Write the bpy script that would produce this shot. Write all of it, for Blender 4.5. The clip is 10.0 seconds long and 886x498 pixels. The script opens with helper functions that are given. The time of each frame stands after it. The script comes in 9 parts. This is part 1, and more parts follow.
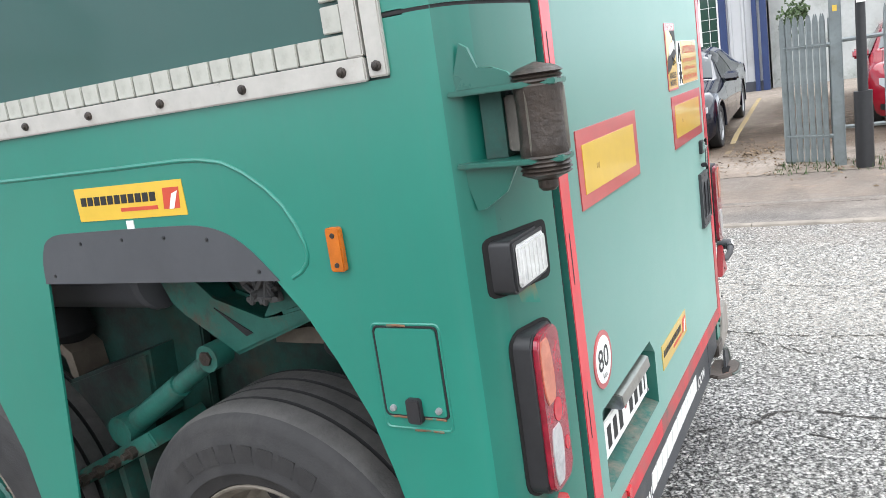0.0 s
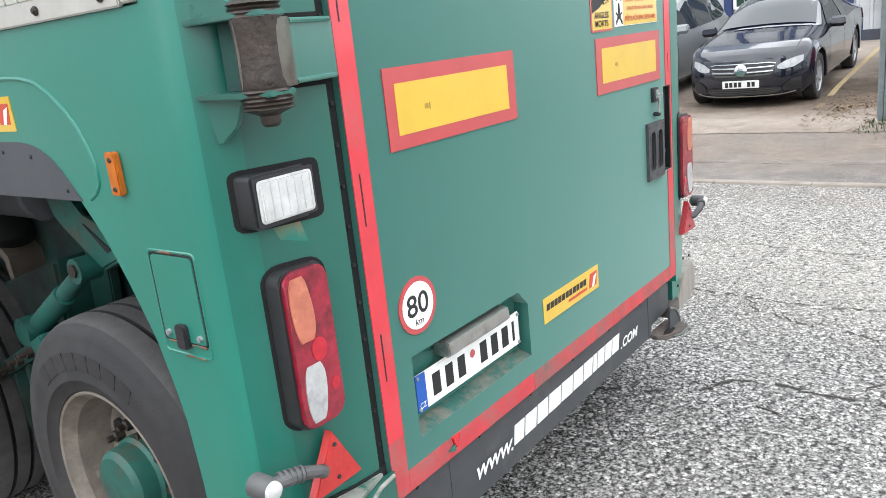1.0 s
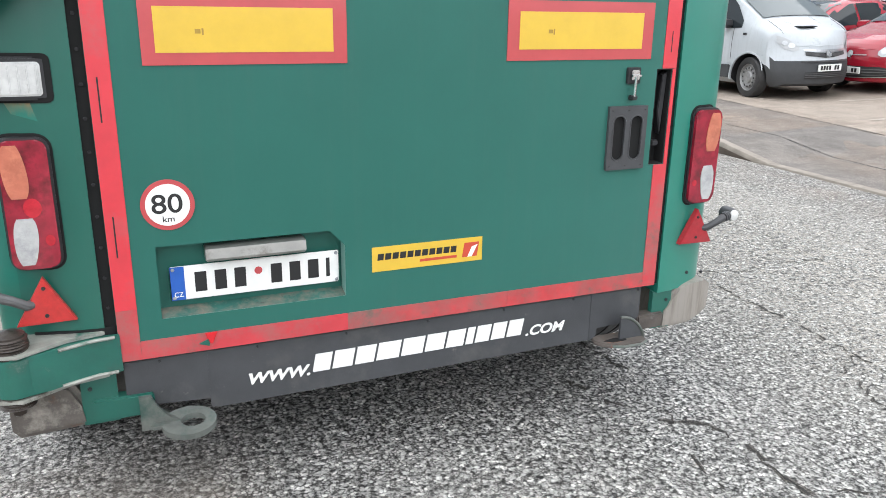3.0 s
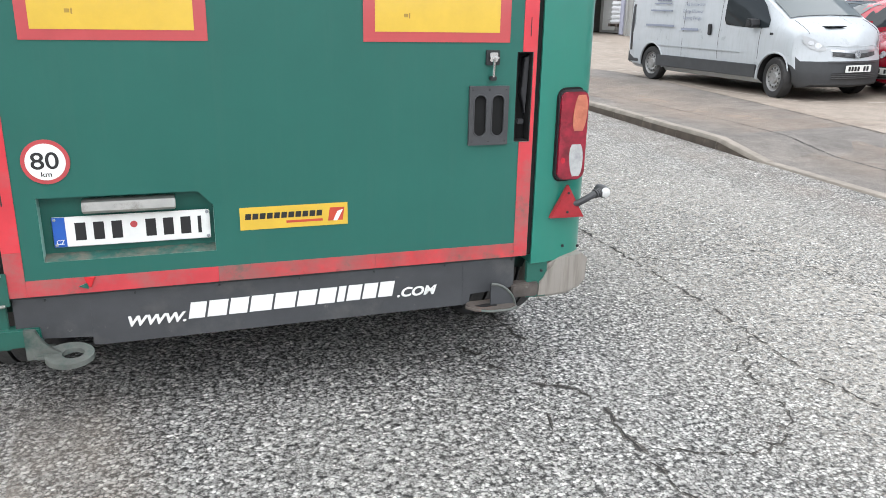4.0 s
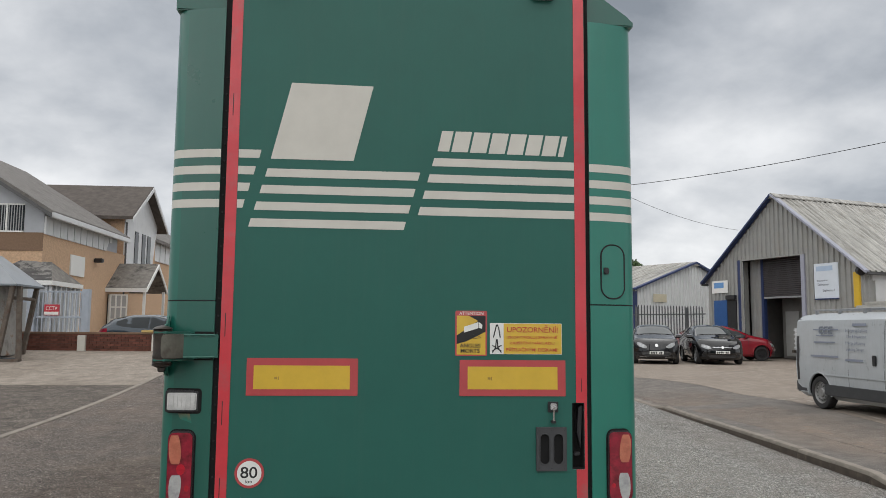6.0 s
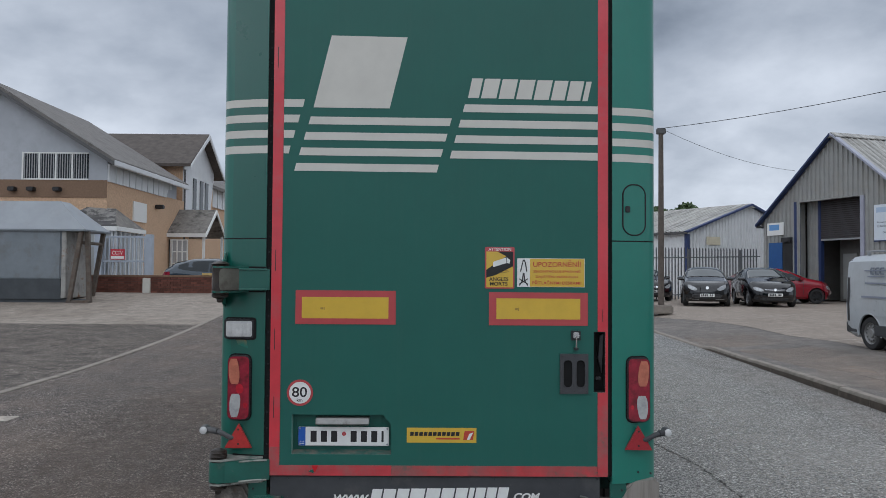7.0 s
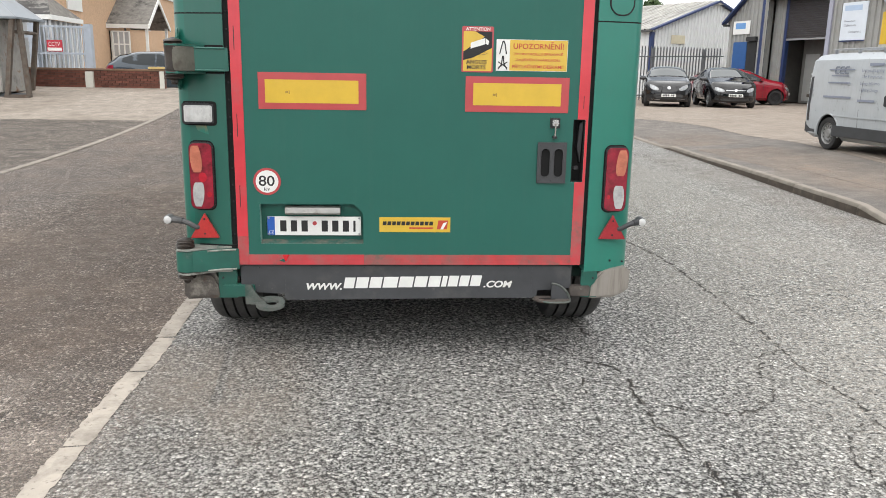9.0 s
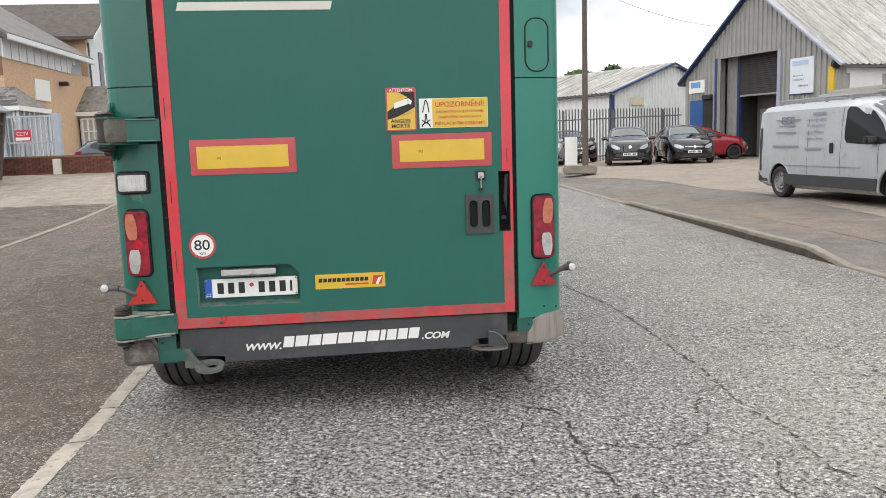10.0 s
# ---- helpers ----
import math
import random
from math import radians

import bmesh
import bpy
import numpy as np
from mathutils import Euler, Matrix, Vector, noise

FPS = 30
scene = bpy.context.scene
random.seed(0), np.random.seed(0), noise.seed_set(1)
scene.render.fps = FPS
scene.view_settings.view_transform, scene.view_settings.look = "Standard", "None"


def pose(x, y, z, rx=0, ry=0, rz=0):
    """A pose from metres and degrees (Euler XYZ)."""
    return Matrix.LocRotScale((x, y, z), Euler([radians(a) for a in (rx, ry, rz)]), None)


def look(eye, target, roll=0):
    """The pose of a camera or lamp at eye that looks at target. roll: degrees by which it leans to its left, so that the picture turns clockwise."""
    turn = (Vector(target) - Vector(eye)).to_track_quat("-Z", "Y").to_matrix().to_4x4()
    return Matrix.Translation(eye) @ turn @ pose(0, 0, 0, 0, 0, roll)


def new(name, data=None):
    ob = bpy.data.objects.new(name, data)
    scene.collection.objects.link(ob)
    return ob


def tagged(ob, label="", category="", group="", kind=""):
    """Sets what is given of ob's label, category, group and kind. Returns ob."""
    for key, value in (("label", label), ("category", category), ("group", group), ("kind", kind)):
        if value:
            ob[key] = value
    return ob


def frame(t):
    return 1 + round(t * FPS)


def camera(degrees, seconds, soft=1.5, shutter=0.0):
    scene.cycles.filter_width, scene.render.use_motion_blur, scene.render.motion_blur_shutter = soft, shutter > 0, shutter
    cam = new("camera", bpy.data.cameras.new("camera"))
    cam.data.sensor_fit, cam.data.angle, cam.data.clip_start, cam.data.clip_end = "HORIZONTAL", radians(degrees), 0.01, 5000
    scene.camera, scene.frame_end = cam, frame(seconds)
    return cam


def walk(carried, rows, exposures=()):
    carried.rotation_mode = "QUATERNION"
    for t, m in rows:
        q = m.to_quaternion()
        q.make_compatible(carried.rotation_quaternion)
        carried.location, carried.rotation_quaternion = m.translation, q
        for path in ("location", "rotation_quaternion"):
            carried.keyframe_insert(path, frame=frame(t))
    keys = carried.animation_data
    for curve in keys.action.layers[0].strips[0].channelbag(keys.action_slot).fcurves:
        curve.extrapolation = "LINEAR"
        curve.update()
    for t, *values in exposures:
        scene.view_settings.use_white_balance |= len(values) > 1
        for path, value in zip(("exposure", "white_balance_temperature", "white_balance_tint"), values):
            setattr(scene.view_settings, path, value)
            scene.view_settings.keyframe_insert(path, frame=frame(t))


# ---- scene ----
cam = camera(59.6, 10.0, soft=0.75)
PATH = [
    (0, (-2.573, -0.588, 1.716), (-0.864, 0.37, 1.316), -8.4),
    (0.5, (-2.452, -0.91, 1.706), (-0.821, 0.166, 1.277), -7.3),
    (1, (-2.177, -1.178, 1.632), (-0.657, 0.01, 1.106), -6.1),
    (1.5, (-1.925, -1.514, 1.602), (-0.539, -0.19, 1.03), -5.4),
    (2, (-1.618, -1.789, 1.586), (-0.479, -0.284, 0.924), -3.2),
    (2.2, (-1.44, -1.831, 1.596), (-0.307, -0.33, 0.916), -0.6),
    (3.3, (-0.714, -2.407, 1.511), (-0.068, -0.61, 0.917), 1.5),
    (3.5, (-0.567, -2.471, 1.49), (0.078, -0.685, 0.861), 2.2),
    (4, (-0.351, -2.767, 1.512), (0.255, -0.957, 0.913), 1.2),
    (4.5, (-0.326, -3.091, 1.621), (0.209, -1.2, 1.25), 0.7),
    (5, (-0.341, -3.474, 1.698), (0.087, -1.525, 1.574), -0.0),
    (5.5, (-0.176, -3.75, 1.715), (0.061, -1.768, 1.829), -0.1),
    (5.7, (-0.147, -3.863, 1.736), (0.047, -1.883, 1.94), 0.1),
    (6.8, (-0.098, -4.378, 1.727), (-0.056, -2.387, 1.912), 0.5),
    (7, (-0.034, -4.376, 1.684), (-0.018, -2.377, 1.744), 0.4),
    (7.5, (0.035, -4.433, 1.628), (0.05, -2.444, 1.42), 0.6),
    (8, (-0.012, -4.365, 1.608), (0.053, -2.396, 1.259), 1.1),
    (8.5, (-0.084, -4.243, 1.597), (0.022, -2.291, 1.176), 1.3),
    (9, (-0.122, -4.192, 1.592), (0.008, -2.246, 1.146), 1.0),
    (9.5, (-0.056, -4.234, 1.549), (0.075, -2.272, 1.179), -0.6),
    (10, (0.124, -4.328, 1.517), (0.309, -2.355, 1.247), -1.8),
]
SKY, SUN = 0.95, 2.75
EXPOSURES = [(0, 1.28), (0.5, 1.2), (1, 1.21), (1.5, 1.11), (2, 1.14), (3.5, 1.07), (4.5, 0.94), (5.0, 0.68), (5.5, 0.45), (5.9, 0.05), (6.8, -0.45, 5800, 10), (7.0, -0.35, 5800, 10), (7.5, 0.3), (8.0, 0.62), (9.0, 0.73), (10, 0.61)]
EXPOSURES = [row if len(row) == 4 else (*row, 6150 if row[0] < 5 else 6500, 10) for row in EXPOSURES]
walk(cam, [(t, look(eye, target, roll)) for t, eye, target, roll in PATH], EXPOSURES)
# ---- world, sun ----
world = bpy.data.worlds.new("overcast_sky")
scene.world = world
world.use_nodes = True
wn, wl = world.node_tree.nodes, world.node_tree.links
bg = wn["Background"]
sky = wn.new("ShaderNodeTexSky")
sky.sky_type, sky.sun_disc, sky.sun_elevation, sky.sun_rotation = "NISHITA", False, radians(76), radians(222)
dim = wn.new("ShaderNodeVectorMath"); dim.operation = "SCALE"; dim.inputs[3].default_value = 0.11
wl.new(sky.outputs[0], dim.inputs[0])
tc = wn.new("ShaderNodeTexCoord")
sep = wn.new("ShaderNodeSeparateXYZ"); wl.new(tc.outputs["Generated"], sep.inputs[0])
lift = wn.new("ShaderNodeMath"); lift.operation = "MAXIMUM"; lift.inputs[1].default_value = 0.0; wl.new(sep.outputs[2], lift.inputs[0])
den = wn.new("ShaderNodeMath"); den.operation = "ADD"; den.inputs[1].default_value = 0.42; wl.new(lift.outputs[0], den.inputs[0])
dx = wn.new("ShaderNodeMath"); dx.operation = "DIVIDE"; wl.new(sep.outputs[0], dx.inputs[0]); wl.new(den.outputs[0], dx.inputs[1])
dy = wn.new("ShaderNodeMath"); dy.operation = "DIVIDE"; wl.new(sep.outputs[1], dy.inputs[0]); wl.new(den.outputs[0], dy.inputs[1])
com = wn.new("ShaderNodeCombineXYZ"); wl.new(dx.outputs[0], com.inputs[0]); wl.new(dy.outputs[0], com.inputs[1])
cn = wn.new("ShaderNodeTexNoise"); cn.inputs["Scale"].default_value = 2.3; cn.inputs["Detail"].default_value = 10; cn.inputs["Roughness"].default_value = 0.52; cn.inputs["Distortion"].default_value = 0.12
wl.new(com.outputs[0], cn.inputs["Vector"])
cr = wn.new("ShaderNodeValToRGB")
cr.color_ramp.elements[0].position, cr.color_ramp.elements[0].color = 0.34, (0.30, 0.33, 0.37, 1)
cr.color_ramp.elements[1].position, cr.color_ramp.elements[1].color = 0.74, (1.0, 1.01, 1.02, 1)
e = cr.color_ramp.elements.new(0.48); e.color = (0.53, 0.56, 0.60, 1)
fall = wn.new("ShaderNodeMapRange"); fall.inputs[1].default_value, fall.inputs[2].default_value, fall.inputs[3].default_value, fall.inputs[4].default_value = 0.05, 0.40, 0.17, -0.095
wl.new(lift.outputs[0], fall.inputs[0])
thick = wn.new("ShaderNodeMath"); wl.new(cn.outputs[0], thick.inputs[0]); wl.new(fall.outputs[0], thick.inputs[1])
wl.new(thick.outputs[0], cr.inputs[0])
cmix = wn.new("ShaderNodeMix"); cmix.data_type = "RGBA"; cmix.inputs[0].default_value = 0.93
wl.new(dim.outputs[0], cmix.inputs[6]); wl.new(cr.outputs[0], cmix.inputs[7])
wl.new(cmix.outputs[2], bg.inputs[0]); bg.inputs[1].default_value = SKY

sun_data = bpy.data.lights.new("sun", "SUN")
sun_data.energy, sun_data.angle, sun_data.color = SUN, radians(130), (1.0, 0.97, 0.92)
sun = new("sun", sun_data)
sun.matrix_world = look((-4, -4.5, 26), (0, 0, 0))


# ---- materials ----
def mat(name, col, rough=0.5, metal=0.0, var=0.12, scale=6.0, bump=0.0, bscale=60.0, spots=None, coat=0.0, emit=0.0, rvar=0.0):
    """A surface: colour varied at two scales, roughness, fine relief, and spots = (colour, scale, from, to) of dirt or wear."""
    m = bpy.data.materials.new(name)
    m.use_nodes = True
    n, l = m.node_tree.nodes, m.node_tree.links
    b = n["Principled BSDF"]
    b.inputs["Roughness"].default_value, b.inputs["Metallic"].default_value = rough, metal
    b.inputs["Coat Weight"].default_value = coat
    b.inputs["Coat Roughness"].default_value = 0.08
    co = n.new("ShaderNodeTexCoord")
    n1 = n.new("ShaderNodeTexNoise"); n1.inputs["Scale"].default_value = scale; n1.inputs["Detail"].default_value = 8; n1.inputs["Roughness"].default_value = 0.65
    l.new(co.outputs["Object"], n1.inputs["Vector"])
    ramp = n.new("ShaderNodeValToRGB")
    ramp.color_ramp.elements[0].position, ramp.color_ramp.elements[1].position = 0.3, 0.7
    ramp.color_ramp.elements[0].color = (*[c * (1 - var) for c in col], 1)
    ramp.color_ramp.elements[1].color = (*[min(1, c * (1 + var)) for c in col], 1)
    l.new(n1.outputs[0], ramp.inputs[0])
    out = ramp.outputs[0]
    if spots:
        for sc, ss, a, z in (spots if isinstance(spots, list) else [spots]):
            n2 = n.new("ShaderNodeTexNoise"); n2.inputs["Scale"].default_value = ss; n2.inputs["Detail"].default_value = 10; n2.inputs["Roughness"].default_value = 0.7
            l.new(co.outputs["Object"], n2.inputs["Vector"])
            mr = n.new("ShaderNodeMapRange"); mr.inputs[1].default_value, mr.inputs[2].default_value = a, z
            l.new(n2.outputs[0], mr.inputs[0])
            mx = n.new("ShaderNodeMix"); mx.data_type = "RGBA"; mx.inputs[7].default_value = (*sc, 1)
            l.new(mr.outputs[0], mx.inputs[0]); l.new(out, mx.inputs[6])
            out = mx.outputs[2]
    l.new(out, b.inputs["Base Color"])
    if rvar:
        rr = n.new("ShaderNodeMapRange"); rr.inputs[3].default_value, rr.inputs[4].default_value = max(0, rough - rvar), min(1, rough + rvar)
        l.new(n1.outputs[0], rr.inputs[0]); l.new(rr.outputs[0], b.inputs["Roughness"])
    if bump:
        n3 = n.new("ShaderNodeTexNoise"); n3.inputs["Scale"].default_value = bscale; n3.inputs["Detail"].default_value = 6
        l.new(co.outputs["Object"], n3.inputs["Vector"])
        bp = n.new("ShaderNodeBump"); bp.inputs["Strength"].default_value = bump; bp.inputs["Distance"].default_value = 0.01
        l.new(n3.outputs[0], bp.inputs["Height"]); l.new(bp.outputs[0], b.inputs["Normal"])
    if emit:
        b.inputs["Emission Color"].default_value, b.inputs["Emission Strength"].default_value = (*col, 1), emit
    return m


def glass(name, tint=(0.02, 0.025, 0.028), rough=0.03):
    m = bpy.data.materials.new(name); m.use_nodes = True
    b = m.node_tree.nodes["Principled BSDF"]
    b.inputs["Base Color"].default_value = (*tint, 1); b.inputs["Roughness"].default_value = rough
    b.inputs["IOR"].default_value = 1.45; b.inputs["Specular IOR Level"].default_value = 0.35; b.inputs["Coat Weight"].default_value = 0.0; b.inputs["Coat Roughness"].default_value = 0.02
    return m


def paint(name, col, dirt=(0.16, 0.13, 0.1), rough=0.32, amount=0.35):
    """Vehicle paint: slight mottling, vertical rain streaks and road film."""
    m = mat(name, col, rough, 0.0, 0.06, 3.0, 0.02, 400, coat=0.3, rvar=0.1)
    n, l = m.node_tree.nodes, m.node_tree.links
    b = n["Principled BSDF"]
    co = next(x for x in n if x.type == "TEX_COORD")
    mp = n.new("ShaderNodeMapping"); mp.inputs["Scale"].default_value = (9, 9, 0.5); l.new(co.outputs["Object"], mp.inputs[0])
    nz = n.new("ShaderNodeTexNoise"); nz.inputs["Scale"].default_value = 2.5; nz.inputs["Detail"].default_value = 9; nz.inputs["Roughness"].default_value = 0.7; l.new(mp.outputs[0], nz.inputs[0])
    mr = n.new("ShaderNodeMapRange"); mr.inputs[1].default_value, mr.inputs[2].default_value, mr.inputs[4].default_value = 0.5, 0.85, amount; l.new(nz.outputs[0], mr.inputs[0])
    mx = n.new("ShaderNodeMix"); mx.data_type = "RGBA"; mx.inputs[7].default_value = (*dirt, 1)
    src = b.inputs["Base Color"].links[0].from_socket
    l.new(mr.outputs[0], mx.inputs[0]); l.new(src, mx.inputs[6]); l.new(mx.outputs[2], b.inputs["Base Color"])
    return m


def asphalt(name, stones, size, joint, relief, stain, gap=(0.34, 0.52), gloss=0.75, clump=0.45, mottle=0.3, pits=0.0):
    """Worn asphalt or concrete: rounded chippings of many greys set in darker binder, clumps and pits, and broad stains."""
    m = bpy.data.materials.new(name); m.use_nodes = True
    n, l = m.node_tree.nodes, m.node_tree.links
    b = n["Principled BSDF"]; b.inputs["Roughness"].default_value = gloss; b.inputs["Specular IOR Level"].default_value = 0.3

    def noisy(scale, detail, rough, lo, hi, to_lo, to_hi):
        t = n.new("ShaderNodeTexNoise"); t.inputs["Scale"].default_value, t.inputs["Detail"].default_value, t.inputs["Roughness"].default_value = scale, detail, rough
        l.new(co.outputs["Object"], t.inputs["Vector"])
        r = n.new("ShaderNodeMapRange"); r.inputs[1].default_value, r.inputs[2].default_value, r.inputs[3].default_value, r.inputs[4].default_value = lo, hi, to_lo, to_hi
        l.new(t.outputs[0], r.inputs[0])
        return r.outputs[0]

    def blend(fac, low, high):
        x = n.new("ShaderNodeMix"); x.data_type = "RGBA"; l.new(fac, x.inputs[0])
        for k, c in ((6, low), (7, high)):
            if isinstance(c, tuple):
                x.inputs[k].default_value = (*c, 1)
            else:
                l.new(c, x.inputs[k])
        return x.outputs[2]

    def maths(op, *args):
        x = n.new("ShaderNodeMath"); x.operation = op
        for k, v in enumerate(args):
            if isinstance(v, float):
                x.inputs[k].default_value = v
            else:
                l.new(v, x.inputs[k])
        return x.outputs[0]

    co = n.new("ShaderNodeTexCoord")
    wn_ = n.new("ShaderNodeTexNoise"); wn_.inputs["Scale"].default_value, wn_.inputs["Detail"].default_value = 0.45 / size, 2; l.new(co.outputs["Object"], wn_.inputs["Vector"])
    off = n.new("ShaderNodeVectorMath"); off.operation = "MULTIPLY_ADD"; off.inputs[1].default_value = (size * 1.1,) * 3
    l.new(wn_.outputs["Color"], off.inputs[0]); l.new(co.outputs["Object"], off.inputs[2])
    chips = []
    for scale in (1.0, 0.46):
        vo = n.new("ShaderNodeTexVoronoi"); vo.inputs["Scale"].default_value = 1 / (size * scale); l.new(off.outputs[0], vo.inputs["Vector"])
        sx = n.new("ShaderNodeSeparateColor"); l.new(vo.outputs["Color"], sx.inputs[0])
        st = n.new("ShaderNodeValToRGB"); els = st.color_ramp.elements
        els[0].position, els[0].color = 0.0, (*stones[0], 1); els[1].position, els[1].color = 1.0, (*stones[-1], 1)
        for i, c in enumerate(stones[1:-1]):
            x = els.new((i + 1) / (len(stones) - 1)); x.color = (*c, 1)
        l.new(sx.outputs[0], st.inputs[0])
        reach = maths("MULTIPLY_ADD", sx.outputs[1], -0.22, vo.outputs["Distance"])
        reach = maths("ADD", reach, 0.11)
        ed = n.new("ShaderNodeMapRange"); ed.interpolation_type = "SMOOTHSTEP"; ed.inputs[1].default_value, ed.inputs[2].default_value, ed.inputs[3].default_value, ed.inputs[4].default_value = gap[0], gap[1], 1.0, 0.0
        l.new(reach, ed.inputs[0])
        chips.append((st.outputs[0], ed.outputs[0], sx.outputs[2]))
    (c1, e1, h1), (c2, e2, h2) = chips
    half_ = n.new("ShaderNodeVectorMath"); half_.operation = "SCALE"; half_.inputs[3].default_value = 0.62; l.new(c2, half_.inputs[0])
    small = blend(e2, tuple(joint), half_.outputs[0])
    col = blend(e1, small, c1)
    col = blend(noisy(0.55, 9, 0.62, 0.45, 0.75, 0.0, 0.6), col, tuple(stain))
    k = maths("MULTIPLY", noisy(3.1, 10, 0.7, 0.3, 0.7, 1 - mottle, 1 + mottle), noisy(0.38 / size, 3, 0.6, 0.32, 0.68, 1 - clump, 1 + clump))
    # Pits also darken the colour, standing for the shade inside them.
    hole = noisy(0.62 / size, 2, 0.55, 0.36, 0.50, 1 - pits, 1.0)
    k = maths("MULTIPLY", k, hole)
    sc_ = n.new("ShaderNodeVectorMath"); sc_.operation = "SCALE"; l.new(col, sc_.inputs[0]); l.new(k, sc_.inputs[3])
    l.new(sc_.outputs[0], b.inputs["Base Color"])
    high = maths("MULTIPLY", e1, maths("MULTIPLY_ADD", h1, 0.7, 0.5))
    high = maths("MULTIPLY_ADD", e2, 0.3, high)
    high = maths("MULTIPLY", high, hole)
    bp = n.new("ShaderNodeBump"); bp.inputs["Strength"].default_value = relief; bp.inputs["Distance"].default_value = size * 0.42
    l.new(high, bp.inputs["Height"]); l.new(bp.outputs[0], b.inputs["Normal"])
    return m


def dust_film(name, col, scale, lo, hi, most):
    """A thin broken film of dust, sand or painted sheen that lets the ground show through."""
    m = bpy.data.materials.new(name); m.use_nodes = True
    n, l = m.node_tree.nodes, m.node_tree.links
    b, o = n["Principled BSDF"], n["Material Output"]
    b.inputs["Base Color"].default_value = (*col, 1); b.inputs["Roughness"].default_value = 0.9
    co = n.new("ShaderNodeTexCoord"); nz = n.new("ShaderNodeTexNoise"); nz.inputs["Scale"].default_value = scale; nz.inputs["Detail"].default_value = 12; nz.inputs["Roughness"].default_value = 0.75
    l.new(co.outputs["Object"], nz.inputs["Vector"])
    ge = n.new("ShaderNodeUVMap"); sx = n.new("ShaderNodeSeparateXYZ"); l.new(ge.outputs[0], sx.inputs[0])
    edge = n.new("ShaderNodeMath"); edge.operation = "MULTIPLY_ADD"; edge.inputs[1].default_value, edge.inputs[2].default_value = 1.0, 0.0; l.new(sx.outputs[0], edge.inputs[0])
    mr = n.new("ShaderNodeMapRange"); mr.inputs[1].default_value, mr.inputs[2].default_value, mr.inputs[4].default_value = lo, hi, most; l.new(nz.outputs[0], mr.inputs[0])
    mu = n.new("ShaderNodeMath"); mu.operation = "MULTIPLY"; l.new(mr.outputs[0], mu.inputs[0]); l.new(edge.outputs[0], mu.inputs[1])
    tr = n.new("ShaderNodeBsdfTransparent"); mx = n.new("ShaderNodeMixShader")
    l.new(mu.outputs[0], mx.inputs[0]); l.new(tr.outputs[0], mx.inputs[1]); l.new(b.outputs[0], mx.inputs[2]); l.new(mx.outputs[0], o.inputs["Surface"])
    return m


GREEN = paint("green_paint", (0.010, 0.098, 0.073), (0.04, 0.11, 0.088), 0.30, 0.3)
# Lit copy of the green: the side's brightness is put into the colour.
GREEN_SIDE = paint("lit_green_side_paint", (0.012, 0.185, 0.135), (0.05, 0.18, 0.14), 0.36, 0.3)
# Step between green and lit green, painting the turn of light round the post.
GREEN_POST = paint("half_lit_green_post_paint", (0.011, 0.130, 0.096), (0.05, 0.14, 0.11), 0.33, 0.3)
GREEN_DOOR = paint("faded_green_door_paint", (0.0155, 0.109, 0.085), (0.06, 0.13, 0.105), 0.33, 0.22)
GREEN_DOOR.node_tree.nodes["Principled BSDF"].inputs["Coat Weight"].default_value = 0.5
GREEN_DOOR.node_tree.nodes["Principled BSDF"].inputs["Coat Roughness"].default_value = 0.32
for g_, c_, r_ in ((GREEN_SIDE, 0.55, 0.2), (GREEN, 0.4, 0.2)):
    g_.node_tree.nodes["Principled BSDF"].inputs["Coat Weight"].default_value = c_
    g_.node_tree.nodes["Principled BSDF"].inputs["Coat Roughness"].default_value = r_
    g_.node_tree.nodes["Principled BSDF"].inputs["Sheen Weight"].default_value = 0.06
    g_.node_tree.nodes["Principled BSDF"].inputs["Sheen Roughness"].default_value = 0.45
GREEN_DOOR.node_tree.nodes["Principled BSDF"].inputs["Sheen Weight"].default_value = 0.55
GREEN_DOOR.node_tree.nodes["Principled BSDF"].inputs["Sheen Roughness"].default_value = 0.5
GREEN_DOOR.node_tree.nodes["Principled BSDF"].inputs["Sheen Tint"].default_value = (0.62, 0.95, 0.86, 1)
for key_, val_ in (("Sheen Weight", 0.3), ("Sheen Roughness", 0.5), ("Sheen Tint", (0.35, 0.95, 0.75, 1))):
    GREEN.node_tree.nodes["Principled BSDF"].inputs[key_].default_value = val_
GREEN_DOOR.node_tree.nodes["Principled BSDF"].inputs["Specular IOR Level"].default_value = 0.22
GREEN_DOOR.node_tree.nodes["Principled BSDF"].inputs["Coat IOR"].default_value = 1.33
GREEN_TARP = paint("deep_green_upper_panel", (0.014, 0.07, 0.06), (0.04, 0.08, 0.07), 0.45, 0.2)
GREEN_WORN = mat("scuffed_inner_leaf", (0.135, 0.12, 0.105), 0.7, 0, 0.35, 10, 0.2, 70, spots=[((0.36, 0.335, 0.30), 7, 0.55, 0.68), ((0.05, 0.042, 0.036), 5, 0.56, 0.7)])
EDGE_WORN = mat("bare_scraped_edge", (0.33, 0.335, 0.30), 0.45, 0.3, 0.35, 12, 0.1, 150, spots=[((0.03, 0.15, 0.11), 9, 0.54, 0.64), ((0.06, 0.055, 0.045), 7, 0.58, 0.68)])
LEAF_WORN = mat("scraped_green_leaf", (0.016, 0.112, 0.084), 0.35, 0, 0.2, 6, 0.08, 120, coat=0.3, spots=[((0.25, 0.30, 0.27), 8, 0.6, 0.7), ((0.05, 0.07, 0.058), 4, 0.54, 0.7)])
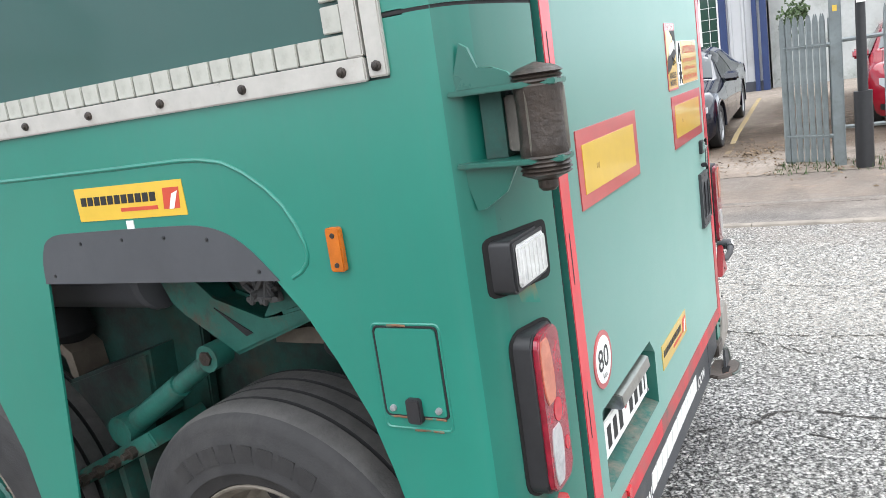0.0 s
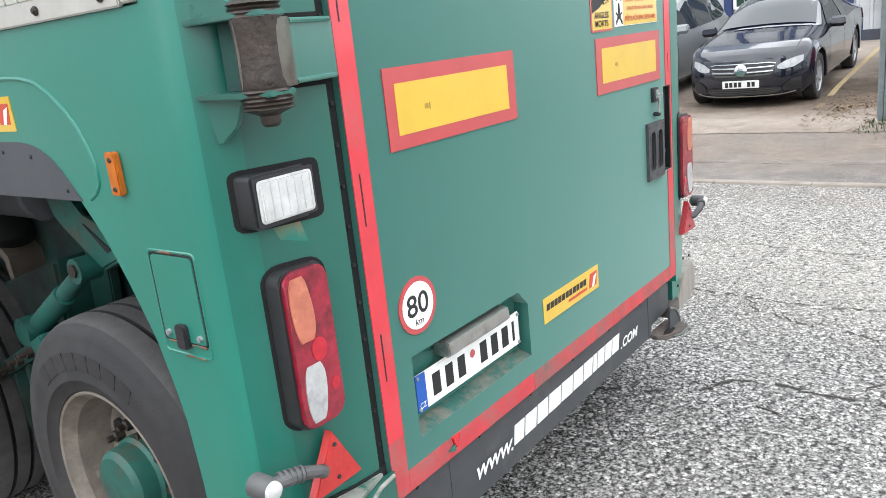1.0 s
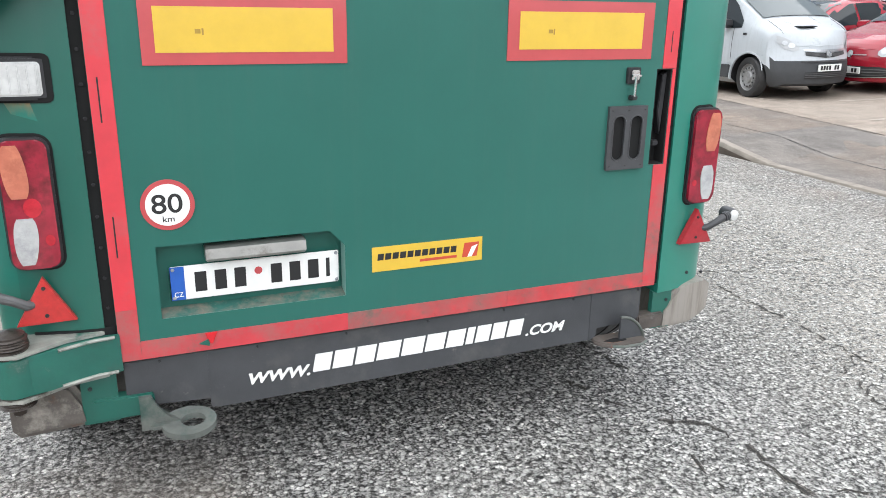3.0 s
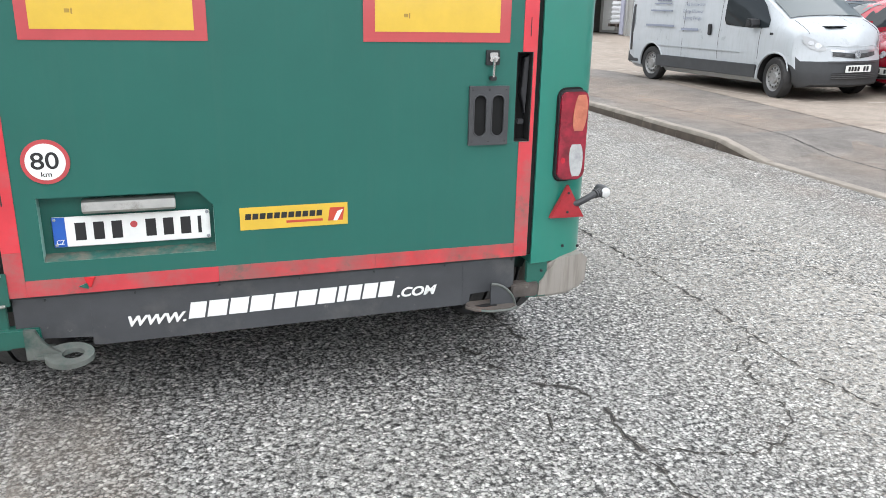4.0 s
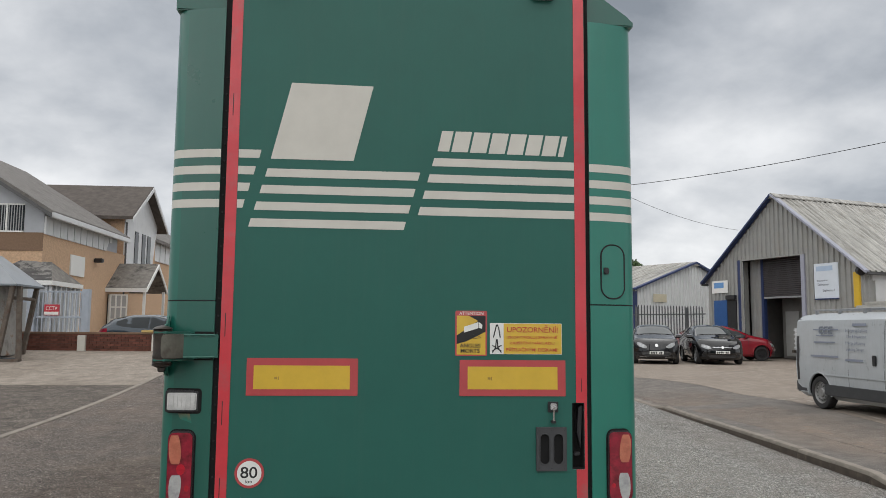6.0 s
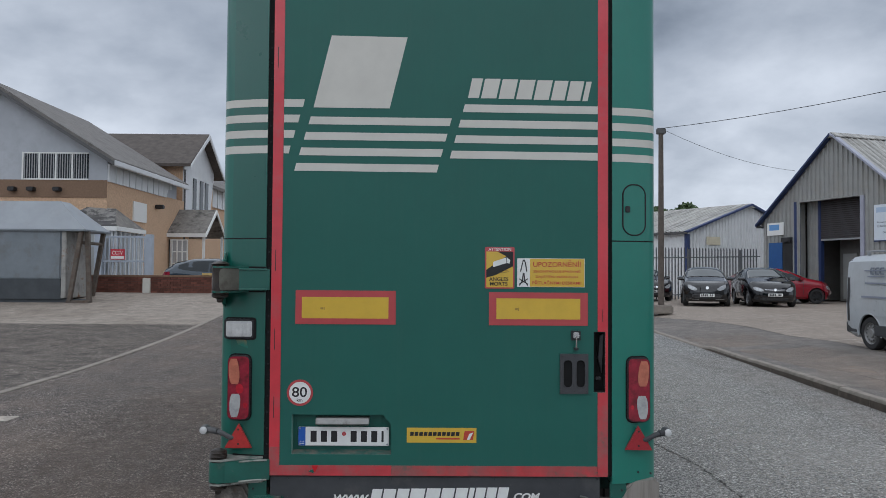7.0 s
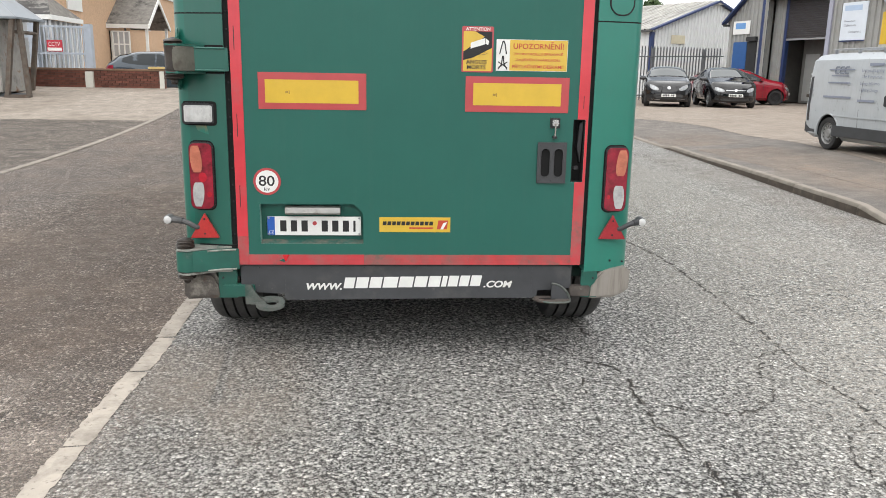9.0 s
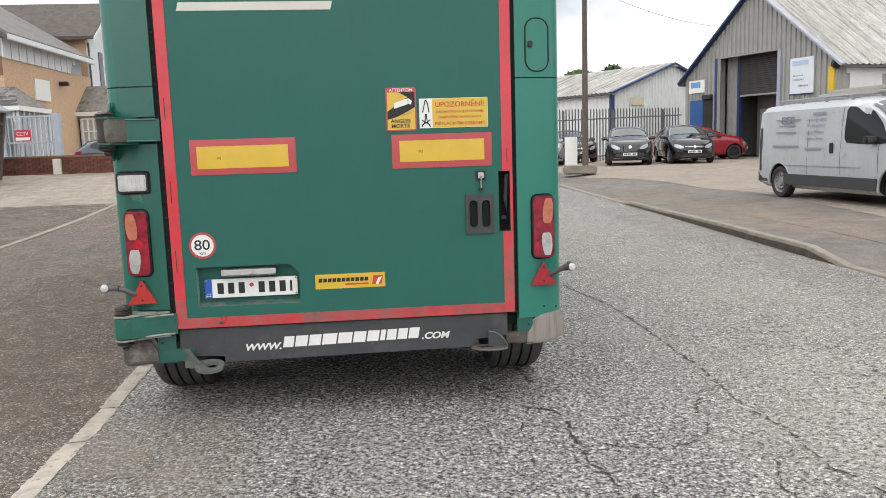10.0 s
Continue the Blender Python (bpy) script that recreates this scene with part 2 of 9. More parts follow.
HINGE_LEAF = mat("worn_hinge_leaf", (0.135, 0.130, 0.108), 0.32, 0.6, 0.3, 6, 0.05, 150, spots=[((0.07, 0.055, 0.042), 5, 0.48, 0.68), ((0.05, 0.12, 0.09), 9, 0.60, 0.70)])
# Chassis green is darkened in the colour for the shade deep in the arches.
GREEN_DARK = mat("shaded_chassis_green", (0.009, 0.055, 0.043), 0.6, 0, 0.3, 8, 0.1, 90, spots=[((0.05, 0.036, 0.026), 5, 0.5, 0.72), ((0.012, 0.012, 0.012), 3, 0.44, 0.6)])
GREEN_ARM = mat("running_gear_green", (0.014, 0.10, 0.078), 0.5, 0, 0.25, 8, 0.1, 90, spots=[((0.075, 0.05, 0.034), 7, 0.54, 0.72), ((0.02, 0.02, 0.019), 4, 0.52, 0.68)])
TAPE = mat("red_tape", (0.60, 0.035, 0.05), 0.38, 0, 0.10, 8, 0.03, 300, coat=0.6, spots=[((0.40, 0.10, 0.10), 5, 0.52, 0.8), ((0.12, 0.07, 0.06), 26, 0.70, 0.76)])
TAPE_DIRTY = mat("red_tape_dirty", (0.48, 0.045, 0.05), 0.55, 0, 0.2, 10, 0.03, 300, spots=[((0.24, 0.11, 0.10), 3, 0.38, 0.62), ((0.10, 0.105, 0.085), 7, 0.54, 0.68), ((0.055, 0.05, 0.045), 16, 0.64, 0.74)])
TAPE_FADED = mat("red_tape_faded", (0.50, 0.045, 0.055), 0.5, 0, 0.15, 6, 0.03, 300, spots=[((0.30, 0.12, 0.11), 4, 0.48, 0.68), ((0.10, 0.11, 0.09), 5, 0.56, 0.70), ((0.12, 0.09, 0.08), 14, 0.62, 0.72)])
FAINT = mat("faint_print", (0.34, 0.21, 0.03), 0.4, 0, 0.2, 30)
YELLOW = mat("yellow_film", (0.66, 0.43, 0.035), 0.30, 0, 0.06, 10, coat=0.9)
REDFILM = mat("red_film", (0.46, 0.055, 0.06), 0.32, 0, 0.08, 10, coat=0.9)
CREAM = mat("cream_vinyl", (0.62, 0.60, 0.54), 0.45, 0, 0.05, 6)
WHITE = mat("white_vinyl", (0.78, 0.78, 0.75), 0.45, 0, 0.05, 20)
BLACK = mat("black_rubber", (0.012, 0.012, 0.013), 0.75, 0, 0.3, 20, 0.1, 120)
BLACKPL = mat("black_plastic", (0.02, 0.02, 0.022), 0.45, 0, 0.2, 20)
DARKGREY = mat("dark_grey_bumper", (0.050, 0.052, 0.056), 0.55, 0, 0.2, 5, 0.08, 200, spots=[((0.11, 0.107, 0.10), 3.5, 0.5, 0.8), ((0.17, 0.16, 0.145), 22, 0.66, 0.76)])
HANDLE = mat("dark_handle_plastic", (0.052, 0.053, 0.056), 0.5, 0, 0.2, 15, 0.1, 150)
VOID = mat("black_rubber_and_gap_shade", (0.004, 0.004, 0.004), 0.9, 0, 0.2, 20)
GREYPL = mat("grey_plastic", (0.09, 0.09, 0.09), 0.55, 0, 0.2, 15, 0.1, 150)
FLAP = mat("grey_rubber_flap", (0.06, 0.063, 0.07), 0.6, 0, 0.12, 5, 0.05, 60)
ALU = mat("worn_aluminium", (0.46, 0.445, 0.41), 0.5, 0.2, 0.1, 14, 0.05, 150, spots=[((0.27, 0.23, 0.18), 9, 0.55, 0.8), ((0.14, 0.11, 0.08), 16, 0.66, 0.76)])
TILE = mat("white_reflective_tile", (0.42, 0.42, 0.375), 0.4, 0, 0.08, 20, spots=((0.26, 0.25, 0.21), 12, 0.56, 0.8))
EYESTEEL = mat("dull_grey_green_steel", (0.125, 0.135, 0.122), 0.5, 0.3, 0.3, 12, 0.1, 120, spots=((0.05, 0.09, 0.075), 9, 0.5, 0.66))
STEEL = mat("galvanised_steel", (0.34, 0.35, 0.36), 0.5, 0.6, 0.15, 18, 0.08, 150)
RUST = mat("rusty_grease", (0.040, 0.031, 0.025), 0.38, 0.2, 0.45, 18, 0.25, 70, spots=((0.022, 0.018, 0.016), 14, 0.5, 0.66))
WORN = mat("scuffed_brown_rubber", (0.10, 0.088, 0.076), 0.7, 0, 0.35, 14, 0.2, 70, spots=[((0.30, 0.275, 0.24), 6, 0.53, 0.68), ((0.13, 0.07, 0.042), 11, 0.60, 0.72)])
BUFFER_PALE = paint("scuffed_pale_rubber", (0.27, 0.245, 0.215), (0.085, 0.065, 0.05), 0.65, 1.0)
TYRE = mat("tyre_rubber", (0.021, 0.0205, 0.021), 0.7, 0, 0.25, 12, 0.15, 150, spots=[((0.042, 0.040, 0.038), 5, 0.5, 0.78), ((0.08, 0.074, 0.067), 30, 0.70, 0.78)])
TREAD = mat("dusty_tyre_tread", (0.062, 0.060, 0.058), 0.85, 0, 0.25, 16, 0.3, 120, spots=[((0.10, 0.095, 0.088), 5, 0.5, 0.75), ((0.03, 0.029, 0.028), 22, 0.62, 0.72)])
RIM = mat("dirty_steel_rim", (0.22, 0.195, 0.162), 0.6, 0.15, 0.3, 9, spots=[((0.09, 0.07, 0.052), 6, 0.42, 0.7), ((0.42, 0.39, 0.35), 14, 0.62, 0.75)])
LENS_R = mat("red_lens", (0.27, 0.012, 0.03), 0.14, 0, 0.35, 14, coat=0.6, spots=((0.12, 0.008, 0.015), 9, 0.48, 0.62))
TRI_DEEP = mat("deep_red_reflector", (0.33, 0.018, 0.026), 0.3, 0, 0.15, 60, coat=0.3)
TRI_RED = mat("red_reflector", (0.46, 0.03, 0.028), 0.3, 0, 0.15, 60, coat=0.3)
LENS_R2 = mat("bright_red_lens", (0.58, 0.018, 0.026), 0.12, 0, 0.1, 40, coat=0.5)
LENS_GLINT = mat("red_lens_glint", (0.46, 0.012, 0.028), 0.12, 0, 0.25, 40, coat=0.5)
LENS_O = mat("amber_lens", (0.46, 0.145, 0.09), 0.15, 0, 0.18, 22, coat=0.5, spots=((0.58, 0.20, 0.12), 16, 0.5, 0.65))
LENS_W = mat("clear_lens", (0.60, 0.60, 0.585), 0.15, 0, 0.10, 30, coat=0.5, spots=((0.42, 0.42, 0.415), 14, 0.50, 0.70))
LENS_CLEAR = mat("clear_lamp_field", (0.44, 0.44, 0.435), 0.15, 0, 0.15, 30, coat=0.5, spots=((0.28, 0.28, 0.29), 14, 0.48, 0.66))
ORANGE = mat("orange_reflector", (0.46, 0.125, 0.012), 0.25, 0, 0.15, 30)
BLUE = mat("blue_film", (0.02, 0.10, 0.42), 0.4, 0, 0.05, 20)
CHROME = mat("bright_metal", (0.7, 0.7, 0.7), 0.2, 1.0, 0.05, 20)
INK = mat("black_print", (0.015, 0.015, 0.015), 0.5, 0, 0.1, 20)
REDPRINT = mat("red_print", (0.5, 0.06, 0.03), 0.5, 0, 0.1, 20)
GLASS = glass("dark_glass")
VANSCREEN = glass("pale_windscreen_glass", (0.10, 0.115, 0.118))
SCREEN = glass("windscreen_glass", (0.055, 0.064, 0.067))
SCREEN.node_tree.nodes["Principled BSDF"].inputs["Specular IOR Level"].default_value = 0.5
SCREEN.node_tree.nodes["Principled BSDF"].inputs["IOR"].default_value = 1.48
RUBBERED = mat("brown_mud_film", (0.14, 0.115, 0.09), 0.85, 0, 0.3, 8, 0.15, 60)
ROAD = asphalt("worn_asphalt", [(0.295, 0.29, 0.275), (0.445, 0.436, 0.413), (0.52, 0.51, 0.484), (0.78, 0.765, 0.728)], 0.0158, (0.026, 0.025, 0.023), 1.0, (0.42, 0.40, 0.37), gap=(0.40, 0.60), gloss=0.65, clump=0.44, mottle=0.18, pits=0.86)
LANE = asphalt("smooth_asphalt", [(0.092, 0.075, 0.064), (0.185, 0.152, 0.130), (0.265, 0.222, 0.192), (0.58, 0.52, 0.465)], 0.0165, (0.042, 0.034, 0.029), 1.0, (0.27, 0.205, 0.16), gap=(0.36, 0.56), clump=0.35, mottle=0.30)
YARD_L = asphalt("pale_yard_concrete", [(0.27, 0.23, 0.19), (0.33, 0.285, 0.24), (0.36, 0.315, 0.27), (0.42, 0.37, 0.32)], 0.012, (0.25, 0.21, 0.17), 0.2, (0.165, 0.132, 0.104), clump=0.12, mottle=0.34)
YARD = asphalt("yard_concrete", [(0.275, 0.232, 0.192), (0.335, 0.286, 0.24), (0.37, 0.318, 0.268), (0.43, 0.372, 0.316)], 0.012, (0.255, 0.212, 0.174), 0.2, (0.20, 0.16, 0.128), clump=0.12, mottle=0.22)
GRAVEL = asphalt("worn_gravelly_tarmac", [(0.10, 0.084, 0.070), (0.17, 0.145, 0.122), (0.225, 0.192, 0.162), (0.38, 0.335, 0.29)], 0.024, (0.075, 0.062, 0.051), 0.8, (0.085, 0.067, 0.052), clump=0.35, mottle=0.6)
PAVE = asphalt("footway_asphalt", [(0.15, 0.135, 0.122), (0.185, 0.167, 0.151), (0.215, 0.195, 0.178), (0.30, 0.276, 0.252)], 0.009, (0.12, 0.107, 0.096), 0.3, (0.255, 0.222, 0.19), clump=0.16, mottle=0.36)
# Kerb face: grime, with the shade on the upright face mixed into the colour.
KERB_FACE = mat("grimy_shaded_kerb_face", (0.085, 0.066, 0.052), 0.9, 0, 0.3, 7, 0.3, 60, spots=((0.16, 0.13, 0.1), 5, 0.55, 0.7))
KERB = mat("kerb_concrete", (0.26, 0.228, 0.193), 0.85, 0, 0.2, 5, 0.3, 80, spots=((0.15, 0.13, 0.11), 4, 0.5, 0.75))
LINE = mat("worn_road_paint", (0.42, 0.37, 0.315), 0.75, 0, 0.18, 5, 0.3, 70, spots=[((0.25, 0.218, 0.182), 6, 0.46, 0.66), ((0.13, 0.115, 0.10), 24, 0.58, 0.66)])
CRACK = mat("open_crack", (0.03, 0.028, 0.026), 0.95, 0, 0.3, 30)
CRUMBLE = asphalt("crumbled_asphalt", [(0.05, 0.046, 0.042), (0.12, 0.112, 0.10), (0.19, 0.175, 0.155), (0.42, 0.39, 0.35)], 0.011, (0.028, 0.026, 0.024), 1.0, (0.13, 0.115, 0.10), clump=0.5)
CLAD_G = mat("stone_grey_cladding", (0.31, 0.312, 0.298), 0.5, 0, 0.08, 2, spots=((0.3, 0.28, 0.24), 1.2, 0.5, 0.8))
CLAD_W = mat("white_cladding", (0.67, 0.68, 0.685), 0.45, 0, 0.08, 2, spots=((0.52, 0.52, 0.50), 1.0, 0.55, 0.85))
ROOF_G = mat("weathered_roof_sheet", (0.36, 0.35, 0.325), 0.65, 0, 0.12, 1.5, spots=((0.22, 0.2, 0.17), 2.2, 0.5, 0.8))
rn_, rl_ = ROOF_G.node_tree.nodes, ROOF_G.node_tree.links
rb_ = rn_["Principled BSDF"]
rc_ = next(x for x in rn_ if x.type == "TEX_COORD")
rm_ = rn_.new("ShaderNodeMapping"); rm_.inputs["Scale"].default_value = (0.22, 3.1, 0.22); rl_.new(rc_.outputs["Object"], rm_.inputs[0])
rz_ = rn_.new("ShaderNodeTexNoise"); rz_.inputs["Scale"].default_value = 1.6; rz_.inputs["Detail"].default_value = 7; rz_.inputs["Roughness"].default_value = 0.7; rl_.new(rm_.outputs[0], rz_.inputs[0])
rr_ = rn_.new("ShaderNodeMapRange"); rr_.inputs[1].default_value, rr_.inputs[2].default_value, rr_.inputs[3].default_value, rr_.inputs[4].default_value = 0.34, 0.66, 0.55, 1.5; rl_.new(rz_.outputs[0], rr_.inputs[0])
rv_ = rn_.new("ShaderNodeVectorMath"); rv_.operation = "SCALE"; rl_.new(rb_.inputs["Base Color"].links[0].from_socket, rv_.inputs[0]); rl_.new(rr_.outputs[0], rv_.inputs[3]); rl_.new(rv_.outputs[0], rb_.inputs["Base Color"])
TRIM = mat("dark_blue_trim", (0.022, 0.04, 0.12), 0.45, 0, 0.1, 3)
BRICK = mat("buff_brick", (0.58, 0.39, 0.25), 0.85, 0, 0.2, 14, 0.2, 40)
BRICK_R = mat("red_brick", (0.165, 0.062, 0.042), 0.85, 0, 0.3, 12, 0.3, 40, spots=((0.06, 0.04, 0.034), 3, 0.5, 0.75))
bn, bk = BRICK_R.node_tree.nodes, BRICK_R.node_tree.links
oi = bn.new("ShaderNodeObjectInfo"); om = bn.new("ShaderNodeMapRange"); om.inputs[3].default_value, om.inputs[4].default_value = 0.6, 1.15; bk.new(oi.outputs["Random"], om.inputs[0])
ov = bn.new("ShaderNodeVectorMath"); ov.operation = "SCALE"; bk.new(bn["Principled BSDF"].inputs["Base Color"].links[0].from_socket, ov.inputs[0]); bk.new(om.outputs[0], ov.inputs[3]); bk.new(ov.outputs[0], bn["Principled BSDF"].inputs["Base Color"])
MORTAR = mat("mortar", (0.11, 0.075, 0.06), 0.9, 0, 0.1, 20)
BAND = mat("brown_brick", (0.22, 0.14, 0.09), 0.85, 0, 0.15, 14, 0.2, 40)
SLATE = mat("grey_roof_tiles", (0.175, 0.162, 0.15), 0.78, 0, 0.3, 5, 0.35, 30, spots=[((0.10, 0.09, 0.08), 1.2, 0.5, 0.75), ((0.25, 0.235, 0.21), 9, 0.58, 0.7)])
DARK = mat("dark_interior", (0.02, 0.02, 0.021), 0.8, 0, 0.2, 4)
SKIPGREY = mat("grey_skip_paint", (0.19, 0.215, 0.235), 0.5, 0, 0.12, 2, 0.05, 30, spots=[((0.14, 0.13, 0.12), 1.5, 0.5, 0.8), ((0.16, 0.09, 0.05), 6, 0.66, 0.78)])
SKIPLOW = mat("dark_grey_skip_paint", (0.075, 0.085, 0.095), 0.55, 0, 0.2, 2, 0.05, 30)
LEAF = mat("foliage", (0.05, 0.085, 0.025), 0.7, 0, 0.4, 3)
WOOD = mat("weathered_pole", (0.11, 0.09, 0.075), 0.85, 0, 0.25, 8, 0.3, 40)


# ---- mesh helpers ----
def part(name, bm, mats, parent=None, label="", smooth=32):
    """Links a bmesh as one mesh object under a thing or a part."""
    bmesh.ops.recalc_face_normals(bm, faces=bm.faces)
    for f in bm.faces:
        f.smooth = True
    lim = radians(smooth)
    for ed in bm.edges:
        ed.smooth = len(ed.link_faces) == 2 and ed.calc_face_angle(0) < lim
    me = bpy.data.meshes.new(name)
    bm.to_mesh(me); bm.free()
    for m in (mats if isinstance(mats, (list, tuple)) else [mats]):
        me.materials.append(m)
    ob = new(name, me)
    if parent is not None:
        ob.parent = parent
    if label:
        tagged(ob, label)
    return ob


def thing(name, label, category, group="", kind="", m=None):
    ob = new(name)
    if m is not None:
        ob.matrix_basis = m
    return tagged(ob, label, category, group, kind)


def B():
    return bmesh.new()


def _mi(faces, mi):
    for f in faces:
        f.material_index = mi


def box(bm, x0, x1, y0, y1, z0, z1, bev=0.0, mi=0, m=None):
    r = bmesh.ops.create_cube(bm, size=1.0, matrix=Matrix.LocRotScale(((x0 + x1) / 2, (y0 + y1) / 2, (z0 + z1) / 2), None, (abs(x1 - x0), abs(y1 - y0), abs(z1 - z0))))
    vs = r["verts"]
    fs = list({f for v in vs for f in v.link_faces}); _mi(fs, mi)
    if bev:
        rr = bmesh.ops.bevel(bm, geom=list({e for v in vs for e in v.link_edges}), offset=bev, segments=2, affect="EDGES", clamp_overlap=True)
        _mi(rr["faces"], mi); vs = list({v for f in rr["faces"] for v in f.verts} | {v for v in vs if v.is_valid})
    if m is not None:
        bmesh.ops.transform(bm, matrix=m, verts=[v for v in vs if v.is_valid])
    return bm


def prism(bm, pts, axis, a, b, mi=0, bev=0.0, m=None):
    """A polygon drawn out along an axis: pts are (x, z) for y, (y, z) for x, (x, y) for z."""
    def P(p, d):
        return {"x": (d, p[0], p[1]), "y": (p[0], d, p[1]), "z": (p[0], p[1], d)}[axis]
    v0 = [bm.verts.new(P(p, a)) for p in pts]; v1 = [bm.verts.new(P(p, b)) for p in pts]
    n = len(pts)
    fs = [bm.faces.new(v0), bm.faces.new(v1[::-1])] + [bm.faces.new((v0[i], v0[(i + 1) % n], v1[(i + 1) % n], v1[i])) for i in range(n)]
    _mi(fs, mi)
    vs = v0 + v1
    if bev:
        rr = bmesh.ops.bevel(bm, geom=list({e for f in fs[:2] for e in f.edges}), offset=bev, segments=2, affect="EDGES", clamp_overlap=True)
        _mi(rr["faces"], mi); vs = list({v for f in rr["faces"] for v in f.verts} | {v for v in vs if v.is_valid})
    if m is not None:
        bmesh.ops.transform(bm, matrix=m, verts=vs)
    return bm


def tube(bm, pts, r, n=10, mi=0, caps=True):
    """A round bar along points; r is one radius or one per point."""
    pts = [Vector(p) for p in pts]
    rs = r if isinstance(r, (list, tuple)) else [r] * len(pts)
    rings = []
    for i, p in enumerate(pts):
        d = (pts[min(i + 1, len(pts) - 1)] - pts[max(i - 1, 0)]).normalized()
        s = d.orthogonal().normalized() if i == 0 else (s - d * s.dot(d)).normalized()
        u = d.cross(s)
        rings.append([bm.verts.new(p + (s * math.cos(2 * math.pi * k / n) + u * math.sin(2 * math.pi * k / n)) * rs[i]) for k in range(n)])
    fs = []
    for a, b in zip(rings, rings[1:]):
        fs += [bm.faces.new((a[k], a[(k + 1) % n], b[(k + 1) % n], b[k])) for k in range(n)]
    if caps:
        fs += [bm.faces.new(rings[0][::-1]), bm.faces.new(rings[-1])]
    _mi(fs, mi)
    return bm


def lathe(bm, prof, centre, axis, n=32, mi=0):
    """A profile of (distance along axis, radius) turned round an axis ('x', 'y' or 'z') through centre."""
    c = Vector(centre)
    def P(d, r, a):
        u, v = r * math.cos(a), r * math.sin(a)
        return c + Vector({"x": (d, u, v), "y": (u, d, v), "z": (u, v, d)}[axis])
    rings = [[bm.verts.new(P(d, max(r, 1e-4), 2 * math.pi * k / n)) for k in range(n)] for d, r in prof]
    fs = [bm.faces.new((a[k], a[(k + 1) % n], b[(k + 1) % n], b[k])) for a, b in zip(rings, rings[1:]) for k in range(n)]
    _mi(fs, mi)
    return bm


def round_rect(x0, x1, z0, z1, r, n=4):
    pts = []
    for cx, cz, a0 in ((x1 - r, z1 - r, 0), (x0 + r, z1 - r, 90), (x0 + r, z0 + r, 180), (x1 - r, z0 + r, 270)):
        pts += [(cx + r * math.cos(radians(a0 + 90 * k / n)), cz + r * math.sin(radians(a0 + 90 * k / n))) for k in range(n + 1)]
    return pts


def disc(cx, cz, r, n=28, sz=1.0):
    return [(cx + r * math.cos(2 * math.pi * k / n), cz + r * sz * math.sin(2 * math.pi * k / n)) for k in range(n)]


def lettering(name, text, width, height, m, material, parent, shear=0.0, bold=0.0):
    """Readable words as thin raised letters, fitted to width x height, lower left corner at the pose m (x along, y up)."""
    cu = bpy.data.curves.new(name, "FONT")
    cu.body, cu.size, cu.extrude, cu.shear, cu.offset = text, 1.0, 0.0, shear, bold
    tmp = new(name + "_tmp", cu)
    me = bpy.data.meshes.new_from_object(tmp)
    bpy.data.objects.remove(tmp)
    co = np.array([v.co for v in me.vertices])
    lo, hi = co.min(0), co.max(0)
    for v in me.vertices:
        v.co = ((v.co.x - lo[0]) / (hi[0] - lo[0]) * width, (v.co.y - lo[1]) / (hi[1] - lo[1]) * height, 0)
    me.materials.clear(); me.materials.append(material)
    ob = new(name, me)
    ob.matrix_basis = m
    ob.parent = parent
    return ob


# ---- lie of the land ----
KX = 5.65


def smooth01(t):
    t = min(1, max(0, t))
    return t * t * (3 - 2 * t)


def kerb_x(y):
    """Where the kerb runs: it swings slightly away ahead."""
    if y < 0:
        return 5.5
    return 5.5 + 0.76 * smooth01(y / 16)


def edge_x(y):
    """Where the footway tarmac meets the concrete yard."""
    pts = [(-40, 7.75), (2.1, 7.72), (4.5, 7.76), (7, 8.25), (11.5, 9.0), (13.4, 9.18), (15.0, 8.85), (17.4, 8.88), (18.6, 8.68), (19.8, 8.4), (20.7, 7.95), (22, 7.3)]
    for (a, p), (b, q) in zip(pts, pts[1:]):
        if a <= y <= b:
            return p + (q - p) * (y - a) / (b - a)
    return 7.75 if y < 0 else 7.3


def land(x, y):
    """Height of the ground: level road with a slight fall to the kerb, yards that rise ahead on both sides."""
    zl = 0.0038 * max(0, min(y, 21.7) - 6) ** 2 - 0.3 * smooth01((y - 22.4) / 1.5)
    za = 0.0021 * max(0, min(y, 24) - 12) ** 2
    kx = kerb_x(y)
    if x <= -5.95:
        return zl
    if x < kx:
        z = -0.05 * smooth01((x - 2) / 3.5) + 0.7 * za
        w = smooth01((-2 - x) / 3.95)
        return z * (1 - w) + zl * w
    drop = min(1, max(0, (y - 4.0) / 0.9)) * (1 - min(1, max(0, (y - 13.0) / 0.9))) * (1 - 0.38 * smooth01((y - 5.5) / 7))
    z0 = -0.045 + 0.122 * drop
    z1 = 0.15 + 0.065 * max(0, min(x, 16.5) - 10.2) * (1 - smooth01((y - 9) / 9))
    return z0 + (z1 - z0) * smooth01((x - kx - 0.1) / 3.2) + za

# ---- ground ----
def lines(lo, hi, step, far, extra=()):
    a = list(np.arange(lo, hi + 1e-6, step)) + list(extra)
    s, d = step, hi
    while d < far:
        s *= 1.5; d += s; a.append(d)
    s, d = step, lo
    while d > -far:
        s *= 1.5; d -= s; a.append(d)
    return sorted(set(round(float(v), 4) for v in a))


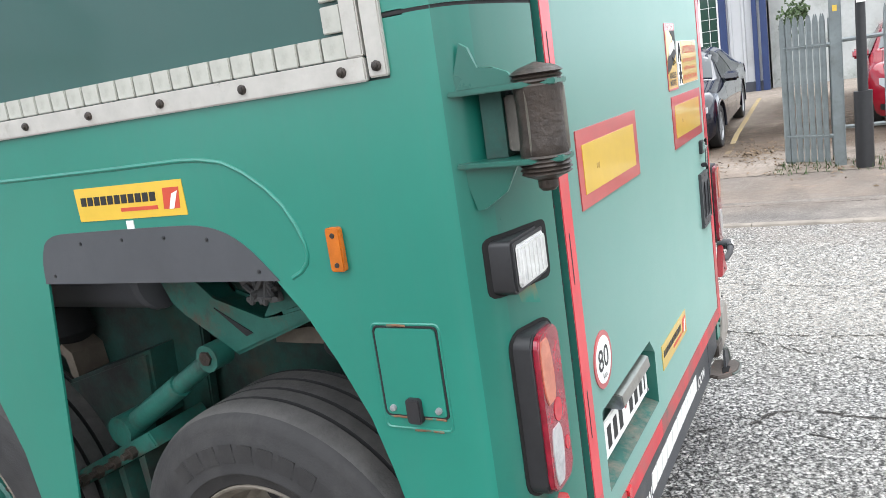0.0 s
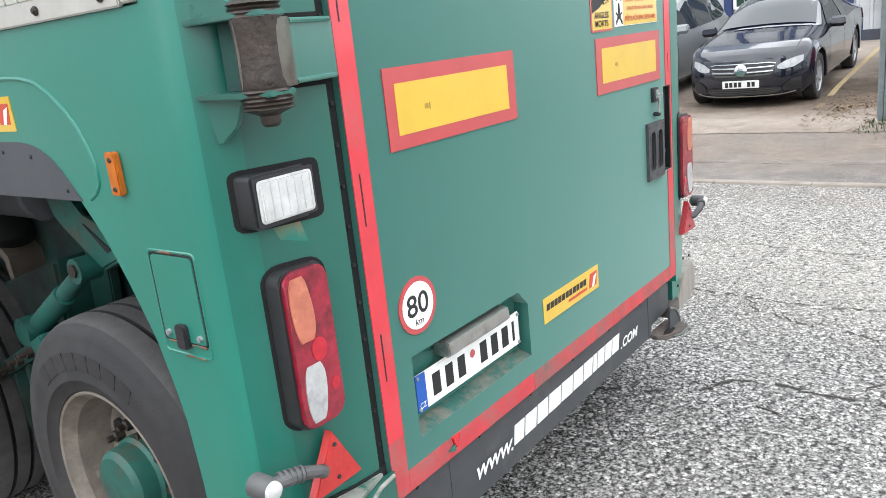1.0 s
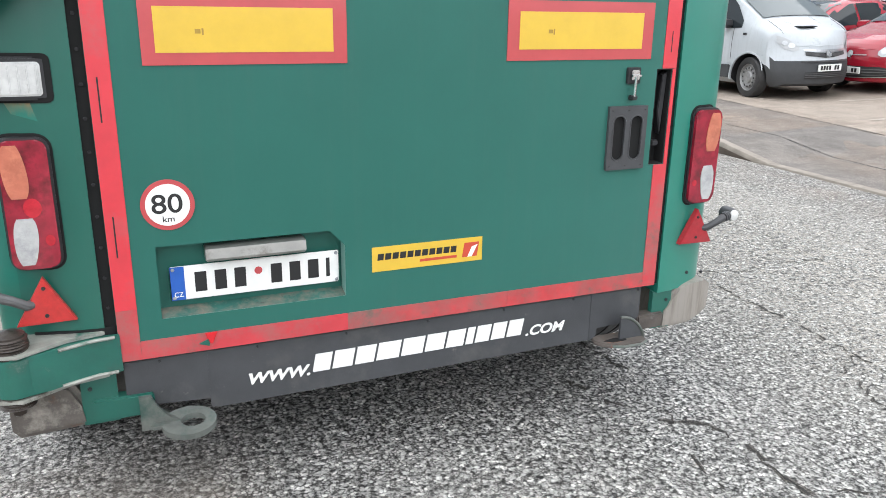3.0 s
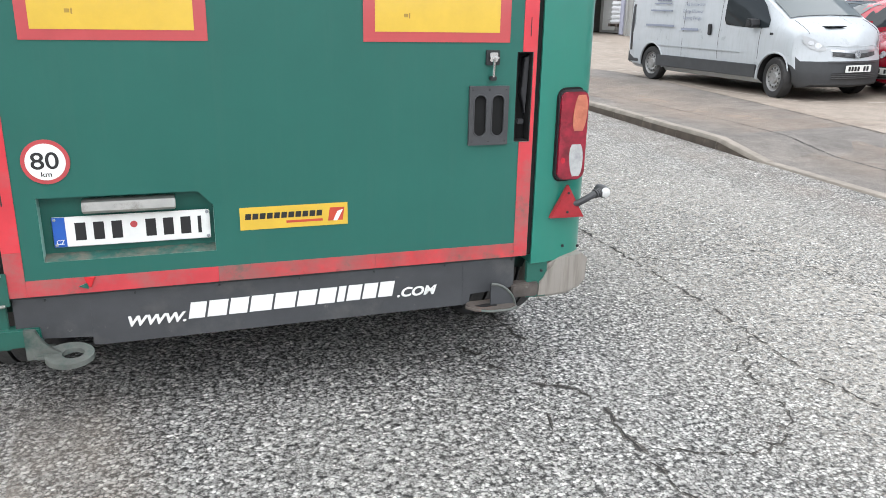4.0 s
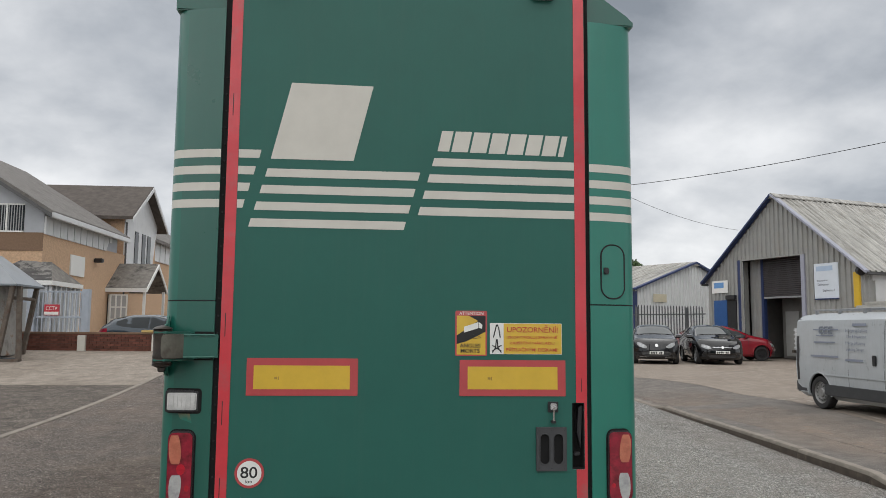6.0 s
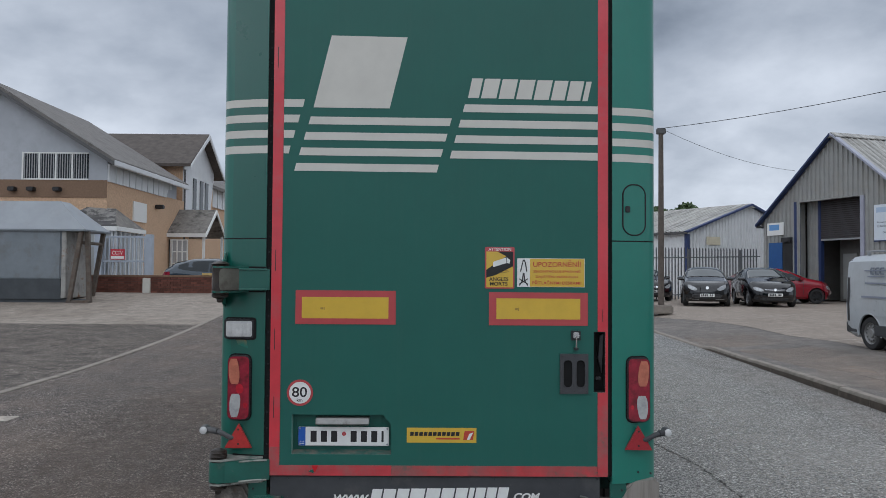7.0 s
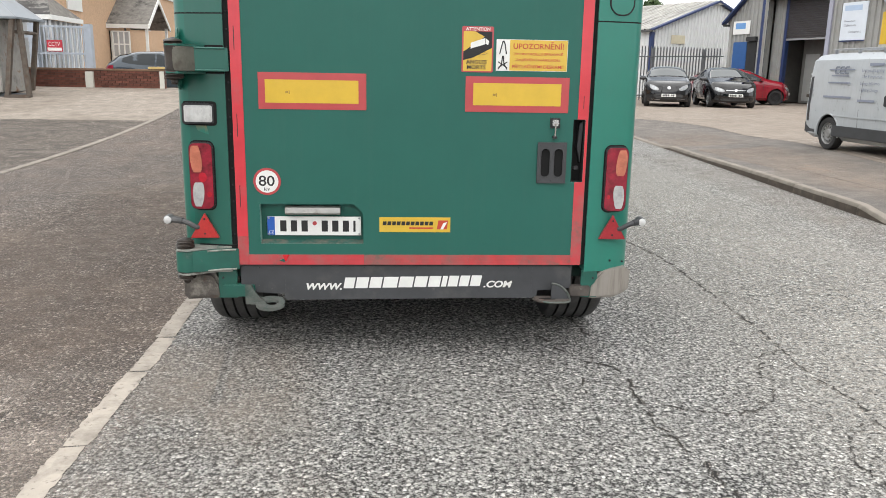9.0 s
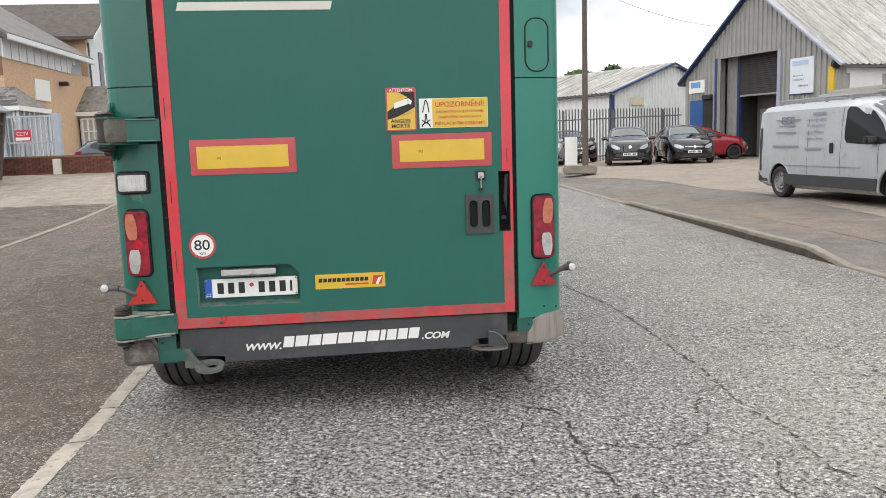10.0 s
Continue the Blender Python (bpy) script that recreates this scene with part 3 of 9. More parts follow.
def build_ground():
    xs = [x for x in lines(-16, 24, 0.8, 900) if abs(x - KX) > 0.35 and abs(x + 5.95) > 0.2 and abs(x - 8.25) > 0.2 and abs(x + 1.5) > 0.2] + [-5.95, -1.5, 5.6499, 5.65, 8.25, 6.15]
    xs.sort()
    ys = lines(-12, 40, 0.8, 900, (4.9, 5.8, 13.0, 13.9))
    def warp(u, y):
        k, g = kerb_x(y) - KX, edge_x(y) - 8.25
        if u < KX:
            sh = k * smooth01((u - 2) / (KX - 2))
        elif u < 8.25:
            f = (u - KX) / (8.25 - KX); sh = k + (g - k) * f
        else:
            sh = g * (1 - smooth01((u - 8.25) / 4.5))
        return u + sh + (1e-4 if u == 5.65 else -1e-4 if u == 5.6499 else 0)
    verts = [(warp(x, y), y, land(warp(x, y), y)) for y in ys for x in xs]
    n = len(xs)
    faces, idx = [], []
    for j in range(len(ys) - 1):
        for i in range(n - 1):
            faces.append((j * n + i, j * n + i + 1, (j + 1) * n + i + 1, (j + 1) * n + i))
            x, y = (xs[i] + xs[i + 1]) / 2, (ys[j] + ys[j + 1]) / 2
            idx.append((4 if y < 15.4 else 5) if x < -5.95 else 1 if x < -1.5 else 0 if x < KX else 3 if x < 8.25 else 2)
    me = bpy.data.meshes.new("ground")
    me.from_pydata(verts, [], faces)
    for m in (ROAD, LANE, YARD, PAVE, GRAVEL, YARD_L):
        me.materials.append(m)
    me.polygons.foreach_set("material_index", idx)
    ob = new("ground", me)
    return tagged(ob, "worn grey asphalt road with brown concrete yards beside it", "ground", kind="structure")


build_ground()


def strip(name, pts, width, lift, material, label, category="road marking", jag=0.0, parent=None, broken=False, ragged=0.0):
    """A thin layer along points on the ground, following its height."""
    rnd = random.Random(name + str(pts[0]))
    fine = []
    for (x0, y0), (x1, y1) in zip(pts, pts[1:]):
        k = max(1, int(math.hypot(x1 - x0, y1 - y0) / (0.028 if jag else 0.4)))
        fine += [(x0 + (x1 - x0) * i / k + rnd.uniform(-jag, jag), y0 + (y1 - y0) * i / k + rnd.uniform(-jag, jag)) for i in range(k)]
    fine.append(pts[-1])
    bm = B(); rows = []
    for i, (x, y) in enumerate(fine):
        a, b = fine[max(0, i - 1)], fine[min(len(fine) - 1, i + 1)]
        d = Vector((b[0] - a[0], b[1] - a[1])).normalized()
        w = width * (rnd.uniform(1 - ragged, 1.0) if ragged else rnd.choice((0.08, 0.3, 0.5, 0.8, 1.0)) if jag else rnd.uniform(0.93, 1.0)) / 2
        rows.append([bm.verts.new((x - d.y * w * s, y + d.x * w * s, land(x, y) + lift)) for s in (1, -1)])
    run = 0
    for (a, b), (c, d) in zip(rows, rows[1:]):
        if broken:
            run -= 1
            if run < -rnd.randint(1, 4):
                run = rnd.randint(2, 9)
            if run < 0:
                continue
        bm.faces.new((a, b, d, c))
    ob = part(name, bm, material, parent)
    if parent is None:
        tagged(ob, label, category, kind="structure")
    return ob


line_y = 3.4
for k_, (len_, shift_) in enumerate(((1.15, -0.07), (1.0, -0.035), (0.92, 0.0), (0.55, 0.012), (0.85, 0.0), (0.98, -0.008), (0.9, 0.0), (1.1, 0.006), (1.0, 0.0), (1.0, 0.0))):
    line_x = -1.482 - 0.05 * max(0.0, line_y - 0.4) + shift_ * 0.4
    strip("line_marking", [(line_x, line_y), (line_x + 0.03 * (1 if line_y > 0.4 else 0) + 0.004, line_y - len_ + 0.014)], 0.118, 0.004, LINE, "worn dirty white line painted on asphalt", jag=0.004, ragged=0.16)
    line_y -= len_
strip("line_marking_2", [(-5.9, 4.36), (-4.78, 4.42)], 0.34, 0.004, LINE, "short worn painted mark on asphalt")
strip("line_marking_3", [(8.95, 9.6), (9.15, 7.55), (11.6, 6.6)], 0.09, 0.004, LINE, "worn pale parking bay line on concrete")
strip("line_marking_4", [(9.7, 1.2), (11.57, 1.29), (16.0, 1.36)], 0.09, 0.004, mat("yellow_road_paint", (0.40, 0.30, 0.13), 0.7, 0, 0.2, 6, spots=((0.24, 0.19, 0.145), 12, 0.46, 0.62)), "worn yellow parking bay line on concrete")
strip("line_marking_5", [(8.65, 5.26), (11.18, 5.57), (15.5, 6.0)], 0.09, 0.004, LINE, "worn pale parking bay line on concrete")
def dust(name, label, pts, width, material):
    """A soft-edged film of dust or painted sheen along points on the ground."""
    vs, fs, us = [], [], []
    for x, y in pts:
        for k, w in ((-1, 0.0), (-0.55, 0.8), (0, 1.0), (0.55, 0.8), (1, 0.0)):
            xx = min(x + k * width / 2, kerb_x(y) - 0.062) if x < KX else x + k * width / 2; vs.append((xx, y, land(xx, y) + 0.0025)); us.append(w)
    for j in range(len(pts) - 1):
        fs += [(5 * j + i, 5 * j + i + 1, 5 * j + i + 6, 5 * j + i + 5) for i in range(4)]
    me = bpy.data.meshes.new(name); me.from_pydata(vs, [], fs); me.materials.append(material)
    uv = me.uv_layers.new(name="edge")
    for lp_ in me.loops:
        t_ = lp_.vertex_index // 5
        uv.data[lp_.index].uv = (us[lp_.vertex_index] * min(1, t_ / 2, (len(pts) - 1 - t_) / 2), 0)
    return tagged(new(name, me), label, "dust", kind="stuff")


DUST = dust_film("pale_road_dust", (0.38, 0.33, 0.285), 2.3, 0.36, 0.64, 0.42)
dust("road_dust_and_sheen", "pale brown dust worn into the asphalt beside the line", [(-2.2 + 0.10 * k, -0.6 - 0.5 * k) for k in range(12)], 2.4, DUST)
dust("road_dust_and_sheen", "pale brown dust worn into the asphalt", [(-0.75 + 0.06 * k, -0.9 - 0.45 * k) for k in range(10)], 1.1, DUST)
# Pale speckles brighten the open road, its sheen put in as colour.
SHEEN = dust_film("pale_road_sheen", (0.62, 0.575, 0.505), 34.0, 0.46, 0.57, 0.52)
dust("road_dust_and_sheen", "pale speckled film painting the sheen of the open road", [(3.3, -2.5 + 0.7 * k) for k in range(26)], 3.9, SHEEN)
GRIT = dust_film("pale_grit", (0.48, 0.415, 0.36), 46.0, 0.40, 0.60, 0.62)
TRODDEN = dust_film("trodden_brown_dirt", (0.165, 0.127, 0.102), 5.0, 0.36, 0.60, 0.55)
dust("road_dust_and_sheen", "brown dirt driven into the lane beside the parked trailer", [(-2.7 - 0.02 * k, -0.9 + 0.6 * k) for k in range(14)], 2.6, TRODDEN)
dust("road_dust_and_sheen", "pale grit scattered over the smooth lane", [(-2.0 + 0.05 * k, 0.3 - 0.5 * k) for k in range(12)], 1.9, GRIT)
OIL = dust_film("brown_road_film", (0.30, 0.257, 0.217), 1.6, 0.28, 0.58, 0.62)
dust("road_dust_and_sheen", "brown film of dirt on the asphalt beside the line", [(-1.12 + 0.03 * k, 0.5 - 0.3 * k) for k in range(7)], 1.2, OIL)
DAMP = dust_film("brown_yard_damp", (0.15, 0.108, 0.075), 0.7, 0.30, 0.60, 0.75)
dust("yard_dirt", "brown dirt trodden into the concrete before the cars", [(10.6 + 0.02 * k, -2.0 + 0.5 * k) for k in range(13)], 4.6, DAMP)
FOOT_DIRT = dust_film("red_brown_footway_dirt", (0.33, 0.262, 0.21), 0.8, 0.34, 0.62, 0.6)
dust("footway_dirt", "red-brown dirt washed over the footway", [(7.2, -8 + 1.2 * k) for k in range(22)], 2.6, FOOT_DIRT)
GRIME = dust_film("brown_yard_grime", (0.085, 0.062, 0.044), 0.8, 0.26, 0.50, 0.90)
dust("yard_dirt", "damp brown dirt worn into the concrete by the fence", [(10.9, -4.5 + 0.5 * k) for k in range(14)], 3.0, GRIME)
dust("yard_dirt", "damp brown dirt worn into the concrete by the fence", [(13.4, -4.5 + 0.5 * k) for k in range(13)], 5.0, GRIME)
dust("road_dust_and_sheen", "pale dust along the foot of the kerb", [(5.0 + 0.03 * k, -6 + 1.0 * k) for k in range(20)], 1.4, DUST)

def crack(pts, width, jag=0.012):
    """An open crack: a dark jagged gap, with crumbled shallow edges beside it."""
    strip("crack", pts, width * 2.4, 0.0022, CRUMBLE, "crumbled dark edge of a crack in the asphalt", "crack", jag * 1.6, broken=True)
    strip("crack", pts, width * 0.8, 0.0034, CRACK, "open jagged crack in the asphalt", "crack", jag, broken=True)


crack([(1.14, 1.9), (1.12, 1.2), (1.10, 0.80), (1.068, 0.56), (1.085, 0.40), (1.11, 0.32)], 0.010)
crack([(0.74, 0.42), (0.805, 0.26), (0.853, 0.11), (0.895, 0.0), (0.95, -0.105), (1.04, -0.153), (1.10, -0.20), (1.128, -0.30), (1.136, -0.42), (1.124, -0.52), (1.108, -0.62), (1.103, -0.74), (1.11, -0.86), (1.135, -1.02), (1.165, -1.15), (1.195, -1.29), (1.20, -1.43), (1.25, -1.75), (1.27, -2.2), (1.36, -2.8)], 0.016)
crack([(2.08, 4.2), (2.14, 3.3), (2.235, 2.75), (2.292, 2.2), (2.27, 1.35), (2.255, 0.83), (2.245, 0.45), (2.23, 0.18), (2.19, -0.10), (2.182, -0.33), (2.2, -0.5), (2.225, -0.70), (2.19, -0.9), (2.17, -1.15), (2.215, -1.26), (2.25, -1.42), (2.3, -2.0)], 0.014)
crack([(1.085, 0.06), (1.0, -0.12)], 0.006)
crack([(0.90, -0.30), (0.885, -0.38), (0.864, -0.46), (0.872, -0.55)], 0.007)
crack([(1.105, -0.66), (1.23, -0.705), (1.37, -0.785), (1.52, -0.81), (1.70, -0.76), (1.845, -0.61), (1.85, -0.44), (2.03, -0.03), (2.196, 0.06)], 0.007, 0.016)
crack([(2.19, -0.9), (1.95, -1.05), (1.84, -1.3), (1.88, -1.7), (1.8, -2.2)], 0.007, 0.016)
crack([(3.3, 2.6), (3.42, 1.9), (3.3, 1.2), (3.38, 0.5), (3.25, -0.2), (3.3, -1.0)], 0.006, 0.016)
crack([(2.27, 1.35), (2.6, 1.2), (2.9, 1.3), (3.36, 1.25)], 0.005, 0.016)
strip("line_marking_7", [(9.95, 13.95), (9.05, 13.55)], 0.09, 0.004, LINE, "worn pale parking bay line on concrete")
strip("line_marking_8", [(9.65, 13.4), (9.28, 11.3), (8.97, 9.68)], 0.09, 0.004, LINE, "worn pale parking bay line on concrete")
strip("line_marking_9", [(9.8, 20.1), (11.93, 21.5), (14.6, 23.1)], 0.07, 0.004, LINE, "worn pale parking bay line on concrete")
strip("line_marking_6", [(7.07, 2.46), (7.10, 2.70)], 0.07, 0.004, mat("blue_spray_paint", (0.17, 0.3, 0.46), 0.7, 0, 0.2, 12, spots=((0.18, 0.18, 0.18), 20, 0.48, 0.6)), "small blue sprayed mark on the footway")
strip("footway_joint", [(6.4, -30), (6.38, -5), (6.36, 1), (6.45, 3), (6.69, 6.0), (6.76, 7.7), (6.85, 9.6)], 0.028, 0.004, CRACK, "dark joint along the footway", "joint", 0.004)
strip("apron_edge", [(edge_x(y_), y_) for y_ in (-12, -3, 3, 5, 7, 9, 11.5, 13.4, 15, 16.2, 17.4, 18.6, 19.8, 20.7, 21.8)], 0.05, 0.004, mat("dark_joint", (0.1, 0.085, 0.07), 0.9, 0, 0.3, 10), "dark edge between footway and concrete", "joint", 0.01)


# ---- trailer ----
trailer = thing("semi_trailer", "dark green closed semi-trailer with red edge tape, parked at the roadside", "trailer")
LX, RX, DL, DR = -1.274, 1.235, -0.967, 0.938


def body_section(x0, x1):
    return [(x0, 1.50), (x0, 3.43), (x0 + 0.1, 3.53), (x0 + 0.29, 3.62), (x0 + 0.7, 3.82), (x0 + 1.25, 3.88), (x1 - 0.7, 3.82), (x1 - 0.29, 3.62), (x1 - 0.1, 3.53), (x1, 3.43), (x1, 1.50)]


bm = B()
prism(bm, body_section(LX + 0.012, RX - 0.012), "y", 0.10, 13.2)
box(bm, -1.0, 0.97, 0.06, 0.10, 0.56, 3.55)
part("body", bm, GREEN_TARP, trailer, "dark green smooth body shell")

ARCH = [(0.30, 0.36), (0.315, 0.70), (0.328, 0.842), (0.345, 0.913), (0.381, 1.033), (0.446, 1.164), (0.51, 1.27), (0.578, 1.353), (0.66, 1.431), (0.743, 1.477), (0.85, 1.486), (1.246, 1.482), (1.32, 1.45), (1.361, 1.404), (1.387, 1.356), (1.498, 0.704), (1.55, 0.36)]
ARCH2 = [(1.64, 0.36), (1.69, 0.655), (1.711, 0.811), (1.77, 0.973), (1.85, 1.16), (1.98, 1.36), (2.1, 1.46), (2.2, 1.486), (2.62, 1.482), (2.73, 1.404), (2.76, 1.356), (2.86, 0.704), (2.92, 0.36)]
outline = [(0.20, 1.752), (0.20, 0.40)] + ARCH + ARCH2 + [(y + 1.37, z) for y, z in ARCH2] + [(13.0, 0.36), (13.0, 1.752)]
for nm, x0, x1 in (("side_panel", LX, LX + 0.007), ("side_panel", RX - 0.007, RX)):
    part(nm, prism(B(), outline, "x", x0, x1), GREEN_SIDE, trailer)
def softened(pts, times=3):
    """Rounds off the corners of an outline, keeping its first and last point."""
    for _ in range(times):
        q = [pts[0]]
        for (a, b), (c, d) in zip(pts, pts[1:]):
            q += [(a + (c - a) * 0.25, b + (d - b) * 0.25), (a + (c - a) * 0.75, b + (d - b) * 0.75)]
        pts = q + [pts[-1]]
    return pts


bm = B()
prism(bm, softened([(0.566, 1.352), (0.655, 1.448), (0.755, 1.490), (0.90, 1.492), (1.20, 1.490), (1.345, 1.487), (1.385, 1.42), (1.393, 1.352)]), "x", LX - 0.003, LX + 0.006)
for y, z in ((0.62, 1.375), (0.76, 1.455), (0.9, 1.465), (1.05, 1.465), (1.21, 1.46), (1.345, 1.375)):
    lathe(bm, [(0, 0.005), (-0.003, 0.0045), (-0.004, 0.0)], (LX - 0.003, y, z), "x", 8, 1)
part("arch_flap", bm, [FLAP, BLACKPL], trailer, "grey rubber flap riveted over the wheel arch")
GROOVE = [(3.0, 1.643), (1.48, 1.643), (1.025, 1.642), (0.80, 1.643), (0.74, 1.640), (0.67, 1.628), (0.613, 1.600), (0.56, 1.562), (0.521, 1.522), (0.495, 1.478), (0.479, 1.438), (0.476, 1.41), (0.481, 1.392), (0.50, 1.372), (0.529, 1.358)]
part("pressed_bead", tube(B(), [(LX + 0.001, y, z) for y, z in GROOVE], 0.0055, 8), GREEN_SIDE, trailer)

# rail with bolts, reflective squares and corner strips along the side
bm = B()
box(bm, LX - 0.012, LX + 0.002, 0.246, 12.0, 1.752, 1.799, 0.003)
rail = part("side_rail", bm, ALU, trailer, "worn aluminium rail with bolts")
for k in range(44):
    y = 0.312 + 0.2465 * k if k else 0.30
    lathe(bm := B(), [(0, 0.0105), (-0.005, 0.0105), (-0.006, 0.007), (-0.010, 0.006), (-0.011, 0.0)], (LX - 0.012, y, 1.776), "x", 8)
    part("bolt", bm, RUST, rail)
for y0, y1 in ((0.247, 0.286), (0.198, 0.241)):
    bm = B(); box(bm, LX - 0.010, LX + 0.012, y0, y1, 1.757 if y0 < 0.24 else 1.80, 3.42, 0.003)
    st = part("corner_strip", bm, ALU, trailer, "worn aluminium corner strip")
    for z in (1.778, 2.0, 2.3, 2.6, 2.9, 3.2):
        if z > 1.79 or y0 < 0.24:
            part("bolt", lathe(B(), [(0, 0.0105), (-0.005, 0.0105), (-0.006, 0.007), (-0.010, 0.006), (-0.011, 0)], (LX - 0.010, (y0 + y1) / 2, z), "x", 8), RUST, st)
for k in range(70):
    y = 0.29 + 0.0605 * k
    bm = B(); box(bm, LX - 0.001, LX + 0.012, 0.0, 0.056, 0.0, 0.046, 0.002)
    t_ = part("reflective_square", bm, TILE, rail); t_.location = (0, y, 1.8015)
for k in range(20):
    bm = B(); box(bm, LX - 0.001, LX + 0.012, 0.0, 0.047, 0.0, 0.052, 0.002)
    t_ = part("reflective_square", bm, TILE, rail); t_.location = (0, 0.29, 1.853 + 0.0605 * k)

# maker's sticker, amber marker and hatch on the side
def sticker(parent, m, w, h):
    """A yellow film with a dark brand bar broken into blocks and a red square sign."""
    bm = B()
    box(bm, 0, w, 0, h, 0, 0.002, 0, 0)
    x = 0.045 * w
    for k in range(11):
        prism(bm, [(x, 0.46 * h), (x + 0.052 * w, 0.46 * h), (x + 0.058 * w, 0.72 * h), (x + 0.006 * w, 0.72 * h)], "z", 0.002, 0.0028, 1); x += 0.0655 * w
    box(bm, 0.42 * w, 0.76 * w, 0.22 * h, 0.33 * h, 0.002, 0.0028, 0, 2)
    prism(bm, [(0.81 * w, 0.2 * h), (0.95 * w, 0.2 * h), (0.97 * w, 0.8 * h), (0.83 * w, 0.8 * h)], "z", 0.002, 0.0028, 2)
    prism(bm, [(0.86 * w, 0.2 * h), (0.90 * w, 0.2 * h), (0.955 * w, 0.7 * h), (0.9 * w, 0.62 * h)], "z", 0.0028, 0.0034, 3)
    ob = part("maker_sticker", bm, [YELLOW, INK, REDPRINT, WHITE], parent, "yellow maker's sticker with dark bars and red square")
    ob.matrix_basis = m
    return ob


side_pose = Matrix(((0, 0, -1, LX), (-1, 0, 0, 1.188), (0, 1, 0, 1.517), (0, 0, 0, 1)))
sticker(trailer, side_pose, 0.383, 0.085)
bm = B(); box(bm, LX - 0.0025, LX, 0.995, 1.02, 1.49, 1.512)
part("small_sticker", bm, WHITE, trailer)
bm = B(); prism(bm, round_rect(0.372, 0.409, 1.373, 1.469, 0.007), "x", LX - 0.016, LX, 0, 0.003)
lathe(bm, [(0, 0.006), (-0.003, 0.005), (-0.003, 0)], (LX - 0.016, 0.39, 1.452), "x", 8, 1); lathe(bm, [(0, 0.006), (-0.003, 0.005), (-0.003, 0)], (LX - 0.016, 0.39, 1.388), "x", 8, 1)
part("side_marker", bm, [ORANGE, RUST], trailer, "orange side marker reflector")
bm = B()
tube(bm, [(LX, y, z) for y, z in round_rect(0.178, 0.342, 1.018, 1.254, 0.012) + [(0.342, 1.24)]], 0.0035, 6, 0, False)
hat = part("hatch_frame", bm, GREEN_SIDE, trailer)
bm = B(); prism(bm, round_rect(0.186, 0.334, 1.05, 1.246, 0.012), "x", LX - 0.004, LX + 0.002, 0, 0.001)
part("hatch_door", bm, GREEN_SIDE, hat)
bm = B(); tube(bm, [(LX - 0.001, y, z) for y, z in round_rect(0.183, 0.337, 1.047, 1.249, 0.012) + [(0.337, 1.24)]], 0.0028, 6, 0, False)
part("hatch_gap", bm, BLACK, hat)
bm = B(); prism(bm, round_rect(0.243, 0.278, 1.035, 1.092, 0.008), "x", LX - 0.017, LX + 0.002, 0, 0.003)
part("latch", bm, BLACKPL, hat)
RUST_LINE = mat("rust_along_edge", (0.17, 0.085, 0.045), 0.8, 0, 0.4, 30, spots=((0.02, 0.16, 0.12), 24, 0.5, 0.6))
for y0, y1, z in ((0.19, 0.24, 1.0445), (0.285, 0.325, 1.0445), (0.255, 0.30, 1.2515), (0.20, 0.27, 1.0160)):
    part("rust_edge", tube(B(), [(LX - 0.0025, y0, z), (LX - 0.0025, (y0 + y1) / 2, z + 0.0012), (LX - 0.0025, y1, z)], 0.0028, 6), RUST_LINE, hat, "rust along the hatch edge")
for y in (0.203, 0.315):
    part("screw", lathe(B(), [(0, 0.008), (-0.008, 0.007), (-0.009, 0)], (LX - 0.003, y, 1.066), "x", 8), STEEL, hat)


# rear corner posts
def post_plan(s):
    o, i = (LX, DL - 0.032) if s < 0 else (RX, DR + 0.024)
    return [(o, 0.20), (o, 0.150), (o - s * 0.003, 0.125), (o - s * 0.011, 0.101), (o - s * 0.025, 0.080), (o - s * 0.046, 0.063), (o - s * 0.072, 0.051), (o - s * 0.10, 0.042), (i + s * 0.075, 0.016), (i, 0.006), (i, 0.12), (i + s * 0.05, 0.20)]


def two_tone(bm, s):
    """Paints the light by facing: lighter flank, mid corner, right post lit all round."""
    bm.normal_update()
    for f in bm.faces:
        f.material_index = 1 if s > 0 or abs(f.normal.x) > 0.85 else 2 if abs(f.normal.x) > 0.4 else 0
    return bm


def face_at(s, x):
    """How far forward the face of a post lies at x."""
    p = sorted(post_plan(s)[2:10])
    for (a, p_), (b, q_) in zip(p, p[1:]):
        if a <= x <= b:
            return p_ + (q_ - p_) * (x - a) / (b - a)
    return 0.016


def rim_on_post(s, x0, x1, z0, z1, r, name, parent):
    """A thin black rubber rim lying on a post's face round a lamp."""
    bm, cols = B(), []
    for k in range(15):
        x = x0 + (x1 - x0) * (0.5 - 0.5 * math.cos(math.pi * k / 14))
        e_ = max(0.0, r - min(x - x0, x1 - x)); dz = r - math.sqrt(max(0.0, r * r - e_ * e_))
        cols.append([bm.verts.new((x, face_at(s, x) + d, z)) for d, z in ((-0.003, z0 + dz), (-0.003, z1 - dz), (0.004, z1 - dz), (0.004, z0 + dz))])
    for a, b in zip(cols, cols[1:]):
        for j in range(4):
            bm.faces.new((a[j], a[(j + 1) % 4], b[(j + 1) % 4], b[j]))
    bm.faces.new(cols[0]); bm.faces.new(cols[-1])
    return part(name, bm, VOID, parent)


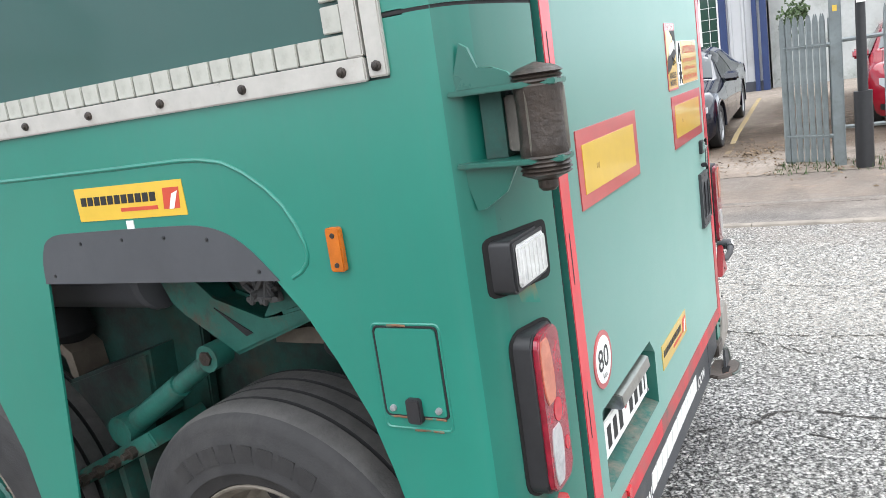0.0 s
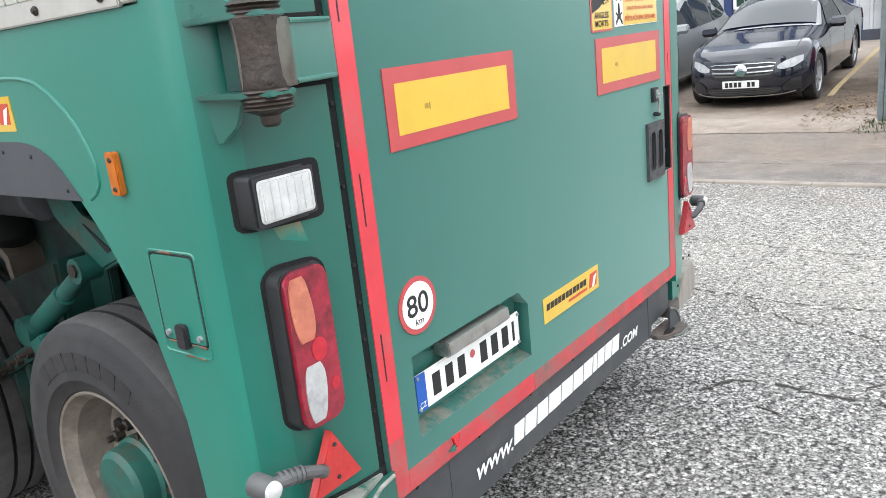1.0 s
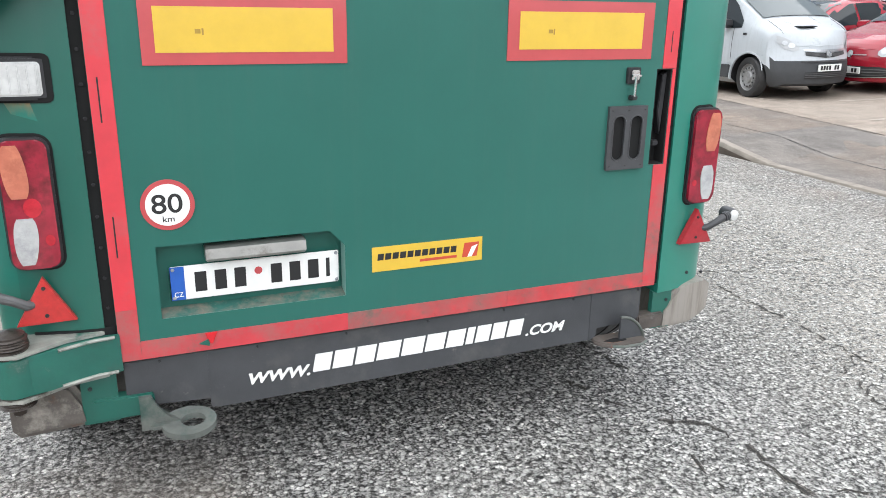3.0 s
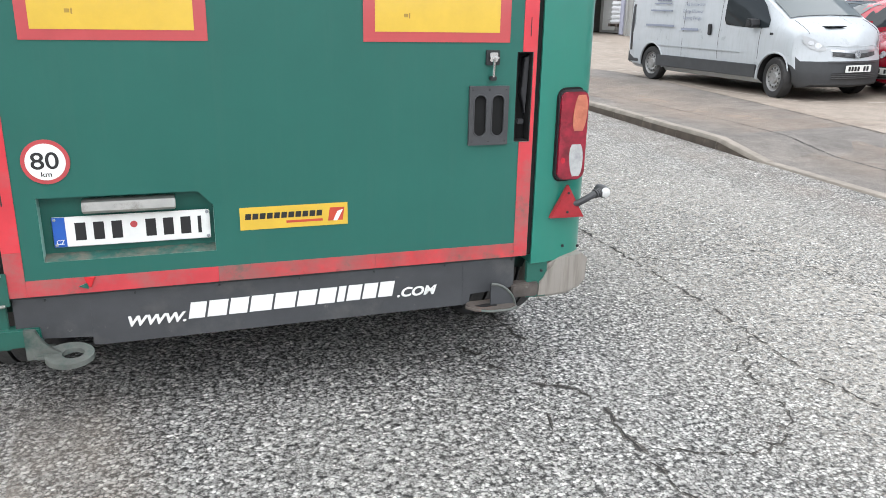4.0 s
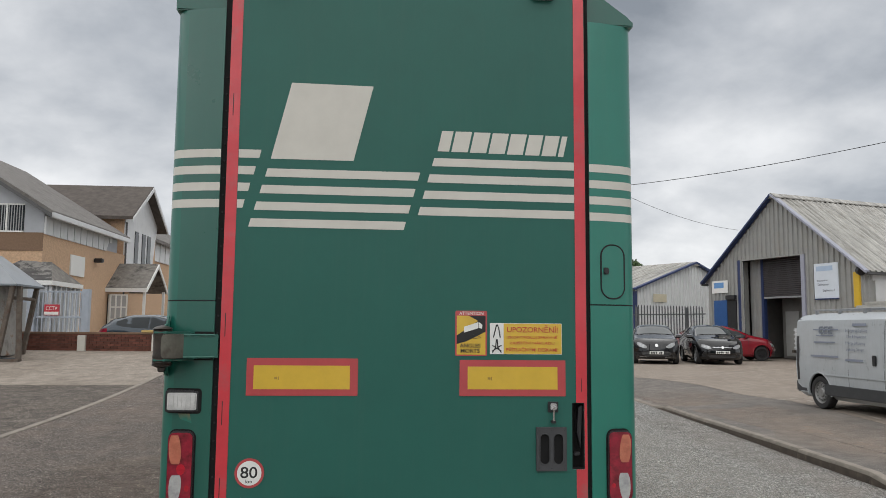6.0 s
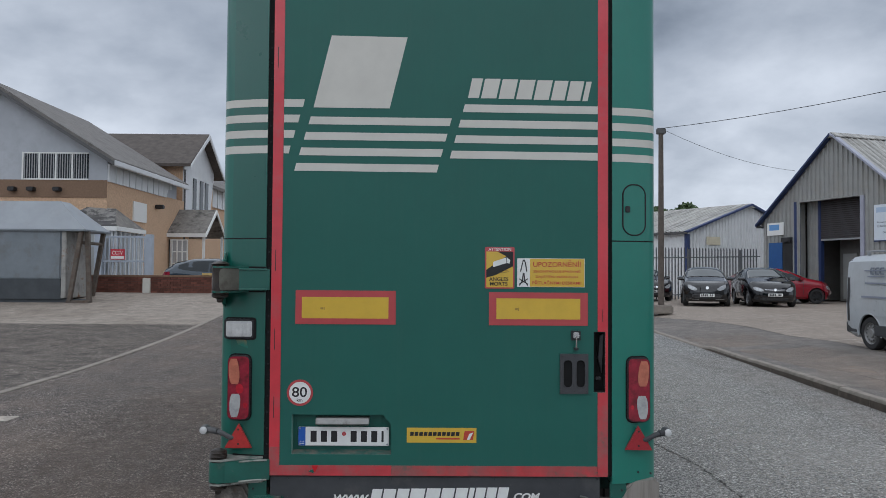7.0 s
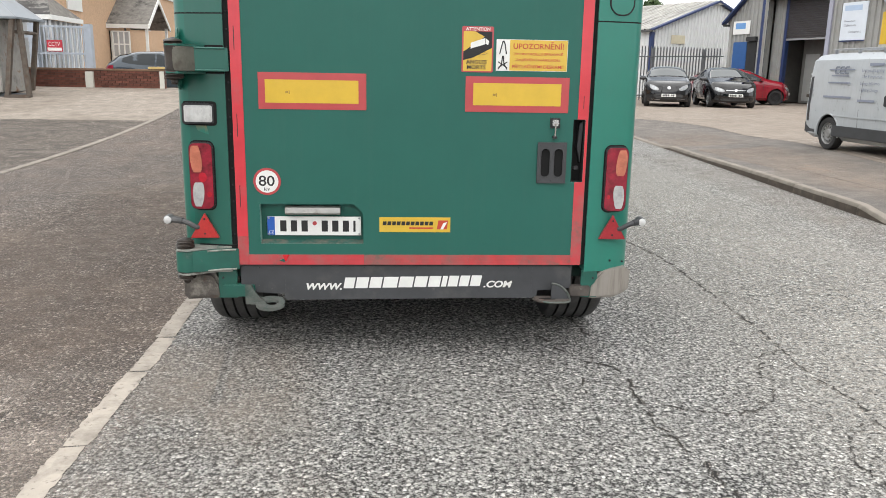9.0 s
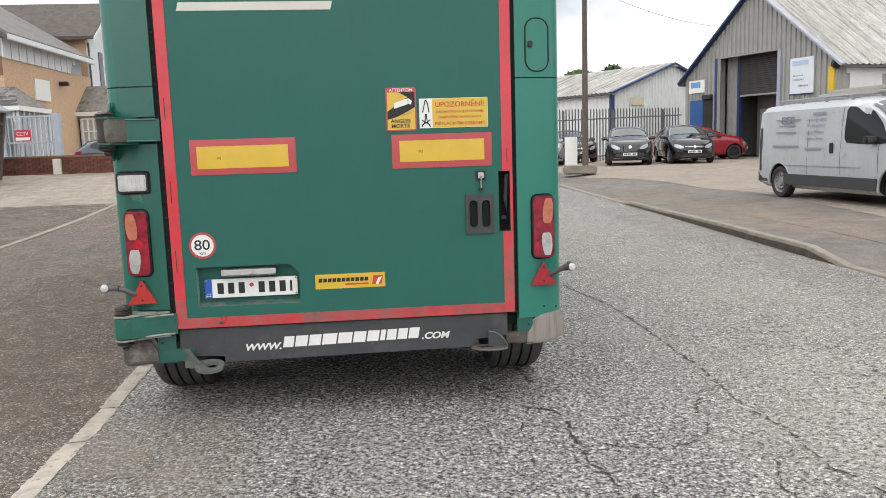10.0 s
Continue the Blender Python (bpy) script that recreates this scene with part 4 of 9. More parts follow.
for s, nm in ((-1, "left"), (1, "right")):
    o = LX if s < 0 else RX
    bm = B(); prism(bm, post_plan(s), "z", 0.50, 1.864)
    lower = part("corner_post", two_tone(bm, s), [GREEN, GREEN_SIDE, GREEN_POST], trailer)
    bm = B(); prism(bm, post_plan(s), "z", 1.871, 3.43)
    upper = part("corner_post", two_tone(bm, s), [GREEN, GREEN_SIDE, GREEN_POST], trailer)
    i = DL - 0.018 if s < 0 else DR + 0.018
    bm = B()
    prism(bm, [(o, 3.43), (i, 3.43), (i, 3.68), (o - s * 0.03, 3.535), (o, 3.505)] if s < 0 else [(o, 3.43), (i, 3.43), (i, 3.67), (o - s * 0.035, 3.485), (o, 3.455)], "y", 0.05, 0.2, 0, 0.006)
    part("post_cap", bm, GREEN, upper)
    bm = B(); prism(bm, post_plan(s), "z", 1.862, 1.873, 0, 0, Matrix.Translation((0, 0.003, 0)))
    part("seam", bm, BLACK, upper)
    for k in range(4):
        zt = (2.662 if s < 0 else 2.630) - 0.0885 * k
        bm = B(); p = [(x, y - 0.0015) for x, y in post_plan(s)[3:10]]
        for (ax, ay), (bx, by) in zip(p, p[1:]):
            v = [bm.verts.new(c) for c in ((ax, ay, zt), (bx, by, zt), (bx, by, zt - 0.044), (ax, ay, zt - 0.044))]
            bm.faces.new(v)
        part("stripe", bm, CREAM, upper, "cream vinyl stripe")
    # foot plate with bolts, and scuffed rubber buffer
    bm = B()
    xa, xb = sorted((o - s * 0.19, i))
    box(bm, xa, xb, 0.022, 0.045, 0.345, 0.5)
    part("foot_plate", bm, GREEN, lower)
    bm = B()
    if s < 0:
        prism(bm, [(o, 0.49), (o + 0.10, 0.50), (o + 0.17, 0.49), (o + 0.205, 0.42), (o + 0.215, 0.345), (o + 0.02, 0.335), (o, 0.36)], "y", 0.012, 0.22, 0, 0.018)
    else:
        prism(bm, softened([(1.205, 0.523), (1.147, 0.517), (1.092, 0.508), (1.046, 0.485), (1.020, 0.445), (1.010, 0.400), (1.008, 0.336)], 1) + [(1.148, 0.345), (1.205, 0.372), (1.232, 0.40), (1.236, 0.50)], "y", 0.014, 0.22, 0, 0.020)
    part("rubber_buffer", bm, WORN if s < 0 else BUFFER_PALE, trailer, "scuffed brown rubber corner buffer" if s < 0 else "scuffed pale grey rubber corner buffer")
    for bx, bz in ((0.215, 0.46), (0.235, 0.40), (0.25, 0.365), (0.05, 0.555), (0.12, 0.56), (0.2, 0.545)):
        part("bolt", lathe(B(), [(0, 0.007), (-0.005, 0.006), (-0.006, 0)], (o - s * bx, 0.022 if bz < 0.5 else 0.03, bz), "y", 6), BLACKPL, lower)

# rear door with its openings
XS, ZS = [DL, -0.842, -0.283, 0.856, 0.921, DR], [0.54, 0.659, 0.88, 1.013, 1.353, 3.80]
bm = B()
vv = {(i, j): bm.verts.new((XS[i], 0.0, ZS[j])) for i in range(6) for j in range(6)}
ff = [bm.faces.new((vv[i, j], vv[i + 1, j], vv[i + 1, j + 1], vv[i, j + 1])) for i in range(5) for j in range(5) if (i, j) not in ((1, 1), (3, 3))]
ret = bmesh.ops.extrude_face_region(bm, geom=ff)
bmesh.ops.translate(bm, vec=(0, 0.05, 0), verts=[v for v in ret["geom"] if isinstance(v, bmesh.types.BMVert)])
door = part("rear_door", bm, GREEN_DOOR, trailer, "flat dark green rear door framed in red tape")
bm = B()
box(bm, -0.862, -0.263, 0.051, 0.056, 0.64, 0.90)
prism(bm, [(-0.283, 0.88), (-0.332, 0.88), (-0.283, 0.828)], "y", 0.0, 0.051)
part("plate_recess", bm, GREEN_DOOR, door)
bm = B(); prism(bm, [(0.051, 0.6592), (0.001, 0.6592), (0.051, 0.675)], "x", -0.8415, -0.2835)
part("recess_ledge", bm, mat("grimy_ledge", (0.02, 0.10, 0.08), 0.7, 0, 0.3, 10, 0.05, 120, spots=[((0.17, 0.15, 0.12), 12, 0.42, 0.62), ((0.05, 0.05, 0.042), 20, 0.6, 0.7)]), door, "sandy ledge below the number plate")
# Black back and added side sheets put the slot's shade into colour.
bm = B(); box(bm, 0.85, 0.93, 0.051, 0.056, 1.0, 1.36)
part("slot_back", bm, VOID, door)
bm = B(); box(bm, 0.8563, 0.8603, 0.0015, 0.05, 1.0135, 1.3525); box(bm, 0.9167, 0.9207, 0.0015, 0.05, 1.0135, 1.3525); box(bm, 0.8605, 0.9165, 0.0015, 0.05, 1.0135, 1.0175); box(bm, 0.8605, 0.9165, 0.0015, 0.05, 1.3485, 1.3525)
part("slot_side_shade", bm, VOID, door)
bm = B(); prism(bm, [(0.895, 1.33), (0.915, 1.34), (0.905, 1.12), (0.885, 1.2)], "y", 0.015, 0.045, 0, 0.003)
box(bm, 0.87, 0.90, 0.01, 0.03, 1.08, 1.10, 0.004)
part("lock_bar", bm, BLACKPL, door)
# tape round the door
def tape(x0, x1, z0, z1, m_=TAPE):
    bm = B(); box(bm, x0, x1, -0.0026, 0.001, z0, z1)
    part("tape", bm, m_, door, "red reflective tape")


tape(DL + 0.001, -0.908, 0.70, 3.79); tape(DL + 0.001, -0.908, 0.541, 0.6995, TAPE_FADED)
tape(0.878, DR - 0.002, 1.354, 3.79); tape(0.922, DR - 0.002, 1.012, 1.353); tape(0.878, DR - 0.002, 0.541, 1.012, TAPE_FADED)
tape(-0.9075, -0.28, 0.541, 0.598, TAPE_FADED); tape(-0.279, 0.30, 0.541, 0.598, TAPE_DIRTY); tape(0.301, 0.8775, 0.541, 0.598, TAPE_DIRTY)
for z in (1.745, 1.30, 0.92, 2.9):
    bm = B(); box(bm, -0.945, -0.941, -0.0034, -0.0025, z - 0.06, z + 0.06); part("scratch", bm, INK, door)
bm = B(); box(bm, 0.905, 0.908, -0.0034, -0.0025, 1.41, 1.48); part("scratch", bm, INK, door)
# seal strip in the gaps
for x0, x1 in ((DL - 0.033, DL - 0.001), (DR + 0.001, DR + 0.025)):
    bm = B(); box(bm, x0, x1, 0.016, 0.06, 0.54, 3.7); part("door_seal", bm, VOID, trailer)
for k in range(28):
    part("seal_clip", lathe(B(), [(0, 0.0055), (-0.006, 0.005), (-0.007, 0)], (DL - 0.016, 0.016, 0.62 + k * 0.09), "y", 6), BLACK, trailer)

# film markings on the door
def film(name, pts, m_, y=-0.0022, label=""):
    bm = B(); prism(bm, pts, "y", y, 0.0005)
    return part(name, bm, m_, door, label)


film("logo_panel", [(-0.74, 2.615), (-0.308, 2.613), (-0.209, 3.021), (-0.641, 3.028)], CREAM, label="cream slanted square")
for k in range(4):
    z = 2.661 - 0.0885 * k; film("stripe", [(-0.906, z), (-0.79 - 0.026 * k, z), (-0.80 - 0.026 * k, z - 0.044), (-0.906, z - 0.044)], CREAM)
    z = 2.563 - 0.0885 * k; film("stripe", [(-0.755 - 0.026 * k, z), (0.046 - 0.024 * k, z - 0.004), (0.034 - 0.024 * k, z - 0.048), (-0.767 - 0.026 * k, z - 0.044)], CREAM)
    z = 2.640 - 0.0885 * k; film("stripe", [(0.12 - 0.024 * k, z), (0.877, z - 0.006), (0.877, z - 0.05), (0.108 - 0.024 * k, z - 0.044)], CREAM)
x = 0.137
for w in (0.062, 0.088, 0.088, 0.088, 0.086, 0.078, 0.078, 0.03):
    z0 = 2.677 - 0.02 * (x - 0.137); h = 0.112; sh = 0.024
    film("brand_block", [(x, z0), (x + w, z0), (x + w + sh, z0 + h), (x + sh, z0 + h)], CREAM, label="plain cream block of the firm's sign")
    x += w + 0.012
for x0, x1, z0, z1, a0, a1, c0, c1 in ((-0.828, -0.263, 1.387, 1.577, -0.792, -0.304, 1.42, 1.54), (0.263, 0.822, 1.387, 1.573, 0.305, 0.779, 1.422, 1.539)):
    bm = B(); box(bm, x0, x1, -0.003, 0.0005, z0, z1); box(bm, a0, a1, -0.0042, -0.001, c0, c1, 0, 1)
    box(bm, a0 + 0.105, a0 + 0.12, -0.0046, -0.003, c0 + 0.05, c0 + 0.062, 0, 2); box(bm, a0 + 0.123, a0 + 0.128, -0.0046, -0.003, c0 + 0.046, c0 + 0.064, 0, 2)
    part("marker_plate", bm, [REDFILM, YELLOW, FAINT], door, "yellow rear marker plate with red border")
# 80 km disc
bm = B(); prism(bm, disc(-0.797, 1.002, 0.0735, 40), "y", -0.003, 0.0005, 0); prism(bm, disc(-0.797, 1.002, 0.0605, 40), "y", -0.0038, -0.002, 1)
roundel = part("speed_disc", bm, [REDFILM, WHITE], trailer, "white speed disc with red ring")
UPR = lambda x, y, z: Matrix(((1, 0, 0, x), (0, 0, -1, y), (0, 1, 0, z), (0, 0, 0, 1)))
lettering("lettering", "80", 0.084, 0.056, UPR(-0.841, -0.0042, 0.978), INK, roundel, 0, 0.01)
lettering("lettering", "km", 0.032, 0.017, UPR(-0.814, -0.0042, 0.953), INK, roundel, 0, 0.01)
# number plate, its characters as plain bars
bm = B(); box(bm, -0.81, -0.297, 0.028, 0.034, 0.70, 0.806, 0.003, 0)
plate = part("number_plate", bm, WHITE, trailer, "white number plate with blue end strip and dark bars")
part("blue_strip", box(B(), -0.808, -0.768, 0.0270, 0.030, 0.7015, 0.8045), BLUE, plate)
x = -0.745
for w in (0.046, 0.046, 0.046, 0, 0.046, 0.046, 0.046, 0.024):
    if w:
        part("dark_bar", box(B(), x + 0.006, x + w - 0.006, 0.0272, 0.030, 0.722, 0.784), INK, plate)
    else:
        part("red_disc", prism(B(), disc(x + 0.02, 0.768, 0.012, 14), "y", 0.0272, 0.03), REDFILM, plate)
    x += (w or 0.04) + 0.012
for x in (-0.80, -0.306):
    for z in (0.709, 0.797):
        part("screw", lathe(B(), [(0, 0.006), (-0.004, 0.005), (-0.005, 0)], (x, 0.028, z), "y", 8), STEEL, plate)
lettering("lettering", "CZ", 0.026, 0.016, UPR(-0.80, 0.0262, 0.711), WHITE, plate, 0, 0.01)
bm = B(); prism(bm, [(0.002, 0.866), (-0.012, 0.862), (-0.016, 0.832), (-0.006, 0.822), (0.04, 0.825), (0.04, 0.866)], "x", -0.706, -0.408, 0, 0.003)
part("plate_lamp", bm, mat("brushed_lamp_metal", (0.42, 0.41, 0.385), 0.3, 0.85, 0.15, 12, 0.03, 200, spots=((0.20, 0.18, 0.15), 9, 0.55, 0.75)), door, "brushed metal number plate lamp")
sticker(door, UPR(-0.195, -0.0005, 0.727), 0.391, 0.083)
# warning signs
bm = B(); prism(bm, round_rect(0.239, 0.406, 1.594, 1.829, 0.008), "y", -0.0026, 0.0005, 0); box(bm, 0.247, 0.398, -0.0034, -0.002, 1.601, 1.803, 0, 1)
prism(bm, [(0.247, 1.70), (0.398, 1.803), (0.398, 1.72), (0.30, 1.67), (0.247, 1.655)], "y", -0.0039, -0.003, 2)
prism(bm, [(0.247, 1.75), (0.29, 1.803), (0.247, 1.803)], "y", -0.0039, -0.003, 1); prism(bm, [(0.31, 1.803), (0.398, 1.803), (0.398, 1.755)], "y", -0.0042, -0.003, 2)
prism(bm, [(0.285, 1.745), (0.36, 1.77), (0.36, 1.738), (0.285, 1.715)], "y", -0.0046, -0.003, 3); prism(bm, [(0.363, 1.77), (0.382, 1.755), (0.378, 1.735), (0.363, 1.74)], "y", -0.0046, -0.003, 3)
tube(bm, [(0.333, -0.0046, 1.682), (0.333, -0.0046, 1.708), (0.375, -0.0046, 1.69), (0.333, -0.0046, 1.682)], 0.0016, 5, 2)
sgn = part("blind_spot_sign", bm, [REDFILM, YELLOW, INK, WHITE], trailer, "yellow and black blind spot warning sign, red border")
lettering("lettering", "ATTENTION", 0.128, 0.017, UPR(0.2585, -0.0036, 1.807), WHITE, sgn, 0, 0.012)
lettering("lettering", "ANGLES", 0.11, 0.021, UPR(0.262, -0.0046, 1.637), INK, sgn, 0, 0.02)
lettering("lettering", "MORTS", 0.10, 0.021, UPR(0.267, -0.0046, 1.610), INK, sgn, 0, 0.02)
bm = B(); box(bm, 0.422, 0.804, -0.0026, 0.0005, 1.604, 1.766, 0, 0); box(bm, 0.494, 0.802, -0.0034, -0.002, 1.606, 1.764, 0, 1)
for pts in (((0.44, 1.69), (0.452, 1.74), (0.457, 1.758)), ((0.476, 1.69), (0.468, 1.74), (0.46, 1.758)), ((0.434, 1.612), (0.452, 1.64), (0.456, 1.682)), ((0.482, 1.612), (0.464, 1.64), (0.46, 1.682)), ((0.434, 1.65), (0.482, 1.62)), ((0.482, 1.65), (0.434, 1.62))):
    tube(bm, [(a, -0.003, b) for a, b in pts], 0.003, 5, 2)
sgn = part("notice_sign", bm, [WHITE, YELLOW, INK], trailer, "yellow and white warning notice with red words")
for txt, x, z, w, h in (("UPOZORNĚNÍ!", 0.512, 1.718, 0.27, 0.038), ("ZKONTROLUJ SPRÁVNĚ", 0.512, 1.682, 0.268, 0.021), ("ZAJIŠTĚNÍ NÁKLADU", 0.524, 1.652, 0.24, 0.021), ("PŘÍTLAČNÝMI DESKAMI!", 0.508, 1.619, 0.276, 0.023)):
    lettering("lettering", txt, w, h, UPR(x, -0.0046, z), REDPRINT, sgn, 0, 0.012)
# latch and recessed handle
bm = B(); prism(bm, round_rect(0.727, 0.781, 1.305, 1.360, 0.005), "y", -0.012, 0.001, 0, 0.002); box(bm, 0.738, 0.77, -0.022, -0.012, 1.318, 1.352, 0.003, 1)
tube(bm, [(0.754, -0.024, 1.335), (0.754, -0.020, 1.262)], 0.005, 8, 1); box(bm, 0.742, 0.766, -0.026, 0.0, 1.250, 1.266, 0.003, 0); box(bm, 0.735, 0.773, -0.03, -0.02, 1.33, 1.337, 0.002, 1)
part("toggle_latch", bm, [BLACKPL, CHROME], door, "dark steel toggle latch")
SLOTBLACK = mat("slot_shadow_black", (0.005, 0.005, 0.005), 0.9, 0, 0.3, 20)
fr, fz = [0.665, 0.683, 0.734, 0.755, 0.806, 0.824], [1.006, 1.04, 1.196, 1.229]
bm = B()
gv = {(i, j): bm.verts.new((fr[i], -0.012, fz[j])) for i in range(6) for j in range(4)}
gf = [bm.faces.new((gv[i, j], gv[i + 1, j], gv[i + 1, j + 1], gv[i, j + 1])) for i in range(5) for j in range(3) if (i, j) not in ((1, 1), (3, 1))]
ret = bmesh.ops.extrude_face_region(bm, geom=gf)
bmesh.ops.translate(bm, vec=(0, 0.014, 0), verts=[v for v in ret["geom"] if isinstance(v, bmesh.types.BMVert)])
grip = part("recessed_handle", bm, HANDLE, trailer, "dark grey plastic recessed handle")
for a, b in ((fr[1], fr[2]), (fr[3], fr[4])):
    bm = B(); box(bm, a, b, -0.0016, -0.0004, 1.04, 1.196); part("slot", bm, SLOTBLACK, grip)
    for cx_, sx_ in ((a, 1), (b, -1)):
        for cz_, sz_ in ((1.04, 1), (1.196, -1)):
            arc = [(cx_ + sx_ * 0.024 * (1 - math.sin(q_ * math.pi / 12)), cz_ + sz_ * 0.024 * (1 - math.cos(q_ * math.pi / 12))) for q_ in range(7)]
            part("slot_corner", prism(B(), [(cx_, cz_)] + arc, "y", -0.0118, 0.0015), HANDLE, grip)
    ring_ = round_rect(a, b, 1.04, 1.196, 0.024, 6)
    bm = B(); tube(bm, [(x, -0.0125, z) for x, z in ring_ + ring_[:1]], 0.0028, 6, 0, False); part("slot_lip", bm, HANDLE, grip)
for x in (0.677, 0.744, 0.812):
    for z in (1.215, 1.02):
        part("screw", lathe(B(), [(0, 0.0035), (-0.002, 0.003), (-0.002, 0)], (x, -0.012, z), "y", 6), BLACKPL, grip)
# pale hooks under the roof edge
for x0 in (-0.767, 0.646):
    bm = B(); prism(bm, [(0.0, 3.62), (-0.05, 3.60), (-0.055, 3.55), (-0.03, 3.535), (0.0, 3.54)], "x", x0, x0 + 0.125, 0, 0.01)
    part("roof_hook", bm, STEEL, door, "pale metal bracket at the roof edge")


# lamps on the posts
for s in (-1, 1):
    X = lambda v: v if s < 0 else -v - 0.030
    xo, xi = sorted((X(-1.203), X(-1.083)))
    bm = B(); prism(bm, round_rect(xo - 0.005, xi + 0.005, 0.846, 1.208, 0.032, 6), "y", 0.010, 0.125, 0, 0.0035)
    lamp = part("tail_lamp", bm, BLACKPL, trailer, "red tail lamp with amber and clear fields in a black housing")
    bm = B(); prism(bm, round_rect(xo + 0.001, xi - 0.001, 0.852, 1.202, 0.028, 6), "y", -0.003, 0.012, 0, 0.003); part("lens", bm, LENS_R, lamp, "dark red lens")
    bean = lambda cx, za, zb, w0, w1, k: [(cx - s * k * 0.5 * (1 - math.cos(math.pi * i / 14)) * (1 if s < 0 else 1) + sd * (w0 + (w1 - w0) * (i / 14)) * math.sin(math.pi * min(1, max(0.0, (i + 0.6) / 15.2))) ** 0.27, zb + (za - zb) * i / 14) for sd in (-1, 1) for i in (range(15) if sd < 0 else range(14, -1, -1))]
    cx = X(-1.171)
    for za, zb, w0, w1, m_ in ((1.048, 1.190, 0.028, 0.031, LENS_O), (0.864, 0.994, 0.033, 0.026, LENS_CLEAR)):
        bm = B(); prism(bm, bean(cx - (0 if za > 1 else s * 0.012), za, zb, w0, w1, 0.007 if za > 1 else -0.005), "y", -0.0055, 0.001, 0, 0.0015)
        part("lens", bm, m_, lamp, "amber lens" if za > 1 else "clear lens")
    # Brighter red discs paint reflections on the lens.
    for rx, rz, ra, rb in (((-1.136, 1.022, 0.022, 1.2), (-1.104, 0.93, 0.012, 1.3)) if s < 0 else ((-1.104, 0.93, 0.010, 1.2),)):
        bm = B(); prism(bm, disc(X(rx), rz, ra, 18, rb), "y", -0.0045, 0.001); part("lens", bm, LENS_GLINT, lamp)
    rim_on_post(s, xo - 0.012, xi + 0.012, 0.838, 1.216, 0.040, "rim", lamp)
    # triangle
    a, b, c = X(-1.217), X(-1.065), X(-1.139)
    bm = B(); prism(bm, [(a, 0.69), (b, 0.692), (c, 0.826)], "y", -0.006, 0.02, 0, 0.003)
    for x, z in ((c, 0.795), (c, 0.715)):
        lathe(bm, [(0, 0.006), (-0.003, 0.005), (-0.003, 0)], (x, -0.006, z), "y", 8, 1)
    part("triangle_reflector", bm, [TRI_RED if s < 0 else TRI_DEEP, INK], trailer, "red triangle reflector")
    # outline marker on a bent rubber arm
    bx = -1.33 if s < 0 else 1.27
    bm = B(); tube(bm, [(X(-1.15), 0.03, 0.745), (X(-1.185), -0.01, 0.752), (X(-1.215), -0.025, 0.775), (X(-1.25), -0.02, 0.788)], [0.014, 0.014, 0.014, 0.015], 10)
    for k_ in range(5):
        tube(bm, [(X(-1.25 - 0.011 * k_), -0.02 + 0.004 * k_, 0.788 + 0.001 * k_), (X(-1.256 - 0.011 * k_), -0.018 + 0.004 * k_, 0.789 + 0.001 * k_)], 0.0185, 12)
    tube(bm, [(X(-1.25), -0.02, 0.788), (bx - s * 0.0, 0.0, 0.794)], 0.0155, 10)
    lathe(bm, [(-0.022, 0.0), (-0.021, 0.02), (-0.006, 0.026), (0.034, 0.026), (0.046, 0.014), (0.046, 0)], (bx, 0.0, 0.792), "y", 16)
    arm = part("outline_marker", bm, GREYPL if s < 0 else HANDLE, trailer, "grey rubber marker lamp arm")
    bm = B(); lathe(bm, [(-0.031, 0.0), (-0.030, 0.012), (-0.026, 0.02), (-0.02, 0.0215)], (bx, 0.0, 0.792), "y", 16); part("lens", bm, LENS_W, arm)
bm = B(); prism(bm, round_rect(-1.232, -1.060, 1.302, 1.412, 0.012), "y", 0.012, 0.12, 0, 0.005)
lamp = part("reversing_lamp", bm, BLACKPL, trailer, "white reversing lamp in a black housing")
bm = B(); prism(bm, round_rect(-1.220, -1.074, 1.313, 1.400, 0.010), "y", 0.004, 0.016, 0, 0.005); part("lens", bm, LENS_W, lamp)
rim_on_post(-1, -1.240, -1.050, 1.294, 1.421, 0.018, "rim", lamp)
for k_ in range(7):
    bm = B(); tube(bm, [(-1.210 + 0.021 * k_, 0.0035, 1.322), (-1.210 + 0.021 * k_, 0.0035, 1.391)], 0.0022, 6); part("lens_rib", bm, LENS_W, lamp)
bm = B(); cols = []
for k in range(13):
    x = 1.028 + 0.130 * k / 12
    e_ = max(0.0, 0.060 - min(x - 1.026, 1.160 - x)); dz = 0.060 - math.sqrt(max(0.0, 0.060 ** 2 - e_ ** 2))
    cols.append((bm.verts.new((x, face_at(1, x) - 0.002, 1.905 + dz)), bm.verts.new((x, face_at(1, x) - 0.002, 2.190 - dz))))
for (a, b), (c, d) in zip(cols, cols[1:]):
    bm.faces.new((a, c, d, b))
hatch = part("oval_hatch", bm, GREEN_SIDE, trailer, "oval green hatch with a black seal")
oval = round_rect(1.024, 1.162, 1.903, 2.192, 0.062, 8)
bm = B(); tube(bm, [(x, face_at(1, x) - 0.001, z) for x, z in oval + oval[:1]], 0.0045, 6, 0, False); part("seal", bm, BLACK, hatch)
bm = B(); box(bm, 1.038, 1.066, 0.006, 0.03, 2.032, 2.068, 0.004); part("lock", bm, BLACKPL, hatch)
